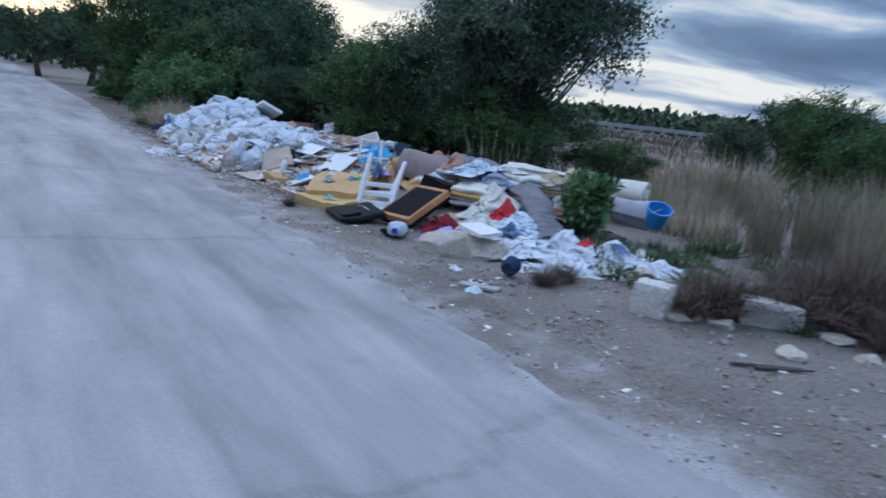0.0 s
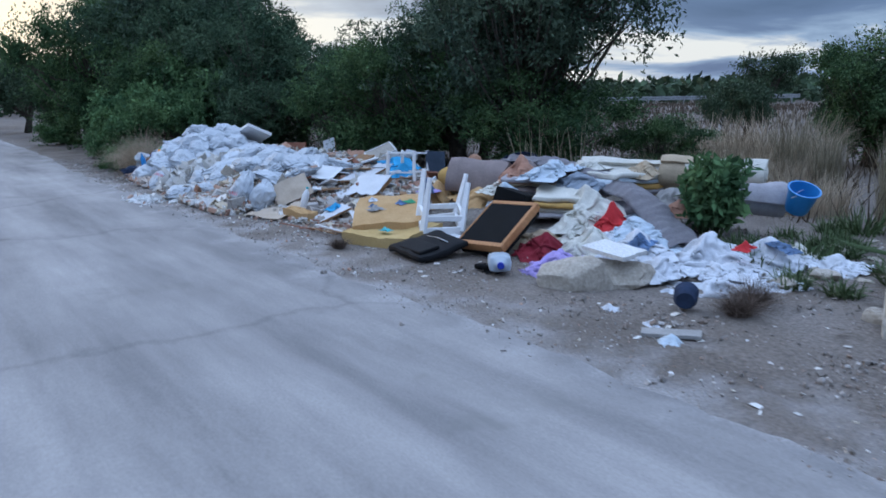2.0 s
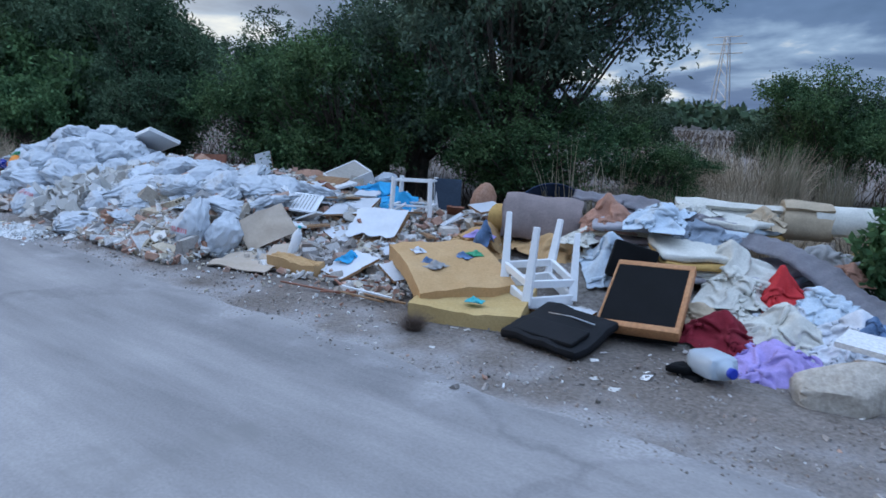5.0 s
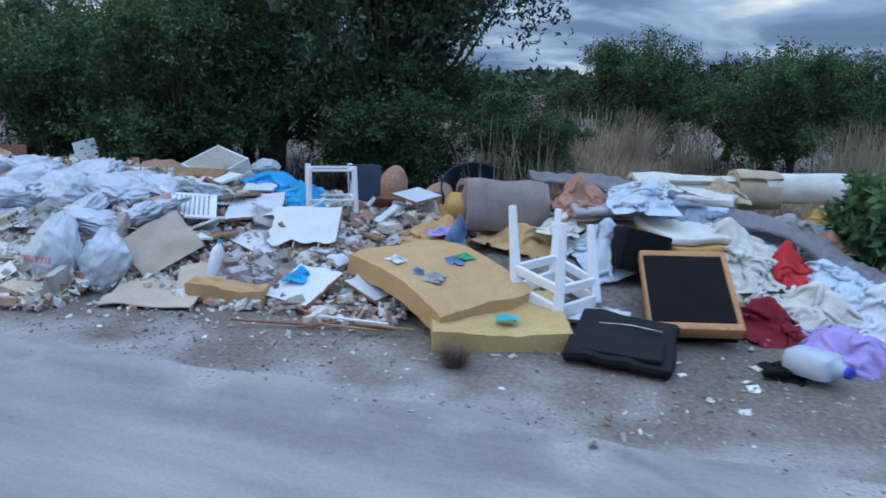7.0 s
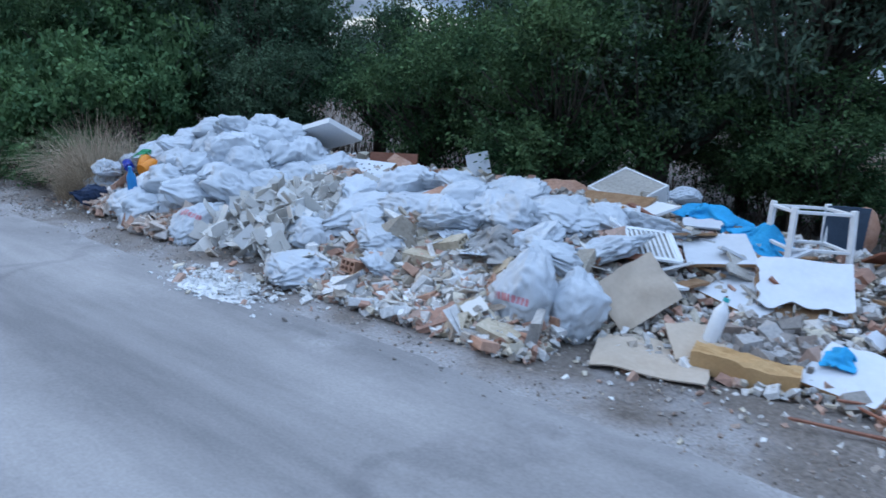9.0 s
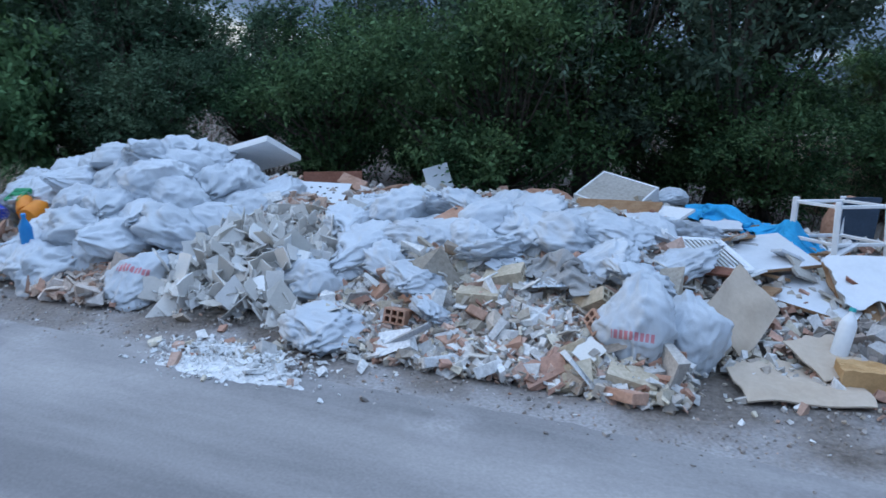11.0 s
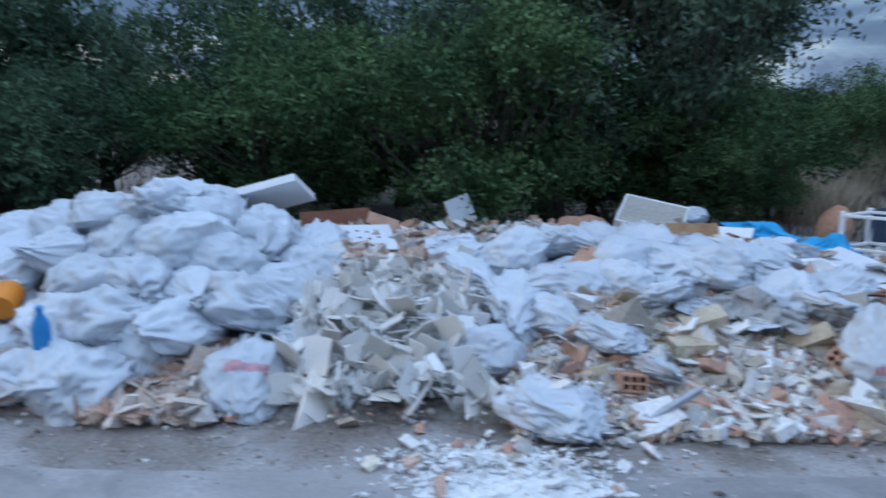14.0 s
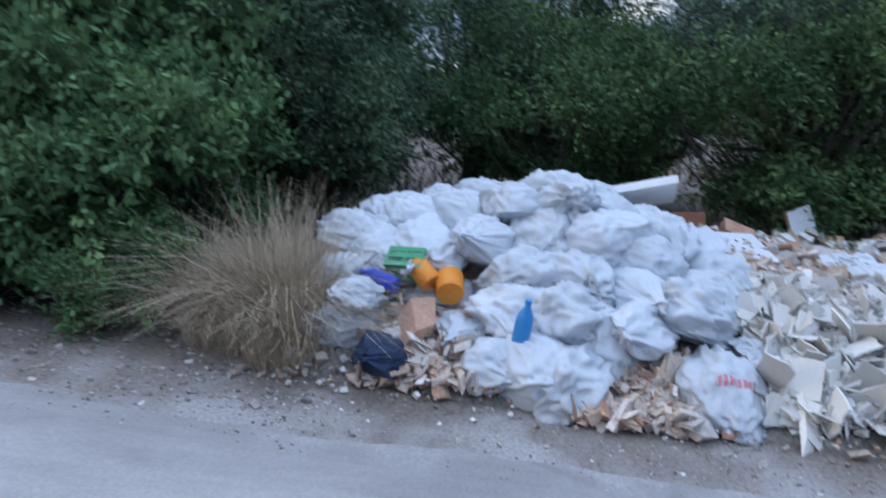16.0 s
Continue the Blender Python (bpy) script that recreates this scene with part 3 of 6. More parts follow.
def dropped(name, seed, w, d, h, material_, squeeze=0.62, n=40, steps=46):
    """A sheet let fall in a bunch: it buckles into folds over a low hump h high. Centre at the origin, base at z=0."""
    rng = np.random.default_rng(seed)
    m = max(16, int(n * d / w))
    W, D = w / squeeze, d / squeeze
    u, v = np.meshgrid(np.linspace(-0.5, 0.5, n), np.linspace(-0.5, 0.5, m), indexing="ij")

    def field(s, o):
        return np.array([[noise.noise((a * s + seed * 1.7, b * s + o, seed)) for b in v[0]] for a in u[:, 0]])

    x = u * W * squeeze + 0.10 * w * field(3.0, 0) + 0.05 * w * field(7.0, 2)
    y = v * D * squeeze + 0.10 * d * field(3.0, 5) + 0.05 * d * field(7.0, 7)
    hump = lambda X, Y: h * np.exp(-((X / (0.34 * w)) ** 2 + (Y / (0.34 * d)) ** 2)) * (1 + 0.6 * np.sin(9 * X / w + seed) * np.cos(8 * Y / d + seed))
    P = np.stack([x, y, hump(x, y) + 0.02 + 0.05 * (w ** 0.5) * (1 + field(6.0, 9)) + 0.02 * field(13.0, 4)], -1)
    pairs = net_pairs(n, m, W / (n - 1), D / (m - 1))
    V = np.zeros_like(P)
    for s in range(steps):
        p0 = P.copy()
        P += V * 0.80
        P[..., 2] -= 0.0022
        for _ in range(3):
            for i, j, l, k in pairs:
                hold(P, i, j, l, k)
            fl = hump(P[..., 0], P[..., 1])
            low = P[..., 2] < fl
            P[..., 2][low] = fl[low]
            P[..., :2][low] = p0[..., :2][low] * 0.7 + P[..., :2][low] * 0.3
        V = np.clip(P - p0, -0.015, 0.015)
    # torn and uneven hem
    top = P.reshape(-1, 3)
    N = net_normals(P).reshape(-1, 3)
    N /= np.linalg.norm(N, axis=1, keepdims=True) + 1e-9
    v2 = np.concatenate([top, top - N * 0.004])
    f = np.concatenate([net_faces(n, m), net_faces(n, m, n * m, True)])
    v2[:, 2] -= v2[:, 2].min()
    return smooth_mesh(name, v2, f, material_)


def cloth_bm(seed, w, d, h, folds=1.0, n=60, ragged=0.3):
    """A flat uneven patch spread on the ground."""
    bm = bmesh.new()
    grid = []
    for j in range(n + 1):
        for i in range(n + 1):
            u, v = 2 * i / n - 1, 2 * j / n - 1
            x, y = u * math.sqrt(1 - v * v / 2), v * math.sqrt(1 - u * u / 2)
            r, a = math.hypot(x, y), math.atan2(y, x)
            ca, sa = math.cos(a), math.sin(a)
            out = 1 + r * (ragged * 1.7 * noise.noise((ca * 1.3, sa * 1.3, seed * 1.3)) + ragged * noise.noise((ca * 3.5, sa * 3.5, seed)) + 0.4 * ragged * noise.noise((ca * 9, sa * 9, seed)))
            px, py = x * out * w * 0.58, y * out * d * 0.58
            z = max(0, 1 - r ** 2) * (h + folds * 0.05 * noise.noise((px * 14, py * 14, seed)))
            grid.append(bm.verts.new((px, py, max(z, 0.0))))
    W = n + 1
    for j in range(n):
        for i in range(n):
            k = j * W + i
            bm.faces.new((grid[k], grid[k + 1], grid[k + W + 1], grid[k + W]))
    return bm


def roll_bm(length, r, turns=3.0, thick=0.03, seed=0, squash=0.85):
    """A rolled carpet or mattress lying along x: a spiral of real thickness."""
    bm = bmesh.new()
    steps = int(turns * 22)
    nx = 10
    r0 = max(0.02, r - turns * thick * 1.1)
    rows = []
    for k in range(nx + 1):
        x = (k / nx - 0.5) * length
        sag = 1 + 0.22 * noise.noise((x * 3.0, seed, 0))
        inn, out = [], []
        for i in range(steps + 1):
            a = i / 22 * 2 * math.pi
            rr = r0 + (r - r0) * i / steps
            wob = 1 + 0.16 * noise.noise((math.cos(a) * 1.4, math.sin(a) * 1.4 + seed, x * 3.0)) + 0.05 * noise.noise((math.cos(a) * 4, math.sin(a) * 4 + seed, x * 8))
            for lst, e in ((inn, -thick * 0.45), (out, thick * 0.45)):
                q = (rr + e) * wob * sag
                lst.append(bm.verts.new((x + 0.05 * noise.noise((a * 0.6, seed, k > nx / 2)) * (k in (0, nx)), q * math.cos(a), max(-r * squash, q * math.sin(a)) + r * squash)))
        rows.append((inn, out))
    for k in range(nx):
        (i0, o0), (i1, o1) = rows[k], rows[k + 1]
        for i in range(steps):
            bm.faces.new((o0[i], o0[i + 1], o1[i + 1], o1[i]))
            bm.faces.new((i0[i], i1[i], i1[i + 1], i0[i + 1]))
        bm.faces.new((i0[-1], i1[-1], o1[-1], o0[-1]))
    for inn, out in (rows[0], rows[-1]):
        for i in range(steps):
            bm.faces.new((inn[i], inn[i + 1], out[i + 1], out[i]))
    bmesh.ops.recalc_face_normals(bm, faces=bm.faces)
    return bm


def rock_bm(seed, sx, sy, sz, rough=0.12, sub=3, cuts=7, square=0.55):
    """A broken stone: a rounded block with flat broken faces; base at z=0."""
    bm = bmesh.new()
    bmesh.ops.create_icosphere(bm, subdivisions=sub, radius=1.0)
    rng = random.Random(seed)
    planes = []
    for _ in range(cuts):
        n = Vector((rng.uniform(-1, 1), rng.uniform(-1, 1), rng.uniform(-0.6, 1))).normalized()
        planes.append((n, rng.uniform(0.55, 0.8)))
    for v in bm.verts:
        d = v.co.normalized()
        m = max(abs(d.x), abs(d.y), abs(d.z))
        c = d / m * square + d * (1 - square)
        for n, k in planes:
            e = c.dot(n) - k
            if e > 0:
                c = c - n * e * 0.9
        c = c * (1 + rough * noise.noise(d * 2.5 + Vector((seed, 0, 0))) + 0.3 * rough * noise.noise(d * 8 + Vector((0, seed, 0))))
        v.co = (c.x * sx / 2, c.y * sy / 2, max(c.z, -0.75) * sz / 2)
    zmin = min(v.co.z for v in bm.verts)
    bmesh.ops.translate(bm, vec=(0, 0, -zmin), verts=bm.verts)
    return bm


def ss(a, b, x):
    t = np.clip((np.asarray(x, float) - a) / (b - a), 0, 1)
    return t * t * (3 - 2 * t)


def rolling(x, y):
    """The lie of the land: flat by the road, a little uneven in the field."""
    x, y = np.asarray(x, float), np.asarray(y, float)
    w = ss(6.5, 12.0, x)
    return w * (0.12 * np.sin(x * 0.35 + 1.0) * np.cos(y * 0.3) - 0.1)


def mound_h(x, y):
    """Height of the dumped rubble over the ground."""
    x, y = np.asarray(x, float), np.asarray(y, float)
    A = np.interp(y, [3.6, 4.6, 6.0, 7.0, 8.0, 9.3, 10.1, 11.4, 12.4, 13.6, 14.7, 15.4], [0.0, 0.06, 0.20, 0.34, 0.25, 0.30, 0.40, 0.42, 0.40, 0.42, 0.34, 0.0])
    x0 = np.interp(y, [3.0, 5.0, 8.0, 9.4, 10.0, 15.0], [3.9, 3.6, 3.2, 3.2, 2.72, 2.75])
    x1 = np.interp(y, [3.0, 8.0, 9.4, 10.0, 15.0], [5.2, 5.0, 4.8, 3.95, 4.0])
    t = np.clip((x - x0) / (x1 - x0), 0, 1)
    rise = 0.55 * t + 0.45 * t * t * (3 - 2 * t)
    return A * rise * (1 - ss(5.3, 6.4, x)) + 0.03 * np.sin(x * 7 + y * 3) * np.sin(y * 6.1 - x) * rise * (A > 0.05)


def on(x, y, dz=0.0):
    """A place on top of the rubble or the ground."""
    return Vector((x, y, float(mound_h(x, y)) + dz))


def shards(name, xs, ys, zs, size, flat, material_, rng, tilt=0.7):
    """Many small broken pieces as one mesh: skewed boxes with uneven corners, at the places given."""
    n = len(xs)
    box = np.array([(-1, -1, -1), (1, -1, -1), (1, 1, -1), (-1, 1, -1), (-1, -1, 1), (1, -1, 1), (1, 1, 1), (-1, 1, 1)], float) * 0.5
    s = np.exp(rng.normal(0, 0.45, (n, 1))) * size
    dim = np.concatenate([s * rng.uniform(0.7, 1.5, (n, 1)), s * rng.uniform(0.5, 1.1, (n, 1)), s * flat * rng.uniform(0.5, 1.5, (n, 1))], 1)
    v = box[None] * dim[:, None, :] * (1 + rng.uniform(-0.45, 0.25, (n, 8, 3)))
    a, b, c = rng.uniform(0, 6.283, n), rng.normal(0, tilt, n), rng.normal(0, tilt, n)

    def rot(ax, t):
        r = np.zeros((n, 3, 3))
        i, j = [(1, 2), (2, 0), (0, 1)][ax]
        r[:, ax, ax] = 1
        r[:, i, i] = r[:, j, j] = np.cos(t)
        r[:, i, j], r[:, j, i] = -np.sin(t), np.sin(t)
        return r

    R = rot(2, a) @ rot(0, b) @ rot(1, c)
    v = np.einsum("nij,nkj->nki", R, v) + np.stack([xs, ys, zs + s[:, 0] * flat * 0.3], 1)[:, None, :]
    f = np.array([(0, 3, 2, 1), (4, 5, 6, 7), (0, 1, 5, 4), (1, 2, 6, 5), (2, 3, 7, 6), (3, 0, 4, 7)])
    faces = (f[None] + (np.arange(n) * 8)[:, None, None]).reshape(-1, 4)
    return raw_mesh(name, v.reshape(-1, 3), faces, material_)


def leaves(name, centres, normals, length, width, material_, rng, droop=0.3):
    """Small pointed leaves at the given places."""
    n = len(centres)
    d = rng.normal(0, 1, (n, 3)) + normals * 0.8
    d[:, 2] -= droop
    d /= np.linalg.norm(d, axis=1, keepdims=True)
    side = np.cross(d, rng.normal(0, 1, (n, 3)))
    side /= np.linalg.norm(side, axis=1, keepdims=True) + 1e-6
    L = (length * rng.uniform(0.6, 1.3, (n, 1)))
    W = (width * rng.uniform(0.6, 1.3, (n, 1)))
    v = np.stack([centres, centres + d * L * 0.5 + side * W * 0.5, centres + d * L, centres + d * L * 0.5 - side * W * 0.5], 1)
    faces = np.arange(n * 4).reshape(-1, 4)
    return raw_mesh(name, v.reshape(-1, 3), faces, material_)


def tube_bm(bm, pts, radii, sides=7):
    rings = []
    for i, (p, r) in enumerate(zip(pts, radii)):
        p = Vector(p)
        z = (Vector(pts[min(i + 1, len(pts) - 1)]) - Vector(pts[max(i - 1, 0)])).normalized()
        x = z.cross(Vector((0.3, 0.9, 0.1))).normalized()
        y = z.cross(x)
        rings.append([bm.verts.new(p + (x * math.cos(2 * math.pi * k / sides) + y * math.sin(2 * math.pi * k / sides)) * r) for k in range(sides)])
    for a, b in zip(rings, rings[1:]):
        for k in range(sides):
            bm.faces.new((a[k], a[(k + 1) % sides], b[(k + 1) % sides], b[k]))
    bm.faces.new(rings[0][::-1])
    bm.faces.new(rings[-1])


def tree_meshes(seed, height, rx, ry, base, clumps, per, leaf_len, leaf_w, material_, clump_r=0.38, trunks=1, gap=0.55):
    """Trunk and limbs, and a crown of many small leaves in clumps with gaps between them."""
    rng = np.random.default_rng(seed)
    bm = bmesh.new()
    # the crown is a bunch of lobes with dark hollows between; the clumps sit on the lobes' skins
    cs, lobes = [], []
    nl = max(7, clumps // 11)
    while len(lobes) < nl:
        p = rng.uniform(-1, 1, 3)
        r = np.linalg.norm(p)
        if r > 0.92 or (r < 0.45 and rng.random() < 0.7):
            continue
        if p[2] > 0.3 and noise.noise(Vector(p) * 2.6 + Vector((0, seed, 0))) > gap - 0.3:
            continue
        lobes.append(p)
    for k in range(clumps):
        p = lobes[k % nl]
        q = rng.normal(0, 1, 3)
        q[2] = q[2] * 0.8 + 0.25
        q /= np.linalg.norm(q)
        lr = 0.30 + 0.12 * math.sin(k % nl * 2.4 + seed)
        p = p * (1 - 0.5 * lr) + q * lr * rng.uniform(0.6, 1.05)
        taper = 1.0 if p[2] > -0.2 else 1.0 - 0.25 * (-p[2] - 0.2)
        cs.append((p[0] * rx * taper, p[1] * ry * taper, max(0.05, base + (p[2] + 1) / 2 * (height - base))))
    cs = np.array(cs)
    for k in range(trunks):
        a0 = 2 * math.pi * k / max(1, trunks) + seed
        off = Vector((math.cos(a0), math.sin(a0), 0)) * (0.12 * (trunks > 1))
        topz = base + (height - base) * 0.55
        lean = Vector((0.25 * math.sin(seed * 2.1 + k * 2), 0.25 * math.cos(seed * 1.3 + k * 2.4), 0)) * rx * 0.8
        pts = [off + lean * t + Vector((0.06 * math.sin(5 * t + seed), 0.06 * math.cos(4 * t + k), t * topz - 0.08 * (t == 0))) for t in (0, 0.25, 0.5, 0.75, 1.0)]
        r0 = 0.035 * height ** 0.9 / trunks ** 0.4
        tube_bm(bm, pts, [r0 * f for f in (1.25, 1.0, 0.8, 0.6, 0.35)])
        mine = [c for i, c in enumerate(cs) if i % trunks == k][:: max(1, len(cs) // (26 * trunks))]
        for c in mine:
            c = Vector(c)
            s = pts[1 + (hash((round(c.x * 100), seed)) % 3)]
            mid = s.lerp(c, 0.5) + Vector((0, 0, -0.1 * (c - s).length))
            tube_bm(bm, [s, mid, c], [r0 * 0.4, r0 * 0.22, r0 * 0.07], 5)
    wood = mesh_of("trunk", bm, M["bark"], True)
    n = len(cs) * per
    idx = np.repeat(np.arange(len(cs)), per)
    # each clump is a dozen sprays; the leaves of a spray lie along its twig
    sprays = 12
    sd = rng.normal(0, 1, (len(cs), sprays, 3))
    sd[:, :, 2] += 0.25
    sd /= np.linalg.norm(sd, axis=2, keepdims=True)
    size = clump_r * (0.6 + 0.8 * rng.random((len(cs), 1, 1)))
    which = rng.integers(0, sprays, n)
    d = sd[idx, which]
    along = (size[idx, 0, 0] * rng.uniform(0.25, 1.15, n))[:, None]
    pos = cs[idx] + d * along * np.array([1.15, 1.15, 0.85]) + rng.normal(0, 0.035, (n, 3)) * (clump_r / 0.38)
    pos[:, 2] = np.maximum(pos[:, 2], 0.03)
    crown = leaves("crown", pos, d * 0.6, leaf_len, leaf_w, material_, rng)
    return wood, crown


def plant(name, meshes, m, label, category, group=""):
    t = empty(name, m, label, category, group)
    part("trunk", meshes[0], t, "rough grey-brown bark")
    part("crown", meshes[1], t)
    return t


def grass_mesh(seed, n, radius, height, width, lean, material_, stiff=1.6, spread=1.0):
    """Thin curved blades that fan out of one root."""
    rng = np.random.default_rng(seed)
    a = rng.uniform(0, 6.283, n)
    r = radius * np.sqrt(rng.random(n))
    root = np.stack([r * np.cos(a), r * np.sin(a), np.full(n, -0.02)], 1)
    b = a + rng.normal(0, 0.7, n) * spread
    out = np.stack([np.cos(b), np.sin(b), np.zeros(n)], 1)
    L = height * rng.uniform(0.45, 1.15, n)
    k = lean * rng.uniform(0.15, 1.2, n)
    side = np.stack([-np.sin(b), np.cos(b), np.zeros(n)], 1)
    side = side + rng.normal(0, 0.4, (n, 3))
    side /= np.linalg.norm(side, axis=1, keepdims=True)
    rows = []
    for t in (0, 0.35, 0.7, 1.0):
        h = (L * t)[:, None] * np.array([[0, 0, 1.0]]) * (1 - 0.55 * (k * t ** stiff)[:, None])
        p = root + h + out * (k * L * t ** stiff)[:, None]
        p[:, 2] = np.maximum(p[:, 2], 0.0 if t else -0.02)
        w = width * (1 - 0.85 * t)
        rows += [p - side * w / 2, p + side * w / 2]
    v = np.stack(rows, 1)
    f = np.array([(0, 1, 3, 2), (2, 3, 5, 4), (4, 5, 7, 6)])
    faces = (f[None] + (np.arange(n) * 8)[:, None, None]).reshape(-1, 4)
    return raw_mesh("grass", v.reshape(-1, 3), faces, material_)


# ---- ground, road, far land ----
def ground_mesh():
    xs = np.unique(np.concatenate([np.linspace(-400, -14, 14), np.linspace(-14, 2, 17), np.linspace(2, 8, 61), np.linspace(8, 40, 40), np.linspace(40, 900, 22)]))
    ys = np.unique(np.concatenate([np.linspace(-400, -10, 12), np.linspace(-10, 0, 20), np.linspace(0, 20, 161), np.linspace(20, 60, 40), np.linspace(60, 900, 22)]))
    X, Y = np.meshgrid(xs, ys)
    near = np.array([[noise.noise((x * 1.7, y * 1.7, 0)) * 0.02 + noise.noise((x * 6, y * 6, 2)) * 0.008 if 2 < x < 30 and -10 < y < 60 else 0.0 for x in xs] for y in ys])
    Z = rolling(X, Y) + near * ss(2.4, 3.2, X) - 0.03 * (X < 2.3)
    v = np.stack([X, Y, Z], -1).reshape(-1, 3)
    nx, ny = len(xs), len(ys)
    k = (np.arange(ny - 1)[:, None] * nx + np.arange(nx - 1)[None]).reshape(-1)
    return raw_mesh("ground", v, np.stack([k, k + 1, k + nx + 1, k + nx], 1), M["earth"])


g = thing("ground", ground_mesh(), (0, 0, 0), "brown stony earth verge and dry field beside the road", "ground", kind="structure")
g.data.polygons.foreach_set("use_smooth", [True] * len(g.data.polygons))


def road_edge(y):
    return 2.5 + 0.10 * noise.noise((y * 0.7, 0, 0)) + 0.07 * noise.noise((y * 2.3, 5, 0)) + 0.03 * noise.noise((y * 9, 9, 0)) + 0.35 * float(ss(14, 24, y)) - 0.00004 * max(0, y - 30) ** 2 * 20


def road_mesh():
    bm = bmesh.new()
    ys = list(np.concatenate([np.linspace(-30, -2, 15), np.arange(-1.9, 20, 0.08), np.linspace(20.5, 120, 120)]))
    rows = []
    for y in ys:
        e = road_edge(y)
        wear = 0.012 * noise.noise((0.2, y * 0.6, 1))
        left = -3.2 - 0.00004 * max(0, y - 30) ** 2 * 20
        prof = [(left, -0.04), (left + 0.1, 0.0), (left * 0.5, 0.02), (0, 0.022 + wear * 0.3), (e * 0.5, 0.016 + wear * 0.5), (e - 0.35, 0.008), (e - 0.05, 0.002 + 0.004 * noise.noise((y * 7, 3, 3))), (e, -0.022)]
        rows.append([bm.verts.new((x, y, z)) for x, z in prof])
    for a, b in zip(rows, rows[1:]):
        for i in range(len(a) - 1):
            bm.faces.new((a[i], a[i + 1], b[i + 1], b[i]))
    return mesh_of("road", bm, M["road"], True)


thing("road", road_mesh(), (0, 0, 0), "pale worn dusty asphalt lane with a crumbling edge", "road", kind="structure")


def debris_mound():
    xs, ys = np.arange(2.5, 6.9, 0.05), np.arange(3.4, 15.8, 0.05)
    X, Y = np.meshgrid(xs, ys)
    h = mound_h(X, Y)
    rough = np.array([[0.03 * noise.noise((x * 5, y * 5, 1)) + 0.018 * noise.noise((x * 14, y * 14, 4)) for x in xs] for y in ys])
    Z = h + rough * ss(0.01, 0.1, h) - 0.045 * (1 - ss(0.0, 0.06, h)) - 0.02
    v = np.stack([X, Y, Z], -1).reshape(-1, 3)
    nx, ny = len(xs), len(ys)
    k = (np.arange(ny - 1)[:, None] * nx + np.arange(nx - 1)[None]).reshape(-1)
    me = raw_mesh("debris_mound", v, np.stack([k, k + 1, k + nx + 1, k + nx], 1), M["mound"])
    me.polygons.foreach_set("use_smooth", [True] * len(me.polygons))
    return me


mound = thing("debris_mound", debris_mound(), (0, 0, 0), "long low heap of dusty building rubble beside the road", "rubble heap", kind="stuff")


# ---- trees and shrubs ----
olive = tree_meshes(3, 4.9, 1.9, 2.0, 0.35, 270, 180, 0.085, 0.032, M["leaf"], 0.38, trunks=3, gap=0.55)
mastic = tree_meshes(5, 3.0, 1.7, 1.9, 0.05, 170, 210, 0.075, 0.034, M["leaf_dark"], 0.40, trunks=3, gap=0.6)
tall = tree_meshes(8, 4.4, 1.6, 1.7, 0.3, 220, 130, 0.090, 0.038, M["leaf_mid"], 0.33, trunks=3, gap=0.42)
shrub = tree_meshes(11, 1.5, 0.95, 1.0, 0.02, 170, 110, 0.062, 0.034, M["leaf_bright"], 0.17, trunks=3, gap=0.6)
pine = tree_meshes(14, 3.4, 1.5, 1.5, 0.05, 90, 130, 0.12, 0.05, M["leaf_far"], 0.42, trunks=1, gap=0.55)


def put(x, y, s=1.0, rz=0.0, sz=1.0):
    return pose(x, y, float(rolling(x, y)), 0, 0, rz) @ Matrix.Diagonal((s, s, s * sz, 1))


def copy_plant(src, m):
    c = copy_thing(src, Matrix())
    c.matrix_basis = m
    return c


OL = plant("olive_tree", olive, put(7.6, 9.7, 1.0, 20), "large grey-green wild olive with a loose open crown", "tree", "trees behind the heap")
for x, y, s, rz, sz in ((7.2, 11.0, 0.8, 110, 0.95), (7.0, 20.5, 1.15, 250, 1.1), (9.2, 12.6, 0.7, 60, 0.75), (8.6, 16.2, 0.52, 180, 0.95)):
    copy_plant(OL, put(x, y, s, rz, sz))
MA = plant("mastic_shrub", mastic, put(6.5, 11.7, 0.8, 0, 0.95), "dense dark green mastic shrub reaching the ground", "shrub", "shrubs behind the heap")
for x, y, s, rz, sz in ((7.0, 13.8, 0.70, 90, 1.05), (4.6, 23.5, 1.15, 70, 1.25), (7.5, 9.3, 0.72, 200, 0.8), (8.4, 13.2, 0.58, 15, 0.8), (8.3, 10.3, 0.5, 95, 0.8), (6.3, 16.4, 0.62, 150, 0.9), (5.2, 18.6, 0.85, 30, 1.05),
                        (5.8, 21.5, 1.0, 280, 1.2), (5.2, 25.5, 0.9, 60, 1.1), (8.6, 8.1, 0.42, 20, 0.8), (5.0, 30.0, 0.8, 10, 0.9),
                        (12.0, 5.0, 0.68, 40, 1.05), (12.6, 3.2, 0.7, 110, 1.0), (13.2, 7.0, 0.72, 250, 1.05), (11.8, 1.2, 0.66, 330, 1.0), (14.0, -0.8, 0.75, 10, 1.0)):
    copy_plant(MA, put(x, y, s, rz, sz))
TA = plant("wild_olive", tall, put(6.2, 17.8, 0.95, 0), "tall green wild olive with sky showing between its leaves", "tree", "trees behind the heap")
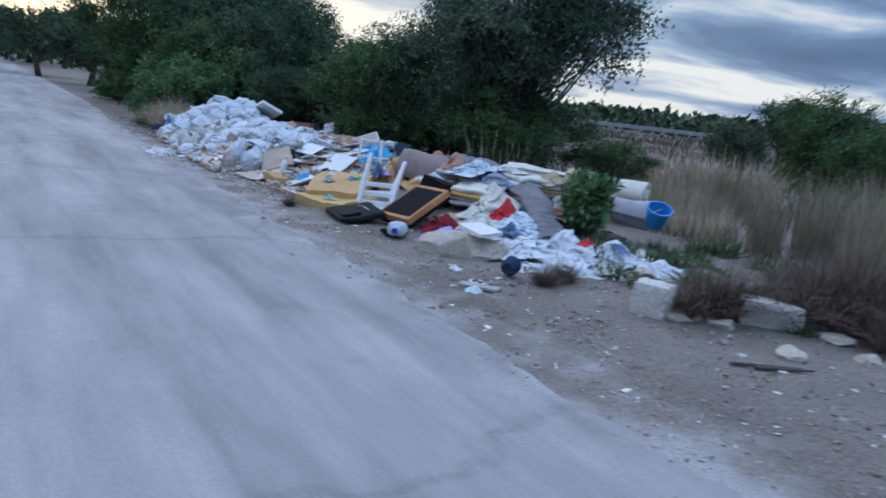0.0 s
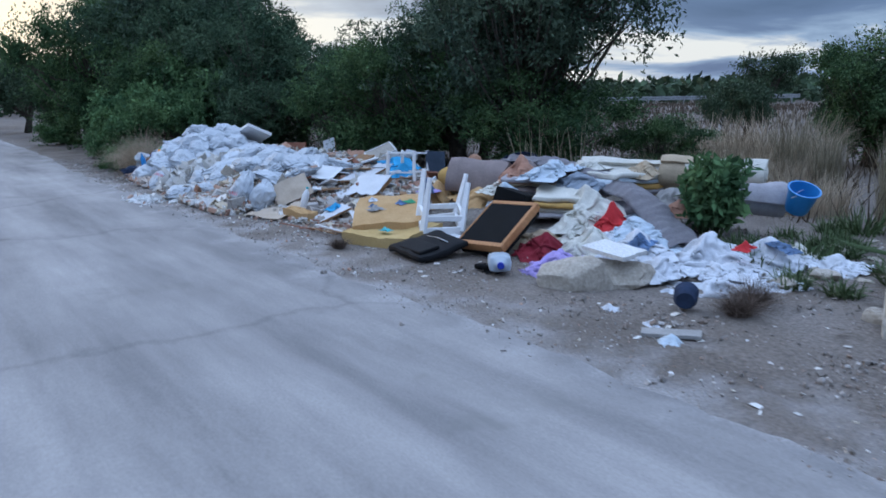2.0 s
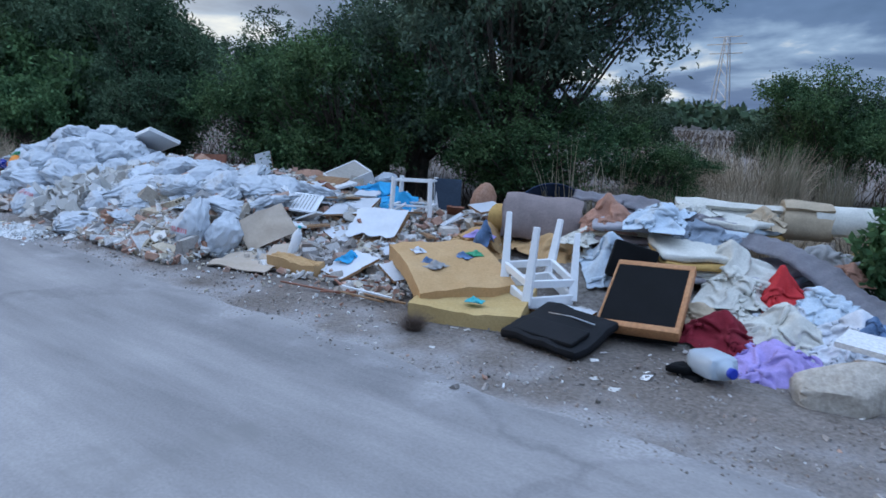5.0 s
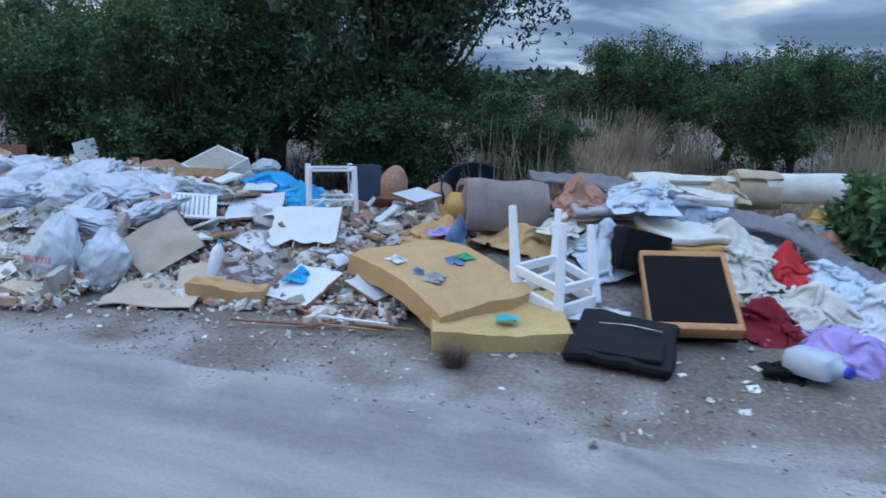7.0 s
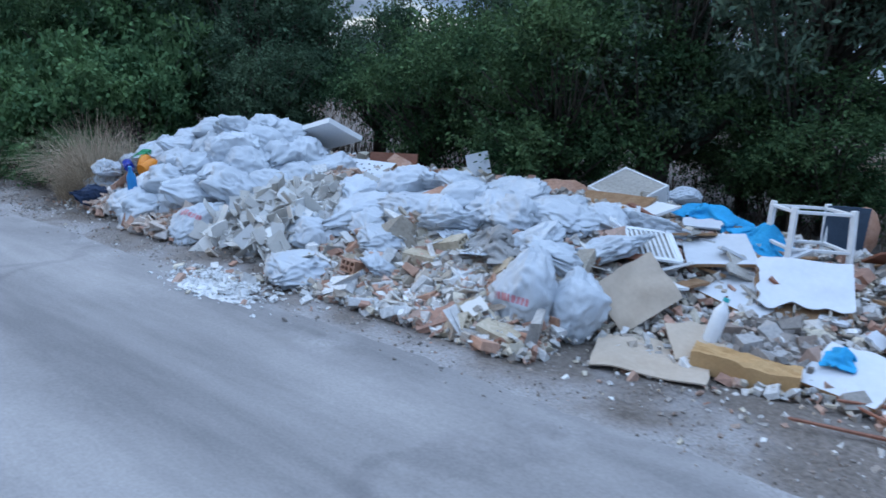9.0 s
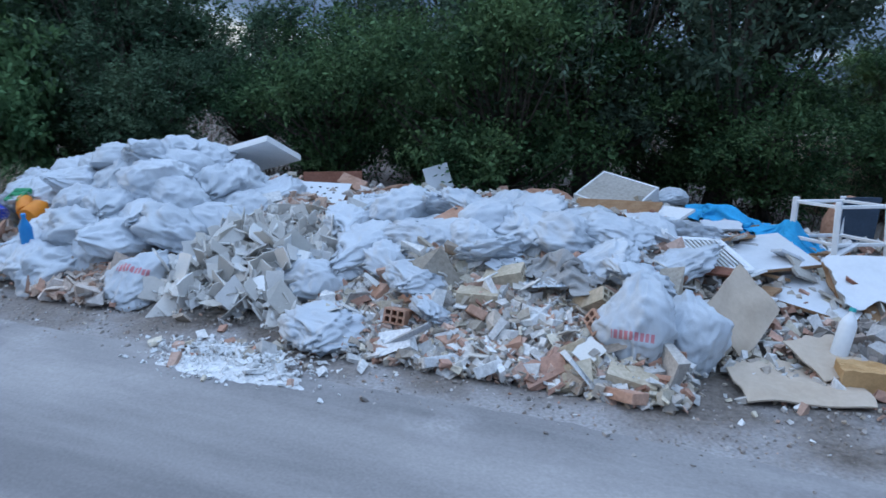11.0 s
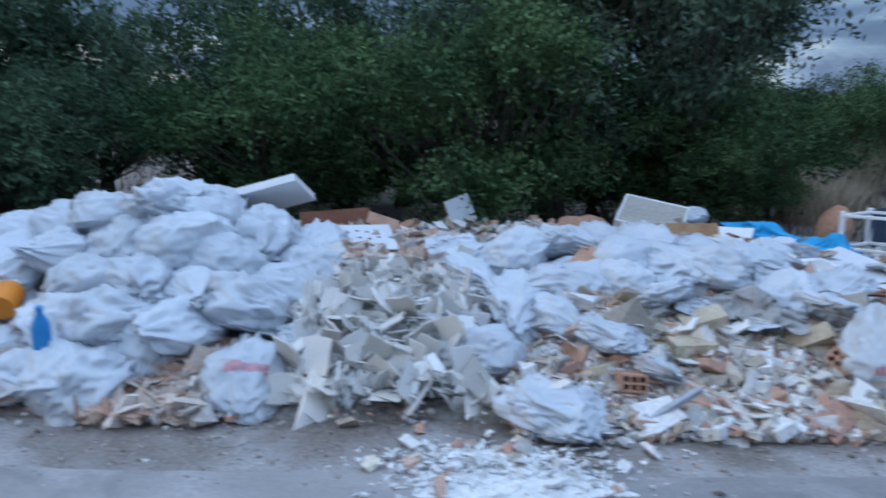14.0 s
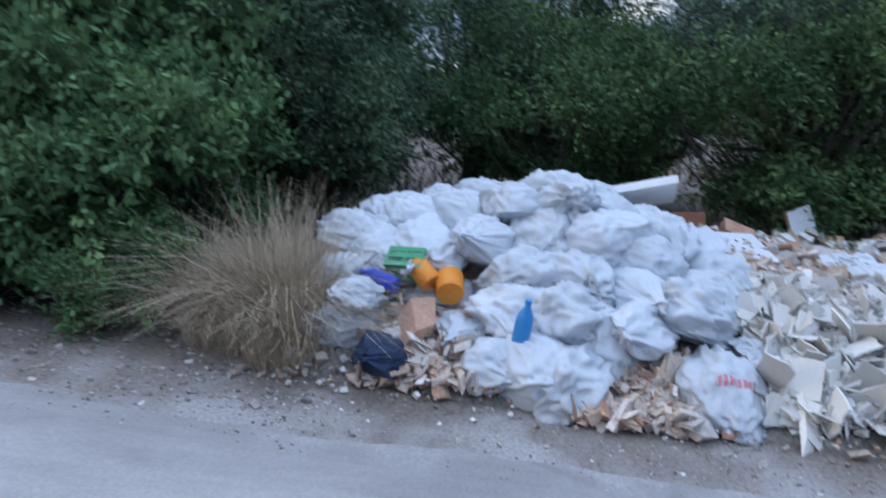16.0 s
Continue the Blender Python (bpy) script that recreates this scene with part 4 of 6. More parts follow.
for x, y, s, rz, sz in ((6.2, 16.3, 0.85, 100, 0.95), (7.7, 14.6, 0.68, 20, 0.95), (5.8, 18.9, 0.95, 70, 1.0), (5.6, 15.6, 0.55, 30, 0.9), (5.4, 20.6, 1.05, 210, 1.05), (6.0, 24.0, 1.2, 40, 1.1), (6.6, 19.0, 1.0, 300, 1.0), (9.6, 13.8, 0.9, 140, 1.0), (8.3, 18.6, 0.8, 80, 1.0)):
    copy_plant(TA, put(x, y, s, rz, sz))
SH = plant("green_shrub", shrub, put(3.85, 16.75, 1.05, 0, 1.1) @ pose(0, 0, -0.1), "fresh green leafy shrub on the verge", "shrub", "green shrubs on the verge")
for x, y, s, rz, sz in ((3.95, 18.2, 1.15, 120, 1.1), (4.5, 16.2, 0.95, 240, 1.15), (4.75, 17.3, 1.4, 30, 1.3), (3.38, 16.15, 0.5, 10, 1.0), (3.30, 16.85, 0.58, 200, 1.0), (3.36, 17.7, 0.55, 90, 1.05), (4.2, 20.2, 1.0, 70, 0.95), (4.0, 26.0, 0.9, 10, 0.8)):
    copy_plant(SH, put(x, y, s, rz, sz) @ pose(0, 0, -0.22))
PI = plant("pine_bush", pine, put(26.9, 16.2, 0.95, 0), "round dark green pine standing in the dry field", "tree", "trees in the field")
for x, y, s, rz, sz in ((13.2, 6.9, 0.72, 30, 0.95), (14.6, 5.4, 0.75, 80, 0.9), (13.6, 3.4, 0.7, 160, 0.95), (15.0, 1.8, 0.75, 0, 0.9), (12.0, 4.6, 0.55, 0, 0.9), (18.3, 12.2, 0.6, 200, 1.0), (19.8, 13.6, 0.5, 120, 1.0),
                        (16.5, 8.6, 0.6, 20, 0.9), (2.8, 42, 1.3, 50, 0.9), (0.8, 46, 1.35, 90, 0.9), (-1.5, 47, 1.3, 0, 0.9), (-4.0, 45, 1.4, 30, 0.9), (4.4, 36, 1.2, 200, 0.9), (4.6, 31, 1.1, 20, 0.95), (13, 0.2, 0.7, 44, 0.9)):
    copy_plant(PI, put(x, y, s, rz, sz))


def far_hedge():
    rng = np.random.default_rng(21)
    n = 42000
    a = rng.uniform(-0.45, 2.5, n)
    r = rng.uniform(65, 110, n)
    x, y = r * np.cos(a), r * np.sin(a)
    top = (1.0 + 1.8 * ss(1.3, 1.5, a)) + (1.6 + 1.5 * ss(1.3, 1.5, a)) * np.array([0.5 + 0.5 * noise.noise((v * 14, 0, 3)) + 0.35 * noise.noise((v * 50, 0, 7)) for v in a])
    z = top * rng.random(n) ** 0.7
    c = np.stack([x, y, z], 1)
    return leaves("far_woods", c, rng.normal(0, 1, (n, 3)), 0.9, 0.6, M["leaf_far"], rng)


thing("far_woods", far_hedge(), (0, 0, 0), "low dark line of distant trees at the horizon", "woods", kind="stuff")


# ---- dry grass, reeds and scrub ----
def grass(name, me, x, y, s, rz, label, group, dz=0.0):
    t = thing(name, me, pose(x, y, float(rolling(x, y)) + dz, 0, 0, rz) @ Matrix.Scale(s, 4), label, "grass", group)
    return t


G_TUFT = grass_mesh(1, 900, 0.17, 1.10, 0.008, 0.95, M["straw"], 1.7, 2.2)
G_REED = grass_mesh(2, 420, 0.32, 1.5, 0.012, 0.28, M["reed"], 2.2)
G_STALK = grass_mesh(3, 46, 0.22, 1.1, 0.016, 0.32, M["reed"], 1.3)
G_SCRUB = grass_mesh(4, 900, 0.12, 0.42, 0.006, 1.0, M["scrub"], 1.2)
G_WEED = grass_mesh(5, 130, 0.12, 0.22, 0.02, 0.9, M["weed"], 1.3)
G_DRY = grass_mesh(6, 900, 0.45, 0.6, 0.008, 0.6, M["straw"])
for x, y, s, rz in ((3.22, 14.95, 0.62, 0), (3.36, 15.15, 0.82, 80), (3.30, 15.38, 0.55, 150), (3.56, 15.02, 0.72, 220), (3.62, 15.45, 0.5, 310), (3.30, 15.5, 0.62, 40)):
    grass("dry_grass_tuft", G_TUFT, x, y, s, rz, "dry straw-coloured grass tuft drooping at the verge", "dry tufts beside the sacks")
for x, y, s, rz in ((3.12, 15.0, 0.45, 0), (3.3, 15.35, 0.55, 70), (3.45, 15.15, 0.6, 140), (3.8, 15.9, 0.6, 20), (3.9, 16.4, 0.6, 60)):
    grass("dry_grass_clump", G_DRY, x, y, s, rz, "short dry grass round the foot of the tufts", "dry grass clumps")
grass("stalk_clump", G_STALK, 6.05, 8.0, 1.0, 0, "pale dry stalks standing behind the blankets", "dry stalks")
for x, y, s, rz in ((6.3, 7.7, 0.9, 90), (7.0, 12.1, 0.8, 30), (5.9, 11.9, 0.55, 10)):
    grass("stalk_clump", G_STALK, x, y, s, rz, "pale dry stalks standing behind the heap", "dry stalks")
rr = random.Random(5)
for x, y, s in ((6.7, 3.0, 0.7), (7.4, 2.6, 0.75), (8.0, 3.2, 0.7), (6.9, 1.9, 0.75), (8.8, 2.2, 0.8), (9.8, 6.2, 0.65), (10.2, 6.9, 0.7), (7.5, 4.5, 0.62), (8.1, 4.2, 0.72), (8.7, 4.6, 0.7), (9.3, 4.2, 0.78), (8.4, 3.7, 0.75), (9.0, 3.4, 0.8)):
    grass("reed_clump", G_REED, x, y, s, rr.uniform(0, 360), "tall dry reeds in a dense clump", "reed clumps")
for x, y, s in ((4.3, 3.1, 0.8), (5.0, 2.75, 1.2), (5.4, 2.4, 1.2), (4.75, 2.95, 0.9), (5.9, 2.9, 1.1), (4.0, 4.05, 0.55), (3.75, 4.0, 0.5), (5.2, 2.0, 1.0), (5.5, 2.75, 1.6), (5.75, 2.4, 1.7), (4.62, 3.05, 1.2), (6.1, 2.7, 1.6), (2.9, 7.35, 0.35), (4.9, 11.95, 0.8), (5.1, 12.2, 0.7)):
    grass("scrub_bush", G_SCRUB, x, y, s, rr.uniform(0, 360), "small brown dry scrub bush on bare earth", "scrub bushes")
for k in range(34):
    x, y = rr.uniform(4.6, 6.8), rr.uniform(2.4, 4.9)
    grass("low_weed", G_WEED, x, y, rr.uniform(0.6, 1.4), rr.uniform(0, 360), "low green weed among the stones", "low weeds")
for x, y, s in ((8.3, 7.6, 1.0), (9.1, 7.2, 1.0), (8.8, 8.4, 0.9), (10, 8.0, 1.0), (11, 8.8, 1.1), (9.7, 6.7, 0.9), (7.5, 7.0, 0.8), (7.2, 6.2, 0.8), (7.6, 5.4, 0.9), (10.6, 8.6, 1.7), (11.2, 7.6, 1.8), (10.2, 7.6, 1.4)):
    grass("dry_grass_clump", G_DRY, x, y, s, rr.uniform(0, 360), "brown dry grass clump at the field's edge", "dry grass clumps")


def field_grass():
    rng = np.random.default_rng(9)
    n = 42000
    x = 7.0 + 45 * rng.random(n) ** 1.6
    y = rng.uniform(-6, 40, n)
    keep = np.array([noise.noise((a * 0.35, b * 0.35, 2)) + rng.normal(0, 0.25) > -0.15 for a, b in zip(x, y)])
    x, y = x[keep], y[keep]
    n = len(x)
    z = rolling(x, y)
    h = rng.uniform(0.12, 0.45, n)
    a = rng.uniform(0, 6.283, n)
    w = 0.005 + 0.0007 * x
    dx, dy = np.cos(a) * w, np.sin(a) * w
    lx, ly = rng.normal(0, 0.12, n), rng.normal(0, 0.12, n)
    v = np.stack([np.stack([x - dx, y - dy, z - 0.02], 1), np.stack([x + dx, y + dy, z - 0.02], 1), np.stack([x + lx, y + ly, z + h], 1)], 1)
    return raw_mesh("field_grass", v.reshape(-1, 3), np.arange(n * 3).reshape(-1, 3), M["field"])


thing("field_grass", field_grass(), (0, 0, 0), "dry brown grass over the field behind", "grass", kind="stuff")

# thin marker post and a road barrier far across the field
bm = bmesh.new()
tube_bm(bm, [(0, 0, 0), (0, 0, 1.0)], [0.05, 0.045], 8)
thing("marker_post", mesh_of("marker_post", bm, M["white"]), (22.0, 15.1, float(rolling(22, 15.1))), "thin white marker post standing in the field", "post")
bar = empty("crash_barrier", (48, 37, 0), "long grey metal crash barrier of a distant road", "barrier")
bm = bmesh.new()
for dz in (0.0, 0.16):
    beam_bm((-9, 7.7, 0.40 + dz), (9, -7.7, 0.40 + dz), 0.06, 0.06, 0.14, 0.14, bm=bm)
part("rail", mesh_of("rail", bm, M["metal"]), bar)
for k in range(9):
    t = k / 8 * 2 - 1
    part("post", mesh_of("post", beam_bm((-8.5 * t, 7.3 * t, -0.3), (-8.5 * t, 7.3 * t, 0.55), 0.1, 0.1), M["metal"]), bar)


# ---- sacks of rubble ----
SACKS = [bag_mesh(k + 1, 0.40 + 0.02 * (k % 3), 0.50 + 0.03 * (k % 2), 0.33, M["sack"], 0.25 * (k % 3), 1.0 if k % 2 else 0.55) for k in range(9)]
LIMP = [bag_mesh(k + 41, 0.46, 0.54 + 0.04 * (k % 2), 0.21, M["sack"], 1.0, 0.7) for k in range(6)]
PRINTED = [bag_mesh(k + 21, 0.38, 0.50, 0.27, M["sack_print"], 0.3, 0.3) for k in range(2)]
FLAT = [dropped("flat_sack", k + 31, 0.50, 0.38, 0.06, M["sack"], 0.66) for k in range(3)]


def sack(kind, x, y, z, rz=0.0, s=1.0, rx=0.0, ry=0.0, label="white woven plastic sack stuffed with rubble", group="sacks on the heap"):
    return thing("rubble_sack", kind, pose(x, y, z, rx, ry, rz) @ Matrix.Scale(s, 4), label, "sack", group)


rs = random.Random(17)


def pile_top(y):
    """Height of the crest of the tall pile at the far end."""
    return float(np.interp(y, [12.7, 13.0, 13.3, 13.7, 14.2, 14.6, 15.05], [0.44, 0.62, 0.78, 0.87, 0.78, 0.68, 0.56]))


# the tall pile at the far end, row by row from the foot to the crest
for row, (x, part_up, y0, y1, step) in enumerate(((3.10, 0.27, 13.62, 14.05, 0.36), (3.32, 0.50, 13.30, 14.10, 0.30), (3.52, 0.68, 13.05, 14.15, 0.29), (3.75, 0.86, 12.95, 14.9, 0.29), (4.02, 1.0, 12.85, 15.0, 0.29), (4.35, 0.98, 12.9, 14.9, 0.31), (4.62, 0.80, 13.0, 14.7, 0.34))):
    y = y0
    while y < y1:
        s_ = rs.uniform(0.92, 1.16)
        z = pile_top(y) * part_up - 0.13 * s_ + rs.uniform(-0.03, 0.02)
        sack(rs.choice(SACKS), x + rs.uniform(-0.05, 0.05), y + rs.uniform(-0.04, 0.04), max(0.10, z), rs.uniform(0, 360), s_, rs.uniform(-22, 22), rs.uniform(-28, 4))
        y += step
for x, y, z, rz, s_ in ((3.30, 14.78, 0.16, 40, 0.85), (3.58, 14.84, 0.32, 120, 0.9), (3.22, 14.70, 0.34, 200, 0.55), (3.55, 14.30, 0.26, 20, 0.8), (3.42, 14.62, 0.16, 300, 0.8), (3.30, 14.15, 0.17, 70, 0.75), (3.62, 14.62, 0.40, 160, 0.75), (3.70, 14.32, 0.44, 250, 0.8)):
    sack(SACKS[int(rz) % 9], x, y, z, rz, s_, rs.uniform(-15, 15), rs.uniform(-20, 0))

# single sacks that stand apart
sack(PRINTED[0], 3.05, 12.97, 0.13, -75, 1.0, 20, 10, "white sack with a red print lying on its side")
sack(SACKS[3], 3.02, 13.78, 0.15, -70, 1.0, 15, -20, "white sack slumped at the heap's foot")
sack(SACKS[5], 3.20, 13.50, 0.24, -95, 0.85, 62, -5, "white sack standing with its mouth gathered")
sack(PRINTED[1], 3.10, 10.02, 0.23, -90, 0.98, 68, 0, "white sack with a red print standing at the roadside", "")
sack(SACKS[6], 3.24, 9.77, 0.17, -80, 0.85, 62, 10, "white sack leaning against the printed one")
# half-empty sacks spilled over the crest and down the face of the rubble
for k, (x, y, dz, s_, rz) in enumerate(((3.22, 11.84, 0.05, 0.85, 10), (3.55, 11.64, 0.05, 0.95, 60), (3.30, 11.24, 0.07, 0.80, 85), (3.12, 11.04, 0.04, 0.62, 100), (3.98, 11.66, 0.08, 1.0, 20), (4.22, 11.28, 0.10, 1.0, 130), (4.12, 11.50, 0.10, 0.95, 200),
                                        (3.92, 10.79, 0.08, 1.0, 310), (3.86, 10.55, 0.07, 1.0, 170), (3.62, 10.92, 0.05, 0.8, 240), (3.62, 10.31, 0.05, 0.85, 350), (3.58, 10.06, 0.05, 0.9, 80), (3.95, 11.05, 0.09, 0.95, 45), (3.78, 11.88, 0.06, 0.9, 95),
                                        (4.30, 10.85, 0.07, 0.9, 15), (4.25, 10.45, 0.06, 0.9, 75), (4.20, 10.10, 0.05, 0.85, 140), (3.80, 9.90, 0.05, 0.85, 220), (4.05, 11.95, 0.06, 0.85, 280), (3.72, 11.38, 0.06, 0.95, 0), (3.45, 11.48, 0.04, 0.8, 115),
                                        (3.95, 10.25, 0.06, 0.9, 30), (4.45, 11.05, 0.06, 0.9, 60), (4.40, 11.6, 0.05, 0.9, 250), (3.75, 11.08, 0.05, 0.8, 330), (4.4, 9.85, 0.05, 0.8, 190), (3.38, 12.0, 0.04, 0.7, 150))):
    kind = LIMP[k % 6] if k % 4 else SACKS[(k // 4) % 9]
    sack(kind, x, y, float(mound_h(x, y)) + dz, rz, s_, rs.uniform(-18, 18), rs.uniform(-32, -6), "white woven sack sagging half empty over the rubble")
sack(LIMP[2], 2.86, 11.56, 0.07, 100, 1.0, 0, -6, "flattened white sack lying at the heap's foot")
for x, y, rz, s_ in ((3.5, 10.7, 70, 0.6), (3.95, 11.3, 120, 0.8), (4.2, 12.0, 10, 0.7), (3.40, 10.5, 200, 0.5), (3.3, 12.75, 30, 0.5)):
    sack(FLAT[int(rz) % 3], x, y, float(mound_h(x, y)) + 0.06, rz, s_, rs.uniform(-15, 15), rs.uniform(-30, -5), "torn flattened white sack spread over the rubble")


# ---- boards and panels ----
def board(name, p0, p1, p2, t, mat_, label, category="panel", group="", **kw):
    m = place3(p0, p1, p2)
    w = (Vector(p1) - Vector(p0)).length
    h = (m.inverted() @ Vector(p2)).y
    me = soft(mesh_of(name, board_bm(w, h, t, **kw), mat_), 35)
    if mat_ == M["laminate"]:
        # bare chipboard shows at the cut and broken edges
        me.materials.append(M["chip"])
        for f in me.polygons:
            f.material_index = int(abs(f.normal.z) < 0.5)
    return thing(name, me, m, label, category, group)


board("cabinet_panel", (4.505, 13.581, 0.764), (4.493, 13.019, 0.918), (4.88, 13.46, 0.60), 0.05, M["white"], "long white cabinet panel resting on top of the sacks")
pegs = board("perforated_panel", (4.305, 12.80, 0.45), (4.44, 12.34, 0.44), (4.66, 12.86, 0.55), 0.03, M["laminate"], "white perforated panel lying on the heap", warp=0.001)
# black discs on the uncut board stand for the shade inside its perforations
for k in range(18):
    if k == 0:
        bm = bmesh.new()
        tube_bm(bm, [(0, 0, -0.006), (0, 0, 0.002), (0, 0, 0.0025)], [0.011, 0.011, 0.001], 8)
        hole = mesh_of("hole", bm, M["black"])
    part("hole", hole, pegs, "", pose(0.05 + 0.065 * (k % 6), 0.06 + 0.10 * (k // 6) + 0.02 * (k % 2), 0))
board("white_sheet", (5.3, 11.98, 0.42), (5.4, 11.80, 0.48), (5.33, 12.06, 0.62), 0.03, M["laminate"], "small white board propped upright at the shrubs")
# broken wardrobe panels
WP = "wardrobe panels"
board("wardrobe_panel", (4.30, 9.12, 0.33), (4.12, 9.50, 0.29), (4.78, 9.32, 0.42), 0.02, M["laminate"], "white laminate wardrobe panel lying on the slope", "panel", WP, broken=0.08)
board("wardrobe_panel", (3.86, 9.0, 0.13), (4.06, 9.46, 0.18), (4.30, 8.98, 0.24), 0.02, M["laminate"], "white laminate panel sliding down the slope", "panel", WP, broken=0.06)


def hollow_door(m, w, h):
    """A hollow-core door torn across: a jagged white skin over chipboard ribs and a backing sheet."""
    t = empty("hollow_door", m, "white hollow cabinet door torn open along one edge", "door")
    part("skin", soft(mesh_of("skin", board_bm(w, h, 0.006, seed=4, broken=0.32, warp=0.015, nx=40, ny=24), M["laminate"])), t)
    part("backing", soft(mesh_of("backing", board_bm(w * 0.98, h * 1.12, 0.006, seed=6, broken=0.2, warp=0.01, nx=24, ny=16), M["chip"])), t, "torn brown backing sheet", pose(0.005, 0, -0.052))
    for k in range(6):
        x = 0.02 + k * (w * 0.9 - 0.03) / 5
        part("rib", mesh_of("rib", beam_bm((x, 0.01, -0.03), (x + 0.01, h * (0.86 + 0.08 * math.sin(k * 2.3)), -0.03), 0.012, 0.010, 0.042, 0.040), M["beige" if k % 2 else "chip"]), t)
    part("rib", mesh_of("rib", beam_bm((0.01, h * 0.66, -0.03), (w * 0.86, h * 0.70, -0.03), 0.012, 0.010, 0.042, 0.040), M["chip"]), t)


hollow_door(place3((4.37, 8.66, 0.43), (4.24, 9.14, 0.41), (4.07, 8.55, 0.23)), 0.52, 0.44)
board("wardrobe_panel", (3.36, 8.70, 0.06), (3.26, 8.34, 0.06), (3.72, 8.60, 0.20), 0.02, M["laminate"], "white board lying flat at the roadside", "panel", WP, broken=0.2)
board("wardrobe_panel", (3.45, 8.0, 0.08), (3.70, 7.9, 0.10), (3.70, 8.25, 0.18), 0.02, M["laminate"], "small broken white board by the mattress", "panel", WP, broken=0.3)
board("wardrobe_panel", (4.45, 9.95, 0.45), (4.35, 10.2, 0.44), (4.75, 10.05, 0.50), 0.02, M["laminate"], "small white board among the sacks", "panel", WP, broken=0.2)
board("wardrobe_panel", (4.95, 8.3, 0.38), (5.15, 8.6, 0.40), (5.2, 8.15, 0.42), 0.02, M["laminate"], "small white board behind the stool", "panel", WP, broken=0.2)
board("wardrobe_panel", (4.75, 9.95, 0.44), (4.95, 10.3, 0.42), (4.95, 9.85, 0.50), 0.02, M["white"], "narrow white shelf below the drawer", "panel", WP, broken=0.1)
board("shelf_board", (4.9, 10.1, 0.44), (5.05, 10.75, 0.40), (5.05, 10.05, 0.52), 0.02, M["chip"], "brown shelf board under the drawer", "panel", "", broken=0.1)
for k in range(30):
    x, y = rs.uniform(3.7, 5.0), rs.uniform(8.1, 10.1)
    thing("board_scrap", soft(mesh_of("board_scrap", board_bm(rs.uniform(0.1, 0.3), rs.uniform(0.06, 0.2), 0.016, seed=k + 60, broken=0.4, nx=6, ny=6), M[("laminate", "white", "beige", "redwood")[(k * 7) % 4 if k % 3 else 0]])), pose(*on(x, y, 0.05), rs.uniform(-25, 25), rs.uniform(-35, 10), rs.uniform(0, 360)), "broken scrap of furniture board on the rubble", "board", "board scraps")
for k in range(16):
    x, y = rs.uniform(3.9, 5.1), rs.uniform(8.0, 10.2)
    thing("chipboard_piece", soft(mesh_of("chipboard_piece", board_bm(rs.uniform(0.2, 0.5), rs.uniform(0.06, 0.2), 0.018, seed=k, broken=0.4), M["chip"])), pose(*on(x, y, 0.05), rs.uniform(-15, 15), rs.uniform(-15, 15), rs.uniform(0, 360)), "broken brown chipboard strip with splintered ends", "board", "chipboard pieces")


def slatted_door(m):
    t = empty("louvre_door", m, "small white louvred cupboard door lying on boards", "cupboard door")
    bm = bmesh.new()
    for a, b in (((0, 0, 0), (0.42, 0, 0)), ((0, 0.34, 0), (0.42, 0.34, 0)), ((0, 0, 0), (0, 0.34, 0)), ((0.42, 0, 0), (0.42, 0.34, 0))):
        beam_bm(a, b, 0.04, 0.04, 0.02, 0.02, bm=bm)
    part("frame", mesh_of("frame", bm, M["white"]), t)
    me = mesh_of("slat", beam_bm((0.02, 0, 0.004), (0.40, 0, 0.004), 0.026, 0.026, 0.008, 0.008), M["white"])
    for k in range(8):
        part("slat", me, t, m=pose(0, 0.03 + k * 0.038, 0, 25))
    part("back", mesh_of("back", board_bm(0.4, 0.32, 0.006, nx=2, ny=2), M["beige"]), t, "brown backing board", pose(0.01, 0.01, -0.012))
    return t


slatted_door(place3((4.02, 9.50, 0.34), (4.32, 9.70, 0.44), (3.90, 9.78, 0.38)) @ Matrix.Scale(0.85, 4))


def drawer(m, w=0.5, d=0.4, h=0.16):
    t = empty("drawer", m, "cream drawer box tipped upside down on the heap", "drawer")
    for nm, sx, sy, sz, x, y, z in (("front", w, 0.02, h, 0, -d / 2, 0), ("back", w, 0.016, h, 0, d / 2, 0), ("side", 0.016, d - 0.02, h, -w / 2 + 0.01, 0, 0), ("side", 0.016, d - 0.02, h, w / 2 - 0.01, 0, 0), ("bottom", w - 0.03, d - 0.02, 0.008, 0, 0, h / 2 - 0.012)):
        bm = bmesh.new()
        add_box(bm, sx, sy, sz, pose(x, y, z), 0.003)
        part(nm, mesh_of(nm, bm, M["beige"] if nm == "bottom" else M["white"]), t)
    bm = bmesh.new()
    tube_bm(bm, [(0, -d / 2 - 0.03, 0), (0, -d / 2, 0)], [0.016, 0.012], 10)
    part("knob", mesh_of("knob", bm, M["metal"]), t, "small dull metal knob")


drawer(pose(5.4, 10.45, 0.47, 0, -24, 0) @ pose(0, 0, 0, 0, 0, 66))
sack(SACKS[0], 5.6, 10.05, 0.48, 30, 0.55, 0, 0, "small tied white bag beside the drawer")


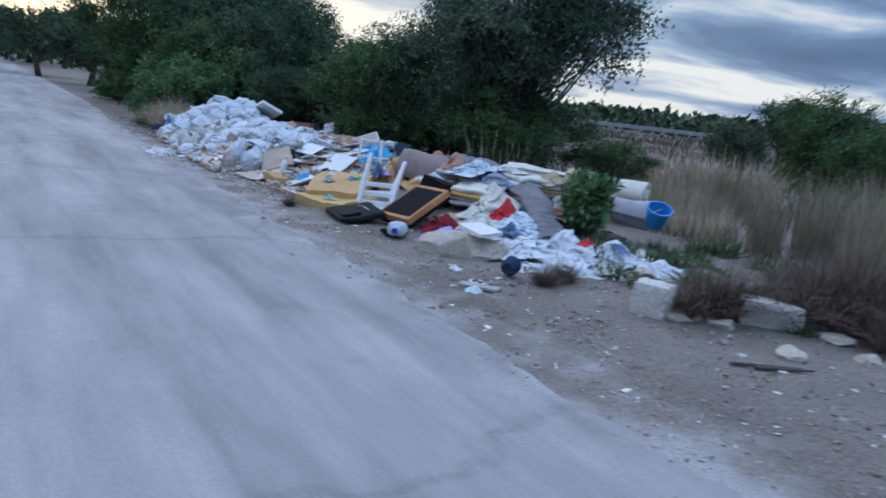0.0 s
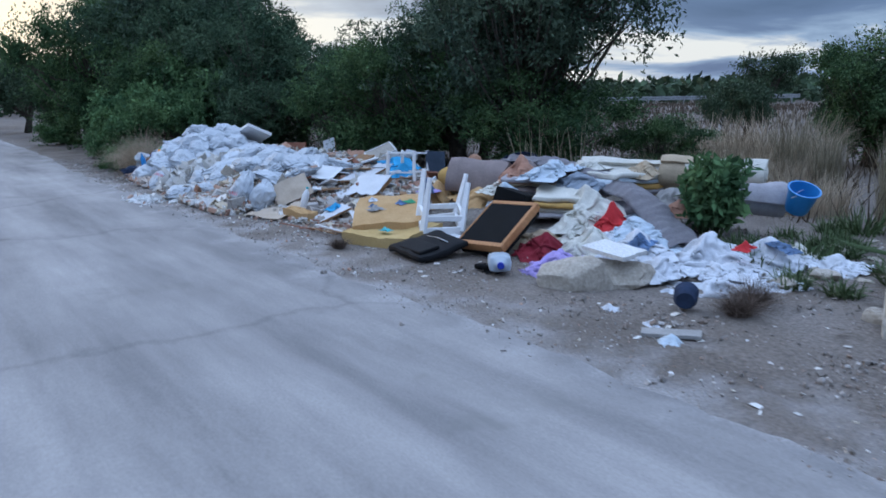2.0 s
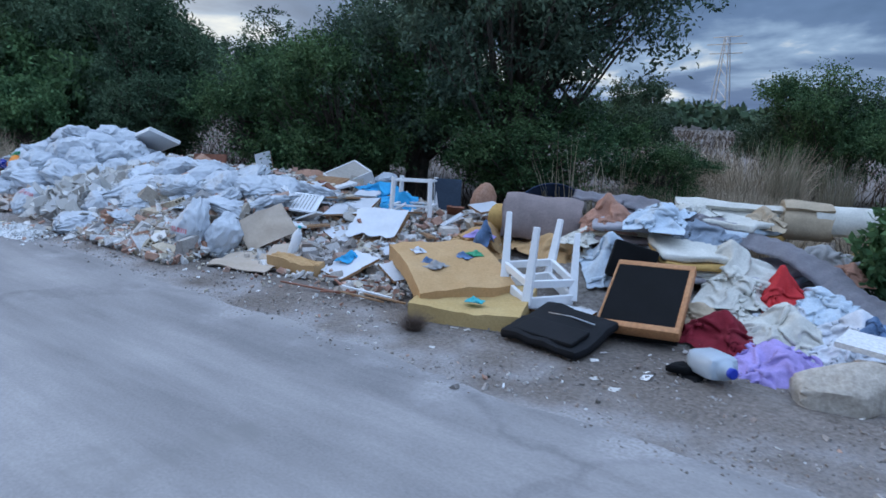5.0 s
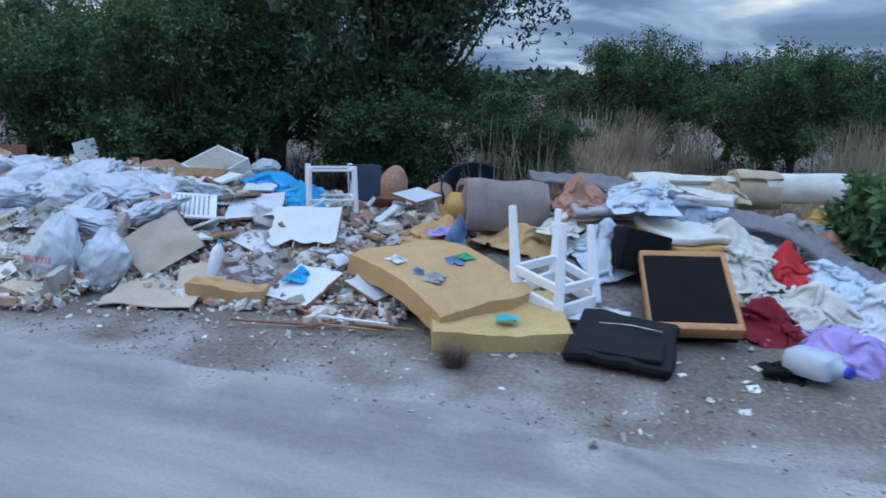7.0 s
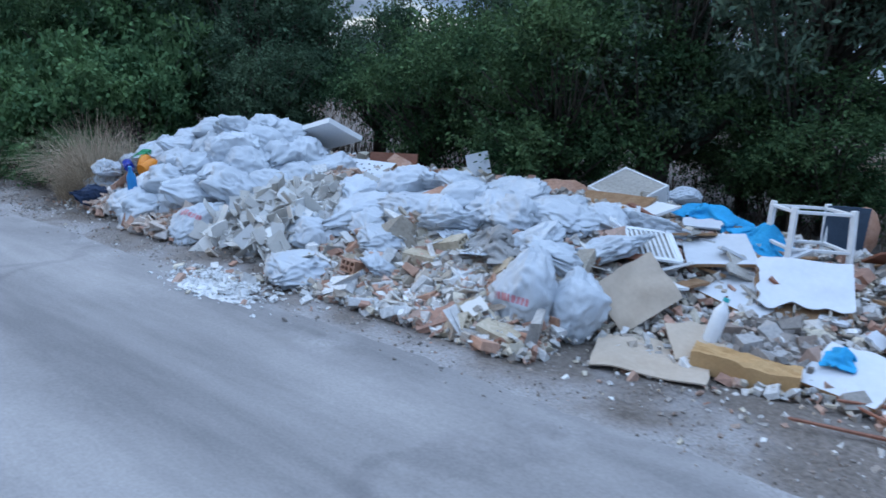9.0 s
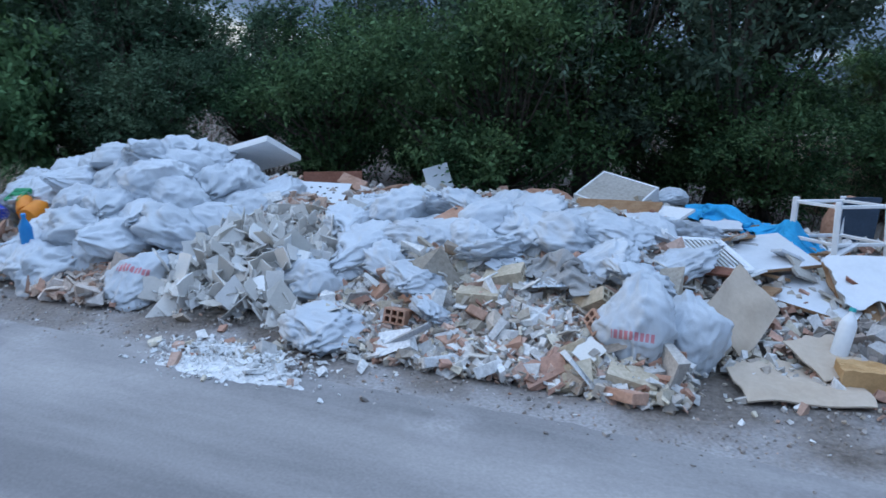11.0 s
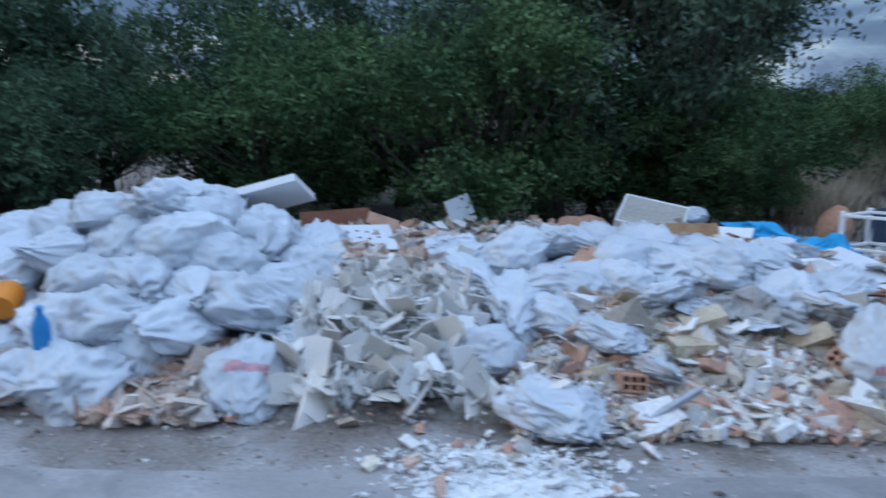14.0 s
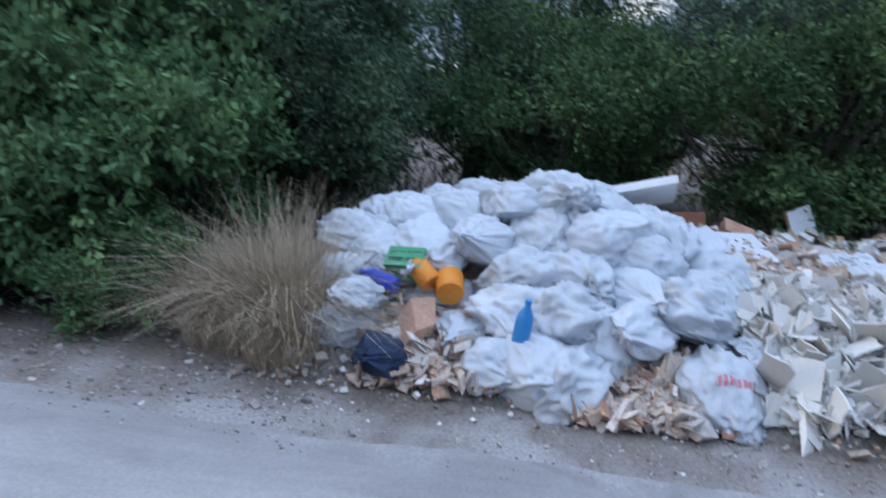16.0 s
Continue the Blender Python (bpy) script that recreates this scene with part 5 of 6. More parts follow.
# white stool frame lying on the heap, with a curved navy plastic sheet behind it
def stool_frame(m, w, d, h, label, leg=0.035):
    t = empty("stool", m, label, "stool")
    for x in (-w / 2, w / 2):
        for y in (-d / 2, d / 2):
            part("leg", mesh_of("leg", beam_bm((x, y, 0), (x * 0.94, y * 0.94, h), leg, leg), M["white"]), t)
    for z, f in ((h - 0.03, 0.94), (h * 0.28, 0.985)):
        for a, b in (((-1, -1), (1, -1)), ((1, -1), (1, 1)), ((1, 1), (-1, 1)), ((-1, 1), (-1, -1))):
            part("rail", mesh_of("rail", beam_bm((a[0] * w / 2 * f, a[1] * d / 2 * f, z), (b[0] * w / 2 * f, b[1] * d / 2 * f, z), leg * 0.8, leg * 0.8, leg * 0.55, leg * 0.55), M["white"]), t)
    return t


stool_frame(pose(4.82, 8.98, 0.30, 0, 4, 30), 0.42, 0.36, 0.36, "white wooden stool frame without its seat")


def bent_sheet(w, h, r, t=0.012):
    bm = bmesh.new()
    n = 14
    rows = []
    for j in range(2):
        for i in range(n + 1):
            a = (i / n - 0.5) * w / r
            for e in (0, t):
                rows.append(bm.verts.new(((r + e) * math.sin(a), (r + e) * (1 - math.cos(a)) - e, j * h)))
    W = (n + 1) * 2
    for i in range(n):
        for e, flip in ((0, False), (1, True)):
            q = [rows[i * 2 + e], rows[i * 2 + 2 + e], rows[W + i * 2 + 2 + e], rows[W + i * 2 + e]]
            bm.faces.new(q[::-1] if flip else q)
        for j in (0, 1):
            bm.faces.new((rows[j * W + i * 2], rows[j * W + i * 2 + 1], rows[j * W + i * 2 + 3], rows[j * W + i * 2 + 2]))
    for i in (0, n):
        bm.faces.new((rows[i * 2], rows[i * 2 + 1], rows[W + i * 2 + 1], rows[W + i * 2]))
    bmesh.ops.recalc_face_normals(bm, faces=bm.faces)
    return bm


thing("plastic_sheet", soft(mesh_of("plastic_sheet", bent_sheet(0.26, 0.36, 0.4), M["c_slate"])), pose(5.16, 8.84, 0.28, -4, 0, 118), "curved slate blue plastic sheet behind the stool", "sheet")
thing("plastic_drum", soft(mesh_of("plastic_drum", bent_sheet(0.8, 0.40, 0.3), M["c_navy"])), pose(6.1, 8.35, 0.25, -30, 20, 140), "curved dark plastic piece at the shrubs", "sheet")
thing("tarpaulin", dropped("tarpaulin", 3, 0.72, 0.42, 0.10, M["c_tarp"], 0.75), pose(5.15, 9.56, 0.37, 0, -14, 78), "crumpled bright blue tarpaulin on the heap", "tarpaulin")
thing("tarpaulin", dropped("tarpaulin", 4, 0.42, 0.34, 0.10, M["c_tarp"], 0.75), pose(4.92, 9.26, 0.35, 0, -14, 40), "crumpled bright blue tarpaulin beside the stool", "tarpaulin")


# ---- cardboard and rubble by the roadside ----
board("cardboard_sheet", (2.92, 9.52, 0.025), (3.10, 8.96, 0.025), (3.36, 9.62, 0.07), 0.008, M["card"], "flat tan cardboard sheet on the road's edge", "cardboard", "cardboard sheets", broken=0.3, warp=0.04)
board("cardboard_sheet", (3.35, 9.54, 0.05), (3.73, 9.36, 0.22), (3.29, 9.80, 0.26), 0.008, M["card"], "bent tan cardboard sheet leaning on the heap", "cardboard", "cardboard sheets", broken=0.1, bend=0.025, warp=0.03)
board("cardboard_sheet", (3.2, 9.2, 0.06), (3.35, 8.95, 0.08), (3.55, 9.35, 0.16), 0.008, M["card"], "small torn cardboard flap", "cardboard", "cardboard sheets", broken=0.3, warp=0.02)
thing("foam_block", soft(mesh_of("foam_block", board_bm(0.48, 0.13, 0.11, seed=3, warp=0.03, rough=0.02), M["foam"])), place3((3.20, 9.13, 0.12), (3.27, 8.66, 0.10), (3.34, 9.14, 0.13)), "long ochre foam offcut on the gravel", "foam")


# ---- the foam mattress, chair, bag and wooden panel ----
def mattress():
    t = empty("foam_mattress", (3.6, 7.6, 0.0), "bent ochre foam mattress dumped in two layers", "mattress")
    o = Matrix.Translation((-3.6, -7.6, 0))
    m1 = place3((3.72, 8.30, 0.27), (3.10, 7.45, 0.15), (4.35, 7.75, 0.30))
    part("upper_layer", soft(mesh_of("upper_layer", board_bm(1.0, 0.66, 0.13, seed=2, bend=0.05, warp=0.03, rough=0.012, nx=24, ny=18), M["foam"]), 60), t, "", o @ m1)
    m2 = place3((3.02, 7.50, 0.11), (3.28, 6.82, 0.11), (3.7, 7.75, 0.16))
    part("lower_layer", soft(mesh_of("lower_layer", board_bm(0.72, 0.62, 0.11, seed=5, bend=-0.02, warp=0.02, rough=0.012, nx=20, ny=16), M["foam_pale"]), 60), t, "paler yellow foam", o @ m2)


mattress()
thing("foam_piece", dropped("foam_piece", 8, 0.6, 0.5, 0.2, M["foam"], 0.75), pose(4.45, 7.95, 0.18, 0, -10, 30), "crumpled ochre foam piece behind the mattress", "foam")
thing("foam_piece", dropped("foam_piece", 9, 0.7, 0.45, 0.14, M["foam"], 0.75), pose(4.6, 7.3, 0.2, 0, -10, 80), "crumpled ochre foam strips under the roll", "foam")


def upturned_chair():
    t = empty("upturned_stool", (3.9, 7.0, 0.0), "white wooden stool lying upside down with its legs up", "stool")
    o = Vector((3.9, 7.0, 0.0))
    feet = {"a": (3.70, 7.22, 0.16), "b": (3.55, 6.95, 0.10), "c": (3.86, 6.78, 0.10), "d": (4.02, 7.06, 0.18)}
    tops = {"a": (3.84, 7.30, 0.64), "b": (3.66, 6.97, 0.60), "c": (4.02, 6.86, 0.53), "d": (4.18, 7.08, 0.58)}
    for k in "abcd":
        part("leg", mesh_of("leg", beam_bm(Vector(feet[k]) - o, Vector(tops[k]) - o, 0.062, 0.040, 0.045, 0.032), M["white"]), t)
    for i, j in ("ab", "bc", "cd", "da"):
        for f in (0.03, 0.27):
            p, q = Vector(feet[i]).lerp(Vector(tops[i]), f) - o, Vector(feet[j]).lerp(Vector(tops[j]), f) - o
            part("rail", mesh_of("rail", beam_bm(p, q, 0.03, 0.03, 0.05 if f > 0.1 else 0.07, 0.05 if f > 0.1 else 0.07), M["white"]), t)


upturned_chair()
board("white_board", (3.6, 7.1, 0.07), (3.62, 6.55, 0.07), (3.8, 7.1, 0.09), 0.02, M["laminate"], "white board lying under the upturned stool", broken=0.1)


def soft_case():
    t = empty("soft_case", place3((3.10, 6.86, 0.07), (3.06, 6.32, 0.07), (3.62, 6.82, 0.15)), "black soft luggage case lying flat on the gravel", "suitcase")
    bm = bmesh.new()
    add_box(bm, 0.52, 0.50, 0.06, pose(0.26, 0.25, -0.03), 0.028)
    bmesh.ops.subdivide_edges(bm, edges=bm.edges[:], cuts=4, use_grid_fill=True)
    for v in bm.verts:
        v.co.z += 0.022 * noise.noise(v.co * 7) + 0.03 * noise.noise(v.co * 2.6)
        v.co.x += 0.02 * noise.noise(v.co * 4 + Vector((9, 0, 0)))
    part("body", soft(mesh_of("body", bm, M["leather"]), 60), t)
    bm = bmesh.new()
    tube_bm(bm, [(0.12, 0.34, 0.012), (0.28, 0.352, 0.018), (0.44, 0.34, 0.012)], [0.004, 0.005, 0.004], 6)
    part("zip", mesh_of("zip", bm, M["metal"], True), t, "grey metal zip")
    bm = bmesh.new()
    add_box(bm, 0.40, 0.20, 0.03, pose(0.27, 0.14, 0.002), 0.012)
    part("pocket", mesh_of("pocket", bm, M["leather"]), t)


soft_case()


def framed_panel():
    m = place3y((3.54, 6.46, 0.09), (3.59, 5.98, 0.09), (4.07, 6.57, 0.38))
    t = empty("framed_panel", m, "black fabric panel in an orange wooden frame leaning on the heap", "panel")
    w, h = 0.49, 0.62
    for nm, sx, sy, x, y in (("rail", w, 0.05, w / 2, 0.025), ("rail", w, 0.05, w / 2, h - 0.025), ("stile", 0.018, h - 0.075, 0.009, h / 2), ("stile", 0.035, h - 0.075, w - 0.0175, h / 2)):
        bm = bmesh.new()
        add_box(bm, sx, sy, 0.075, pose(x, y, -0.02), 0.014)
        part(nm, soft(mesh_of(nm, bm, M["wood"])), t)
    part("panel", soft(mesh_of("panel", board_bm(w - 0.053, h - 0.075, 0.03, warp=0.006), M["black"])), t, "black cloth upholstery", pose(0.018, 0.04, 0.012))
    bm = bmesh.new()
    add_box(bm, w - 0.03, h - 0.03, 0.06, pose(w / 2, h / 2, -0.075), 0.01)
    part("base", mesh_of("base", bm, M["black"]), t, "black padded underside")


framed_panel()
bm = bmesh.new()
add_box(bm, 0.34, 0.30, 0.26, None, 0.02)
thing("black_box", soft(mesh_of("black_box", bm, M["black"])), pose(4.35, 6.6, 0.32, 14, 10, 25), "black padded box half hidden behind the panel", "box")


# ---- blankets, rolls and clothes ----
def heap_of(name, seed, x, y, z, w, d, h, mat_, label, category="cloth", rz=0.0, folds=1.0, ry=-8.0, group="clothes on the heap", ragged=0.3):
    return thing(name, dropped(name, seed, max(w, d) * 0.95, min(w, d) * 0.95, h * 0.75, M[mat_], 0.66 if w > 0.25 else 0.75, 40 if w > 0.25 else 18, 46 if w > 0.25 else 24), pose(x, y, z - 0.02, 0, ry, 0) @ pose(0, 0, 0, 0, 0, rz), label, category, group)


def roll(x, y, z, length, r, rz, mat_, label, turns=3.0, thick=0.03, ry=0.0, seed=0):
    return thing("rolled_carpet", soft(mesh_of("rolled_carpet", roll_bm(length, r, turns, thick, seed), M[mat_]), 50), pose(x, y, z, 0, ry, rz), label, "carpet", "rolled carpets")


roll(4.78, 7.60, 0.26, 0.62, 0.20, -60, "c_brown", "thick grey-brown rolled felt", 1.6, 0.05, 6, 1)
roll(4.74, 7.66, 0.29, 0.66, 0.14, -60, "c_orange", "ochre foam lining rolled inside the felt", 2.0, 0.05, 6, 7)
roll(5.62, 6.32, 0.40, 0.85, 0.14, -65, "c_cream", "white rolled mattress cover on the blankets", 2.4, 0.04, 0, 2)
roll(5.98, 5.45, 0.46, 0.70, 0.13, -65, "c_cream", "white rolled mattress cover with a tan lining", 2.6, 0.035, 0, 3)
roll(5.80, 5.80, 0.42, 0.36, 0.15, -65, "c_tan", "tan rolled carpet with its spiral end showing", 3.4, 0.028, 0, 4)
roll(5.72, 5.02, 0.26, 0.46, 0.15, -30, "c_grey", "grey rolled rug with frayed tan backing", 3.5, 0.03, 8, 5)


def runner():
    """A long grey carpet draped over the heap, from the shrubs down to the clothes."""
    bm = bmesh.new()
    pts = [Vector(p) for p in ((5.08, 7.45, 0.60), (5.22, 7.05, 0.60), (5.26, 6.6, 0.56), (5.18, 6.12, 0.48), (5.05, 5.75, 0.41), (4.92, 5.45, 0.31), (4.80, 5.22, 0.19), (4.70, 5.0, 0.09))]
    n, k = 120, 12
    rows = []
    for i in range(n + 1):
        t = i / n * (len(pts) - 1)
        a = min(int(t), len(pts) - 2)
        c = pts[a].lerp(pts[a + 1], t - a)
        d = (pts[a + 1] - pts[a]).normalized()
        s = d.cross(Vector((0, 0, 1))).normalized()
        row = []
        for j in range(k + 1):
            v = j / k * 2 - 1
            w = 0.19 + 0.05 * noise.noise((i * 0.06, v, 1))
            z = 0.065 * (1 - abs(v) ** 2.6) + 0.045 * noise.noise((v * 1.6, i * 0.06, 9)) + 0.007 * math.sin(i * 1.25 + 1.5 * noise.noise((v * 2, i * 0.04, 5))) * (1 - abs(v) * 0.4)
            row.append(bm.verts.new(c + s * (v * w) + Vector((0, 0, z))))
        rows.append(row)
    for a, b in zip(rows, rows[1:]):
        for j in range(k):
            bm.faces.new((a[j], a[j + 1], b[j + 1], b[j]))
    bmesh.ops.solidify(bm, geom=bm.faces[:], thickness=0.025)
    return mesh_of("carpet_runner", bm, M["c_grey"], True)


thing("carpet_runner", runner(), (0, 0, 0), "long ribbed grey carpet draped down over the heap", "carpet")


def folded(x, y, z, w, d, layers, rz, ry, label, seed=0):
    t = empty("folded_blanket", pose(x, y, z, 0, ry, rz), label, "blanket", "folded blankets")
    for i, mm in enumerate(layers):
        bm = bmesh.new()
        th = 0.05
        add_box(bm, w * (1 - 0.04 * (i % 2)), d * (1 - 0.05 * ((i + 1) % 2)), th, pose(0.02 * (i % 2), 0, th * (i + 0.5)), 0.022)
        bmesh.ops.subdivide_edges(bm, edges=[e for e in bm.edges if e.calc_length() > 0.1], cuts=7, use_grid_fill=True)
        for v in bm.verts:
            v.co.z += 0.05 * noise.noise((v.co.x * 3 + seed, v.co.y * 3, 1)) + 0.014 * noise.noise((v.co.x * 9, v.co.y * 9, i + seed))
            v.co.x += 0.03 * noise.noise((v.co.y * 5, v.co.z * 30, seed))
            v.co.y += 0.03 * noise.noise((v.co.x * 5, v.co.z * 30, seed + 3))
        part("layer", mesh_of("layer", bm, M[mm], True), t)
    return t


folded(4.75, 6.35, 0.26, 0.62, 0.5, ("c_grey", "c_cream", "c_orange", "c_cream"), 35, -8, "folded blankets with cream and ochre layers", 1)
folded(5.05, 6.9, 0.42, 0.8, 0.6, ("c_brown", "c_tan", "c_grey"), 20, -6, "thick folded grey and tan blankets", 2)
folded(5.40, 6.2, 0.38, 0.7, 0.5, ("c_grey", "c_orange", "c_blue", "c_cream"), -10, 0, "folded blankets in cream, blue and ochre", 3)
folded(4.95, 5.85, 0.18, 0.6, 0.4, ("c_grey", "c_blue", "c_grey"), -30, -4, "folded grey and pale blue blankets", 4)
heap_of("cushion", 31, 4.86, 7.02, 0.50, 0.5, 0.42, 0.26, "c_rust", "orange-brown cushion on the blankets", "cushion", 20, 0.5)
heap_of("sheet", 32, 4.45, 6.78, 0.27, 0.55, 0.45, 0.24, "c_blue", "pale blue bed sheet bunched over blankets", "sheet", 40, 1.5, -20)
heap_of("sheet", 33, 4.85, 6.62, 0.58, 0.6, 0.4, 0.14, "c_blue", "pale blue cotton sheet on the blankets", "sheet", 10, 1.2)
heap_of("pillow", 34, 4.55, 5.95, 0.20, 0.50, 0.42, 0.22, "c_cream", "cream pillow with a crumpled cover", "pillow", 10, 0.9)
heap_of("red_cushion", 35, 4.64, 5.68, 0.20, 0.42, 0.34, 0.22, "c_red", "bright red crumpled cloth", "cloth", 30, 0.8)
heap_of("dark_red_cloth", 36, 3.98, 5.85, 0.05, 0.55, 0.42, 0.18, "c_maroon", "dark red garment in a heap", "garment", 70, 1.2)
heap_of("white_garment", 37, 4.2, 5.55, 0.10, 0.5, 0.45, 0.22, "c_cream", "white and pale green garments in a heap", "garment", 0, 1.4)
heap_of("patterned_garment", 38, 4.3, 5.15, 0.12, 0.55, 0.45, 0.18, "c_white", "white garments bunched together", "garment", 50, 1.5)
heap_of("dark_garment", 39, 4.25, 5.12, 0.20, 0.26, 0.22, 0.10, "c_denim", "dark blue patterned garment on white ones", "garment", 20, 1.2)
heap_of("lilac_garment", 40, 3.72, 5.48, 0.03, 0.56, 0.42, 0.16, "c_lilac", "lilac satin garment crumpled on the ground", "garment", 10, 1.5)
heap_of("white_bedding", 41, 4.65, 4.78, 0.05, 0.75, 0.6, 0.22, "c_white", "white bedding heaped on the ground", "bedding", 30, 1.7)
heap_of("white_bedding", 42, 5.05, 4.5, 0.05, 0.6, 0.5, 0.18, "c_white", "white bedding heaped on the ground", "bedding", 80, 1.5)
heap_of("white_sheet_cloth", 43, 4.25, 4.38, 0.0, 0.95, 0.42, 0.03, "c_white", "white sheet spread flat on the earth", "sheet", -20, 0.7, -3)
heap_of("white_garment", 44, 5.2, 4.1, 0.02, 0.5, 0.4, 0.12, "c_white", "white garment dropped among weeds", "garment", 0, 1.2)
heap_of("red_cloth", 45, 4.64, 4.48, 0.22, 0.14, 0.12, 0.06, "c_red", "small bright red cloth on white bedding", "cloth", 0, 0.5)
heap_of("navy_cloth", 46, 4.95, 4.35, 0.2, 0.3, 0.1, 0.04, "c_denim", "dark blue cloth strip on white bedding", "cloth", 60, 0.5)
heap_of("ochre_cushion", 47, 5.75, 5.3, 0.30, 0.5, 0.4, 0.2, "c_orange", "ochre cushion among the rolls", "cushion", 0, 0.6)
heap_of("grey_cloth", 48, 3.5, 10.45, 0.36, 0.5, 0.34, 0.12, "c_grit", "dirty grey cloth on the rubble", "cloth", 60, 1.3)
heap_of("dark_cloth", 49, 4.20, 7.74, 0.30, 0.24, 0.18, 0.26, "c_denim", "dark blue cloth by the foam", "cloth", 0, 1.0)


heap_of("blanket", 51, 4.72, 6.02, 0.30, 0.62, 0.46, 0.22, "c_cream", "cream and pale green clothes in a folded heap", "blanket", 60, 1.2, -14)
heap_of("blanket", 52, 4.95, 6.36, 0.48, 0.60, 0.34, 0.12, "c_slateblue", "grey-blue folded blanket on the heap", "blanket", 100, 1.2, -10)
heap_of("garment", 53, 4.62, 5.42, 0.20, 0.50, 0.40, 0.14, "c_blue", "pale blue cotton garment below the grey carpet", "garment", 30, 1.2, -10)
heap_of("blanket", 54, 5.38, 5.55, 0.34, 0.60, 0.40, 0.14, "c_grit", "pale grey blanket crumpled beside the rolls", "blanket", 120, 1.2, -6)
heap_of("ochre_cushion", 55, 5.12, 5.38, 0.32, 0.34, 0.26, 0.12, "c_rust", "ochre brown cushion beside the grey carpet", "cushion", 20, 0.8)
heap_of("blanket", 57, 4.95, 7.0, 0.46, 0.55, 0.42, 0.20, "c_brown", "dusty brown blanket beneath the cushion", "blanket", 45, 1.2, -8)


# loose clothes strewn between the larger heaps
rc = random.Random(77)
for k, (x, y, z, mm, lb) in enumerate(((4.45, 5.55, 0.14, "c_white", "white garment"), (4.62, 5.2, 0.12, "c_blue", "pale blue garment"), (4.05, 5.25, 0.06, "c_white", "white garment"), (4.85, 4.9, 0.08, "c_white", "white garment"),
                                        (4.5, 4.5, 0.06, "c_white", "white garment"), (3.9, 5.05, 0.03, "c_blue", "pale blue garment"), (4.35, 5.85, 0.12, "c_cream", "cream garment"), (4.95, 5.35, 0.14, "c_grit", "grey garment"),
                                        (4.15, 6.1, 0.08, "c_tan", "tan garment"), (4.75, 6.05, 0.24, "c_blue", "pale blue blanket"), (5.05, 4.75, 0.06, "c_grit", "grey garment"), (5.3, 4.4, 0.03, "c_cream", "cream garment"),
                                        (4.1, 4.85, 0.06, "c_white", "white garment"), (5.3, 6.55, 0.60, "c_cream", "cream blanket"), (5.55, 6.05, 0.56, "c_tan", "tan blanket"), (4.62, 7.1, 0.40, "c_cream", "cream blanket"))):
    heap_of("garment", 80 + k, x, y, z, rc.uniform(0.32, 0.5), rc.uniform(0.26, 0.4), rc.uniform(0.06, 0.14), mm, lb + " crumpled among other clothes", "garment", rc.uniform(0, 360), 1.2, -6, ragged=0.4)
for x, y, z, mm, lb, s in ((3.66, 7.95, 0.30, "c_white", "small white rag on the mattress", 0.13), (3.55, 7.78, 0.27, "c_denim", "small dark rag on the mattress", 0.12), (3.50, 7.66, 0.26, "c_grit", "small grey rag on the mattress", 0.16),
                           (3.78, 7.64, 0.29, "c_denim", "small dark rag on the mattress", 0.14), (3.86, 7.6, 0.30, "greenpl", "small green wrapper on the mattress", 0.14), (3.30, 7.18, 0.15, "tealpl", "small teal wrapper on the foam", 0.11),
                           (4.3, 7.85, 0.34, "c_lilac", "purple printed cloth by the foam", 0.22), (3.25, 4.25, 0.0, "c_white", "crumpled white paper on the verge", 0.14), (3.3, 4.6, 0.0, "c_white", "crumpled white paper on the verge", 0.16), (3.05, 4.0, 0.0, "c_blue", "flattened pale wrapper on the verge", 0.2)):
    heap_of("rag", int(x * 100), x, y, z, s, s * 0.7, s * 0.3, mm, lb, "rag", 360 * x, 0.45, 0, "small rags")
for k in range(9):
    x, y = rc.uniform(3.05, 3.5), rc.uniform(7.45, 8.2)
    thing("lath", mesh_of("lath", beam_bm((0, 0, 0), (rc.uniform(0.2, 0.5), 0, rc.uniform(0, 0.05)), 0.02, 0.015, 0.012, 0.01), M[rc.choice(("redwood", "white", "chip"))]), pose(x, y, 0.02 + 0.01 * k % 0.03, 0, 0, rc.uniform(60, 140)), "thin broken lath lying on the gravel", "lath", "broken laths")
for a_, b_ in (((3.75, 2.3), (4.1, 2.05)), ((3.85, 2.2), (4.15, 2.0))):
    thing("stick", mesh_of("stick", beam_bm((a_[0], a_[1], 0.015), (b_[0], b_[1], 0.03), 0.02, 0.012), M["bark"]), (0, 0, 0), "dark dry stick lying on bare earth", "stick", "dry sticks")
thing("plank", soft(mesh_of("plank", board_bm(0.34, 0.12, 0.02, seed=9, broken=0.2, nx=6, ny=4), M["c_grit"])), pose(3.28, 3.95, 0.03, 0, 3, 120), "weathered grey plank lying on the gravel", "plank")
board("pale_slab", (3.72, 5.22, 0.245), (3.66, 4.78, 0.235), (3.98, 5.2, 0.27), 0.03, M["plaster"], "cream painted slab lying over the stones", "slab", broken=0.2)
fr = empty("window_frame", pose(5.75, 3.75, 0.06, 12, 8, 30), "bent pale green metal frame among weeds", "frame")
for p, q in (((0, 0, 0), (0.7, 0, 0)), ((0.7, 0, 0), (0.7, 0.45, 0)), ((0.7, 0.45, 0), (0, 0.45, 0)), ((0, 0.45, 0), (0, 0, 0)), ((0.35, 0, 0), (0.35, 0.45, 0))):
    part("bar", mesh_of("bar", beam_bm(p, q, 0.022, 0.022), M["weed"]), fr)


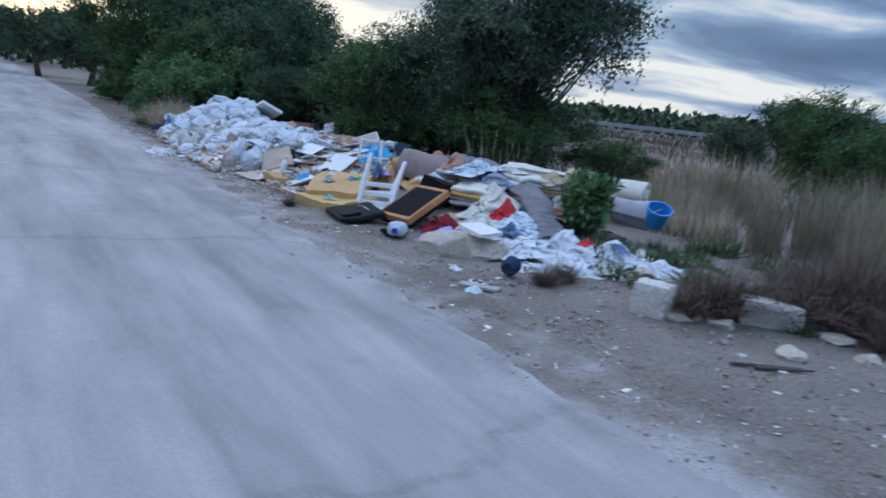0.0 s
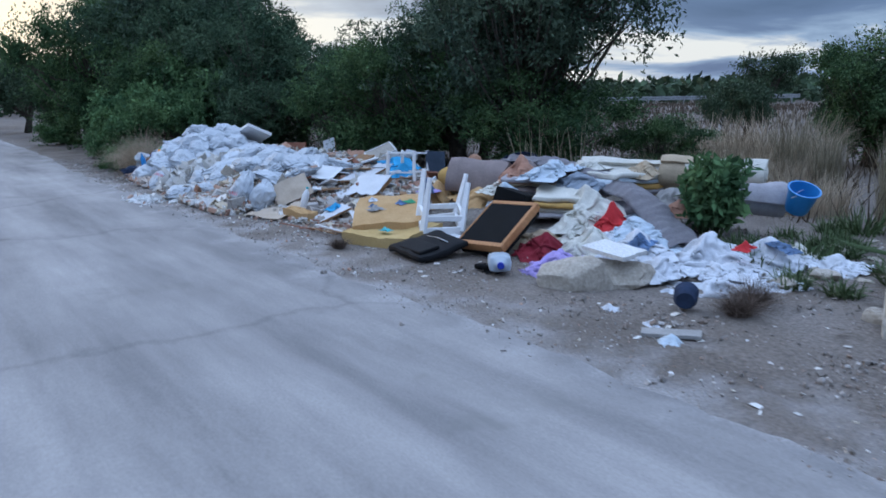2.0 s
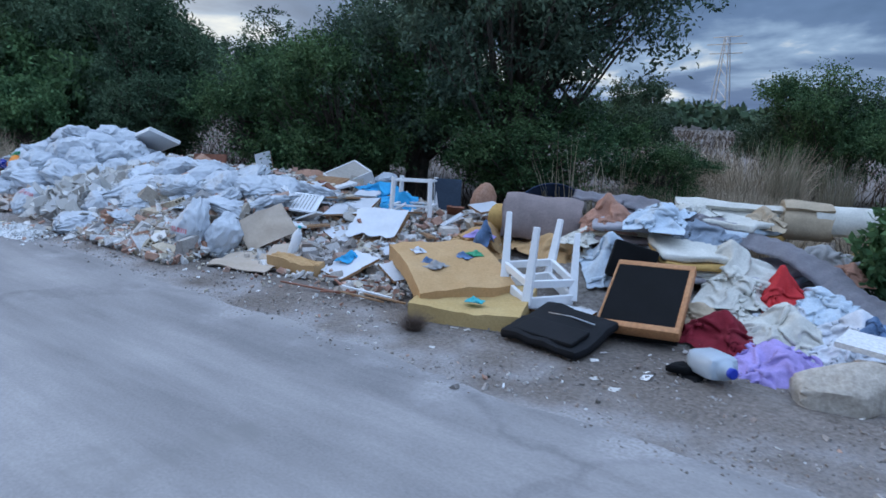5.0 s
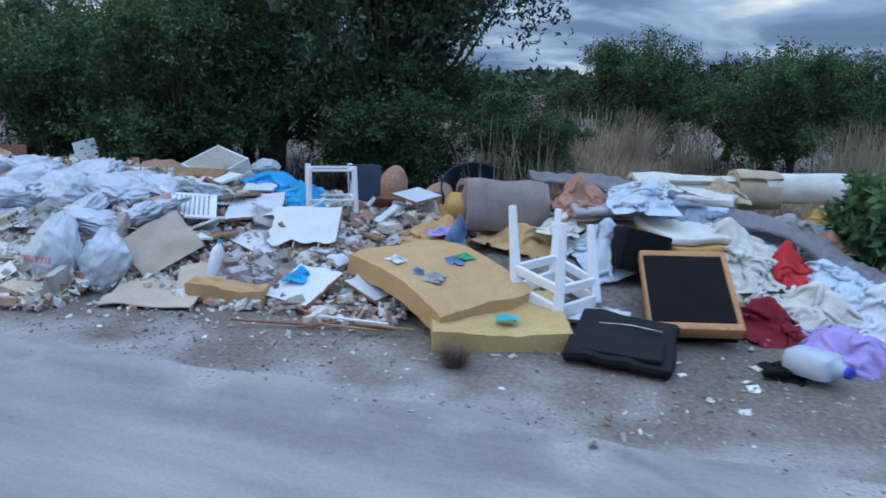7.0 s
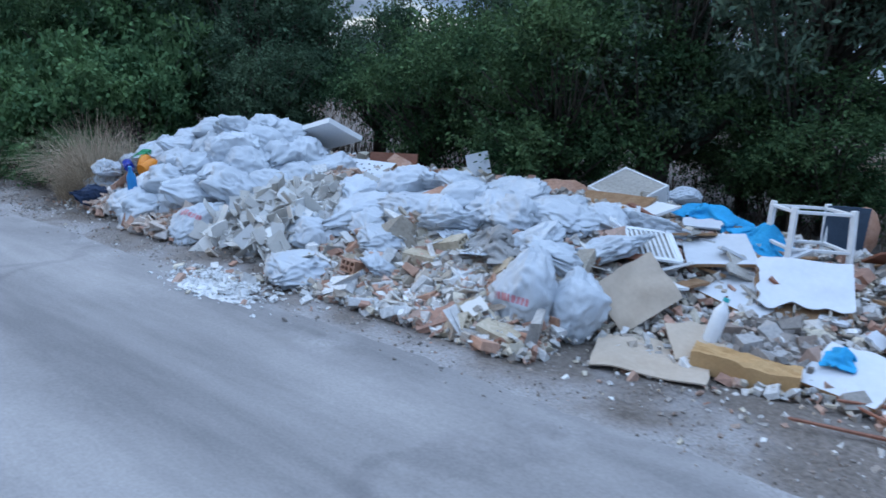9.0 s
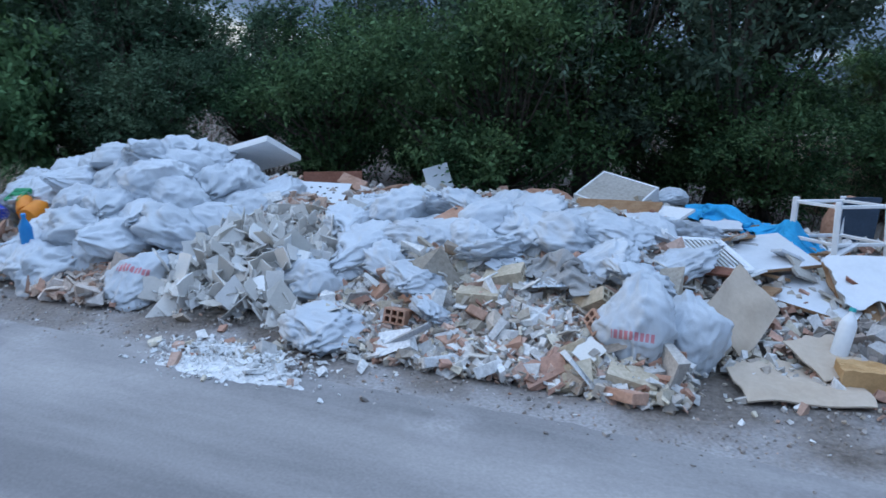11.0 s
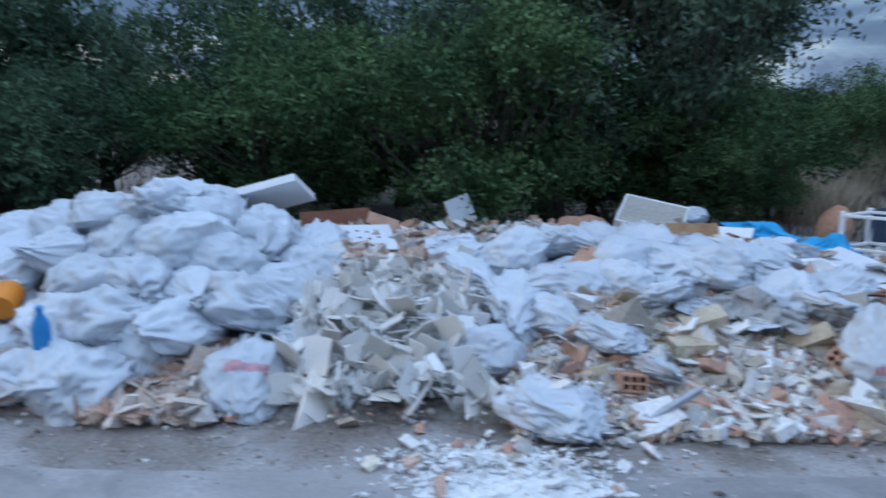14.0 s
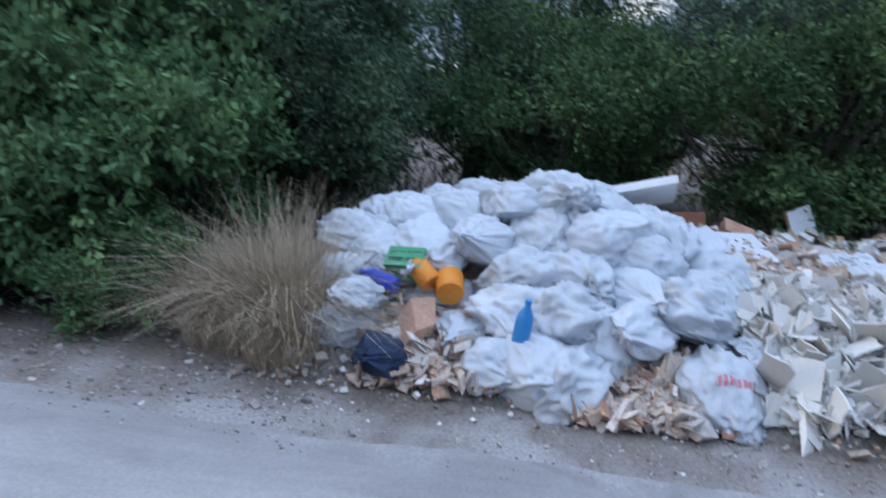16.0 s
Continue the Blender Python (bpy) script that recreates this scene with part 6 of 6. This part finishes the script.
# ---- bucket, jug, pot, stones and blocks ----
def lathe_bm(profile, seg=24, cap=True):
    bm = bmesh.new()
    rows = [[bm.verts.new((r * math.cos(2 * math.pi * k / seg), r * math.sin(2 * math.pi * k / seg), z)) for k in range(seg)] for r, z in profile]
    for a, b in zip(rows, rows[1:]):
        for k in range(seg):
            bm.faces.new((a[k], a[(k + 1) % seg], b[(k + 1) % seg], b[k]))
    if cap:
        bm.faces.new(rows[0][::-1])
        bm.faces.new(rows[-1])
    bmesh.ops.recalc_face_normals(bm, faces=bm.faces)
    return bm


def bucket(m):
    t = empty("bucket", m, "bright blue plastic bucket tipped among the weeds", "bucket")
    part("body", soft(mesh_of("body", lathe_bm([(0.01, 0.0), (0.125, 0.0), (0.135, 0.02), (0.18, 0.30), (0.195, 0.30), (0.195, 0.315), (0.172, 0.315), (0.128, 0.03), (0.01, 0.02)]), M["bluepl"])), t)
    bm = bmesh.new()
    tube_bm(bm, [(0.185 * math.cos(a), 0.1 * math.sin(a), 0.29 - 0.12 * math.sin(a)) for a in np.linspace(0, math.pi, 11)], [0.005] * 11, 6)
    part("handle", mesh_of("handle", bm, M["whitepl"], True), t, "thin white bail handle")


bucket(pose(5.75, 4.66, 0.33, 22, -14, 0) @ Matrix.Scale(0.68, 4))


def jug(m):
    t = empty("water_jug", m, "white plastic jug with a blue cap lying on the gravel", "jug")
    bm = bmesh.new()
    add_box(bm, 0.19, 0.14, 0.26, pose(0, 0, 0.13), 0.055)
    part("body", soft(mesh_of("body", bm, M["jugpl"]), 60), t)
    part("neck", soft(mesh_of("neck", lathe_bm([(0.06, 0.255), (0.03, 0.29), (0.024, 0.31)]), M["jugpl"])), t)
    part("cap", soft(mesh_of("cap", lathe_bm([(0.029, 0.30), (0.03, 0.325), (0.024, 0.33)]), M["cobalt"])), t, "blue screw cap")


jug(pose(3.43, 5.80, 0.085, 86, 0, -39) @ Matrix.Scale(0.92, 4))
thing("dark_pot", soft(mesh_of("dark_pot", lathe_bm([(0.01, 0), (0.075, 0), (0.08, 0.01), (0.10, 0.05), (0.092, 0.06), (0.10, 0.075), (0.092, 0.09), (0.10, 0.11), (0.105, 0.17), (0.09, 0.172), (0.085, 0.02), (0.01, 0.015)]), M["c_navy"])), pose(3.55, 4.24, 0.08, 80, 0, 120) @ Matrix.Scale(0.72, 4), "ribbed dark plastic pot lying on its side", "pot")
thing("shoe", mesh_of("shoe", sack_bm(55, 0.07, 0.17, 0.06), M["black"], True), pose(3.33, 5.85, 0.03, 0, 0, 20), "old black shoe lying on the gravel", "shoe")
heap_of("black_rag", 56, 3.38, 5.80, 0.02, 0.26, 0.16, 0.05, "black", "black rag crumpled on the gravel beside a jug", "rag", 30)


def stone(x, y, sx, sy, sz, rz, seed, label, mat_="stone", z=-0.02, rx=0, ry=0, cuts=7, square=0.55):
    return thing("stone", soft(mesh_of("stone", rock_bm(seed, sx, sy, sz, 0.12 if square < 0.8 else 0.06, 4, cuts, square), M[mat_]), 28), pose(x, y, z, rx, ry, rz), label, "stone")


stone(3.54, 5.08, 0.36, 0.56, 0.28, 18, 4, "rough tan limestone slab on the gravel", cuts=6, square=0.8)
stone(3.84, 4.92, 0.36, 0.42, 0.24, 40, 9, "rough pale stone beside a limestone slab", cuts=5, square=0.75)
stone(4.08, 3.2, 0.22, 0.26, 0.30, 20, 12, "pale squared stone block with a worn foot", "stone_pale", cuts=0, square=0.92)
stone(4.86, 2.75, 0.26, 0.44, 0.24, 40, 15, "rough pale stone block on bare earth", "stone_pale", cuts=2, square=0.8)
for k in range(60):
    x, y = rs.uniform(4.2, 6.6), rs.uniform(1.8, 4.4)
    s = rs.uniform(0.06, 0.22)
    stone(x, y, s, s * rs.uniform(0.7, 1.5), s * 0.5, rs.uniform(0, 360), k + 100, "small pale stone among weeds")


# power line mast far behind the trees
mast = empty("power_mast", (191, 62.5, 0), "distant lattice power line mast with cross arms", "mast")
for sx, sy in ((-1, -1), (1, -1), (1, 1), (-1, 1)):
    part("leg", mesh_of("leg", beam_bm((sx * 2.2, sy * 2.2, 0), (sx * 0.5, sy * 0.5, 20.5), 0.3, 0.2), M["metal"]), mast)
for z, w in ((16.5, 4.5), (18.8, 5.5), (20.6, 4.0)):
    part("arm", mesh_of("arm", beam_bm((-w * 0.3, -w, z), (w * 0.3, w, z), 0.25, 0.25), M["metal"]), mast)
for k in range(8):
    f, g2 = k / 8, (k + 1) / 8
    a_, b_ = 2.2 - 1.7 * f, 2.2 - 1.7 * g2
    part("brace", mesh_of("brace", beam_bm((-a_, -a_, 20.5 * f), (b_, b_, 20.5 * g2), 0.16, 0.16), M["metal"]), mast)


# the leafy green plant that grows between the rolls
def leafy_plant():
    t = empty("leafy_plant", (5.2, 5.1, 0.12), "bushy green plant with broad leaves growing through the heap", "plant")
    rng = np.random.default_rng(12)
    bm = bmesh.new()
    cs = []
    for k in range(26):
        a, r, h = rng.uniform(0, 6.283), rng.uniform(0.02, 0.27), rng.uniform(0.35, 0.68)
        p = Vector((r * math.cos(a), r * math.sin(a), h))
        tube_bm(bm, [(p.x * 0.3, p.y * 0.3, 0), (p.x * 0.7, p.y * 0.7, h * 0.5), p], [0.008, 0.006, 0.003], 5)
        for s in np.linspace(0.3, 1.0, 26):
            cs.append((p.x * (0.3 + 0.7 * s) + rng.normal(0, 0.03), p.y * (0.3 + 0.7 * s) + rng.normal(0, 0.03), h * s))
    part("stem", mesh_of("stem", bm, M["weed"], True), t)
    cs = np.array(cs)
    part("foliage", leaves("foliage", np.repeat(cs, 4, 0), rng.normal(0, 0.6, (len(cs) * 4, 3)) + np.array([0, 0, 0.8]), 0.095, 0.042, M["leaf_bright"], rng, 0.0), t)


leafy_plant()


# ---- far end: crate, bottles, bags ----
def crate(m):
    t = empty("plastic_crate", m, "broken green plastic crate on the sacks", "crate")
    for z in (0.02, 0.10, 0.16):
        for sx, sy, x, y in ((0.26, 0.01, 0, -0.09), (0.26, 0.01, 0, 0.09), (0.01, 0.18, -0.13, 0), (0.01, 0.18, 0.13, 0)):
            bm = bmesh.new()
            add_box(bm, sx, sy, 0.045, pose(x, y, z), 0.003)
            part("side_bar", mesh_of("side_bar", bm, M["greenpl"]), t)
    for x in (-0.13, 0.0, 0.13):
        for y in (-0.09, 0.09):
            bm = bmesh.new()
            add_box(bm, 0.02, 0.014, 0.18, pose(x, y, 0.09), 0.003)
            part("rib", mesh_of("rib", bm, M["greenpl"]), t)
    bm = bmesh.new()
    add_box(bm, 0.25, 0.17, 0.008, pose(0, 0, 0.004))
    part("base", mesh_of("base", bm, M["greenpl"]), t)


crate(pose(3.46, 14.50, 0.40, 55, 5, 80) @ Matrix.Scale(0.72, 4))


def bottle(name, m, mat_, label, r=0.045, h=0.24, cap="whitepl"):
    t = empty(name, m, label, "bottle")
    part("body", soft(mesh_of("body", lathe_bm([(0.01, 0), (r * 0.95, 0), (r, 0.01), (r, h * 0.65), (r * 0.8, h * 0.75), (r * 0.35, h * 0.88), (r * 0.33, h * 0.93)], 16), M[mat_])), t)
    part("cap", soft(mesh_of("cap", lathe_bm([(r * 0.4, h * 0.92), (r * 0.4, h), (r * 0.3, h)], 12), M[cap])), t)


bottle("detergent_bottle", pose(3.36, 14.52, 0.36, 80, 0, 160) @ Matrix.Scale(0.75, 4), "cobalt", "cobalt blue plastic bottle lying on the sacks", 0.06, 0.30, "cobalt")
bottle("detergent_bottle", pose(3.40, 14.34, 0.38, 60, 20, 130) @ Matrix.Scale(0.8, 4), "orangepl", "orange plastic bottle lying on the sacks", 0.075, 0.26)
bottle("detergent_bottle", pose(3.33, 14.24, 0.36, 70, 0, 100) @ Matrix.Scale(0.9, 4), "orangepl", "orange plastic bottle with a white label", 0.08, 0.24)
bottle("detergent_bottle", pose(3.04, 13.88, 0.20, 6, -8, 0), "bluepl", "upright blue plastic bottle between sacks", 0.04, 0.28, "bluepl")
bottle("water_bottle", pose(3.45, 9.12, 0.10, 10, 12, 0), "whitepl", "clear plastic water bottle with a blue cap", 0.04, 0.24, "tealpl")
sack(bag_mesh(71, 0.42, 0.46, 0.34, M["c_navy"], 0.3, 1.0), 3.0, 14.5, 0.12, 60, 0.72, 20, 0, "dark blue knotted bin bag", "")
heap_of("turquoise_cloth", 61, 3.55, 8.55, 0.16, 0.20, 0.14, 0.07, "c_tarp", "small turquoise cloth on gravel", "cloth", 0, 0.6)
thing("terracotta_pot", soft(mesh_of("terracotta_pot", lathe_bm([(0.01, 0), (0.12, 0.0), (0.14, 0.1), (0.12, 0.22), (0.07, 0.30), (0.03, 0.33)]), M["terracotta"])), pose(5.75, 8.85, 0.24, 12, 0, 0), "rounded terracotta piece at the shrubs", "pot")
thing("terracotta_pot", soft(mesh_of("terracotta_pot", lathe_bm([(0.01, 0), (0.12, 0.0), (0.14, 0.08), (0.12, 0.18), (0.07, 0.26), (0.03, 0.28)]), M["terracotta"])), pose(5.7, 8.45, 0.2, 30, 20, 0), "rounded terracotta piece leaning over", "pot")
stone(5.3, 10.95, 0.3, 0.5, 0.26, 20, 31, "red-brown clay lump behind the heap", "terracotta", 0.30)
stone(5.35, 12.35, 0.25, 0.5, 0.22, 60, 33, "red-brown clay lump behind the heap", "terracotta", 0.30)
stone(5.2, 11.35, 0.3, 0.5, 0.3, 100, 35, "red-brown clay lump behind the heap", "terracotta", 0.15)
board("red_board", (5.1, 13.1, 0.3), (5.25, 12.6, 0.32), (5.2, 13.0, 0.56), 0.02, M["redwood"], "red-brown board propped under the cabinet panel")
thing("pipe", mesh_of("pipe", beam_bm((0, 0, 0.02), (0.04, -0.3, 0.2), 0.03, 0.03), M["metal"]), (2.78, 11.25, 0.0), "short grey metal tube end on the rubble", "pipe")


# ---- bricks in the rubble ----
def hollow_brick(m, mat_, label):
    t = empty("hollow_brick", m, label, "brick", "hollow bricks")
    w, h, l = 0.11, 0.07, 0.22
    for x in (-w / 2, -w / 6, w / 6, w / 2):
        bm = bmesh.new()
        add_box(bm, 0.010, l, h, pose(x, 0, 0))
        part("upright_web", mesh_of("upright_web", bm, M[mat_]), t)
    for z in (-h / 2, 0, h / 2):
        bm = bmesh.new()
        add_box(bm, w + 0.009, l - 0.002, 0.010, pose(0, 0, z))
        part("level_web", mesh_of("level_web", bm, M[mat_]), t)
    return t


for x, y, dz, mm in ((3.15, 10.15, 0.06, "terracotta"), (4.0, 11.1, 0.14, "ochrebrick"), (3.9, 11.25, 0.12, "terracotta"), (3.25, 10.85, 0.06, "ochrebrick"), (3.4, 10.75, 0.08, "ochrebrick"), (3.05, 11.2, 0.05, "terracotta"), (2.85, 10.0, 0.03, "ochrebrick"), (2.8, 10.25, 0.03, "ochrebrick"), (3.3, 10.25, 0.07, "ochrebrick"), (4.9, 12.5, 0.1, "terracotta")):
    hollow_brick(pose(*on(x, y, dz), rs.uniform(-40, 40), rs.uniform(-40, 40), rs.uniform(0, 360)), mm, "broken hollow clay brick in the rubble")
for k in range(26):
    x, y = rs.uniform(2.75, 3.7), rs.uniform(9.8, 11.5)
    bm = bmesh.new()
    add_box(bm, 0.1, rs.uniform(0.12, 0.24), 0.05, None, 0.006)
    for v in bm.verts:
        v.co += Vector((0.012 * noise.noise(v.co * 20), 0.02 * noise.noise(v.co * 15 + Vector((k, 0, 0))), 0.008 * noise.noise(v.co * 25)))
    thing("brick", mesh_of("brick", bm, M[("ochrebrick", "terracotta", "plaster", "terracotta")[k % 4]]), pose(*on(x, y, 0.03), rs.uniform(-35, 35), rs.uniform(-35, 35), rs.uniform(0, 360)), "broken brick lying in the rubble", "brick", "loose bricks")


# ---- rubble and gravel, last ----
rng = np.random.default_rng(33)


def scatter(name, n, x0, x1, y0, y1, size, flat, mat_, label, category="rubble", tilt=0.7, clump=0.0, lift=0.0):
    x, y = rng.uniform(x0, x1, n), rng.uniform(y0, y1, n)
    if clump:
        keep = np.array([noise.noise((a * 2, b * 2, clump)) > rng.uniform(-0.5, 0.4) for a, b in zip(x, y)])
        x, y = x[keep], y[keep]
    z = mound_h(x, y) + lift * rng.random(len(x))
    return thing(name, shards(name, x, y, z, size, flat, M[mat_], rng, tilt), (0, 0, 0), label, category, kind="stuff")


scatter("rubble", 7000, 2.72, 3.75, 9.75, 11.75, 0.032, 0.36, "rubble", "broken plaster, brick and tile fragments", lift=0.05)
scatter("rubble", 3500, 3.2, 5.4, 7.8, 10.0, 0.034, 0.5, "rubble", "mixed rubble between the boards", lift=0.03)
scatter("rubble", 3500, 3.5, 5.6, 10.0, 15.0, 0.04, 0.5, "rubble", "mixed rubble under the sacks", lift=0.03)
scatter("rubble", 300, 3.40, 3.85, 8.62, 9.1, 0.034, 0.8, "gravel", "grey stones heaped behind the foam offcut", lift=0.06)
scatter("brick_rubble", 1700, 3.8, 4.9, 11.9, 12.8, 0.042, 0.25, "brickdust", "orange broken terracotta pieces", lift=0.05)
scatter("brick_rubble", 900, 2.80, 3.3, 13.1, 13.65, 0.042, 0.22, "brickdust", "orange broken terracotta at the heap's foot", lift=0.06)
scatter("brick_rubble", 700, 2.9, 3.4, 13.95, 14.6, 0.045, 0.22, "brickdust", "broken tile and plaster below the sacks", lift=0.08)
scatter("rubble", 600, 2.78, 3.7, 9.85, 11.4, 0.055, 0.26, "rubble", "larger lumps of plaster, brick and tile", lift=0.05)
scatter("fine_rubble", 1500, 2.82, 4.2, 8.0, 15.0, 0.02, 0.5, "rubble", "small rubble crumbs at the heap's foot", lift=0.01)
scatter("tile_rubble", 1500, 2.95, 3.95, 11.85, 12.8, 0.06, 0.10, "tilestuff", "broken pale floor tiles in a heap", tilt=0.9, lift=0.08)
scatter("verge_gravel", 20000, 2.3, 3.9, -1.0, 17.5, 0.0075, 0.6, "gravel", "loose grey gravel along the road's edge", "gravel", clump=3.0)
scatter("verge_gravel", 5000, 2.9, 6.5, -1.0, 6.0, 0.014, 0.6, "gravel", "loose stones on the bare earth", "gravel", clump=7.0)
scatter("verge_scraps", 900, 2.5, 2.95, 0.5, 16.5, 0.011, 0.4, "rubble", "line of small pale scraps along the road's edge", "litter", clump=9.0)
scatter("leaf_litter", 3000, 2.55, 4.6, 14.6, 20.0, 0.016, 0.3, "gravel", "dead leaves and crumbs under the shrubs", "litter", tilt=0.3)
scatter("road_grit", 900, -2.0, 2.3, -0.5, 16.0, 0.008, 0.6, "gravel", "scattered grit on the lane", "gravel")
scatter("litter_scraps", 200, 2.6, 4.2, 1.0, 15.5, 0.03, 0.08, "tilestuff", "small white scraps of plaster and paper", "litter", tilt=0.15)

# plaster spilled on the lane
n = 1100
px, py = rng.normal(2.46, 0.10, n), rng.normal(11.82, 0.22, n)
thing("plaster_spill", shards("plaster_spill", px, py, np.full(n, 0.008) + 0.03 * rng.random(n) * np.exp(-((px - 2.5) / 0.12) ** 2), 0.014, 0.4, M["plaster"], rng, 0.5), (0, 0, 0), "white plaster crumbs spilled on the lane", "plaster", kind="stuff")

pn = 70
thing("plaster_chunks", shards("plaster_chunks", rng.normal(2.55, 0.12, pn), rng.normal(11.85, 0.30, pn), np.full(pn, 0.012), 0.038, 0.4, M["rubble"], rng, 0.4), (0, 0, 0), "beige and white plaster lumps on the lane", "plaster", kind="stuff")
thing("plaster_powder", mesh_of("plaster_powder", cloth_bm(91, 0.26, 0.62, 0.015, 0.12, ragged=0.3), M["plaster"], True), (2.4, 11.8, 0.004), "flat patch of white plaster powder on the lane", "plaster", kind="stuff")

# tiles and slabs that can be told apart, on the heap
shapes = []
for k in range(10):
    bm = board_bm(rs.uniform(0.14, 0.26), rs.uniform(0.12, 0.24), 0.011, seed=k * 3 + 1, broken=0.35, nx=3, ny=3)
    shapes.append(mesh_of("tile", bm, M["tile"]))
for k in range(190):
    x, y = rs.uniform(2.98, 3.75), rs.uniform(11.9, 12.8)
    p = on(x, y, rs.uniform(0.02, 0.14))
    o = part("tile", shapes[k % 10], mound, "", pose(p.x, p.y, p.z - 0.03, rs.gauss(0, 45), rs.gauss(-30, 35), rs.uniform(0, 360) if k % 3 else rs.uniform(-50, 50)) @ Matrix.Scale(rs.uniform(0.5, 0.9), 4))
for k in range(80):
    x, y = rs.uniform(2.75, 3.8), rs.uniform(9.8, 11.7)
    p = on(x, y, rs.uniform(0.02, 0.08))
    part("tile", shapes[k % 10], mound, "", pose(p.x, p.y, p.z, rs.uniform(-35, 35), rs.uniform(-35, 25), rs.uniform(0, 360)) @ Matrix.Scale(0.6, 4))
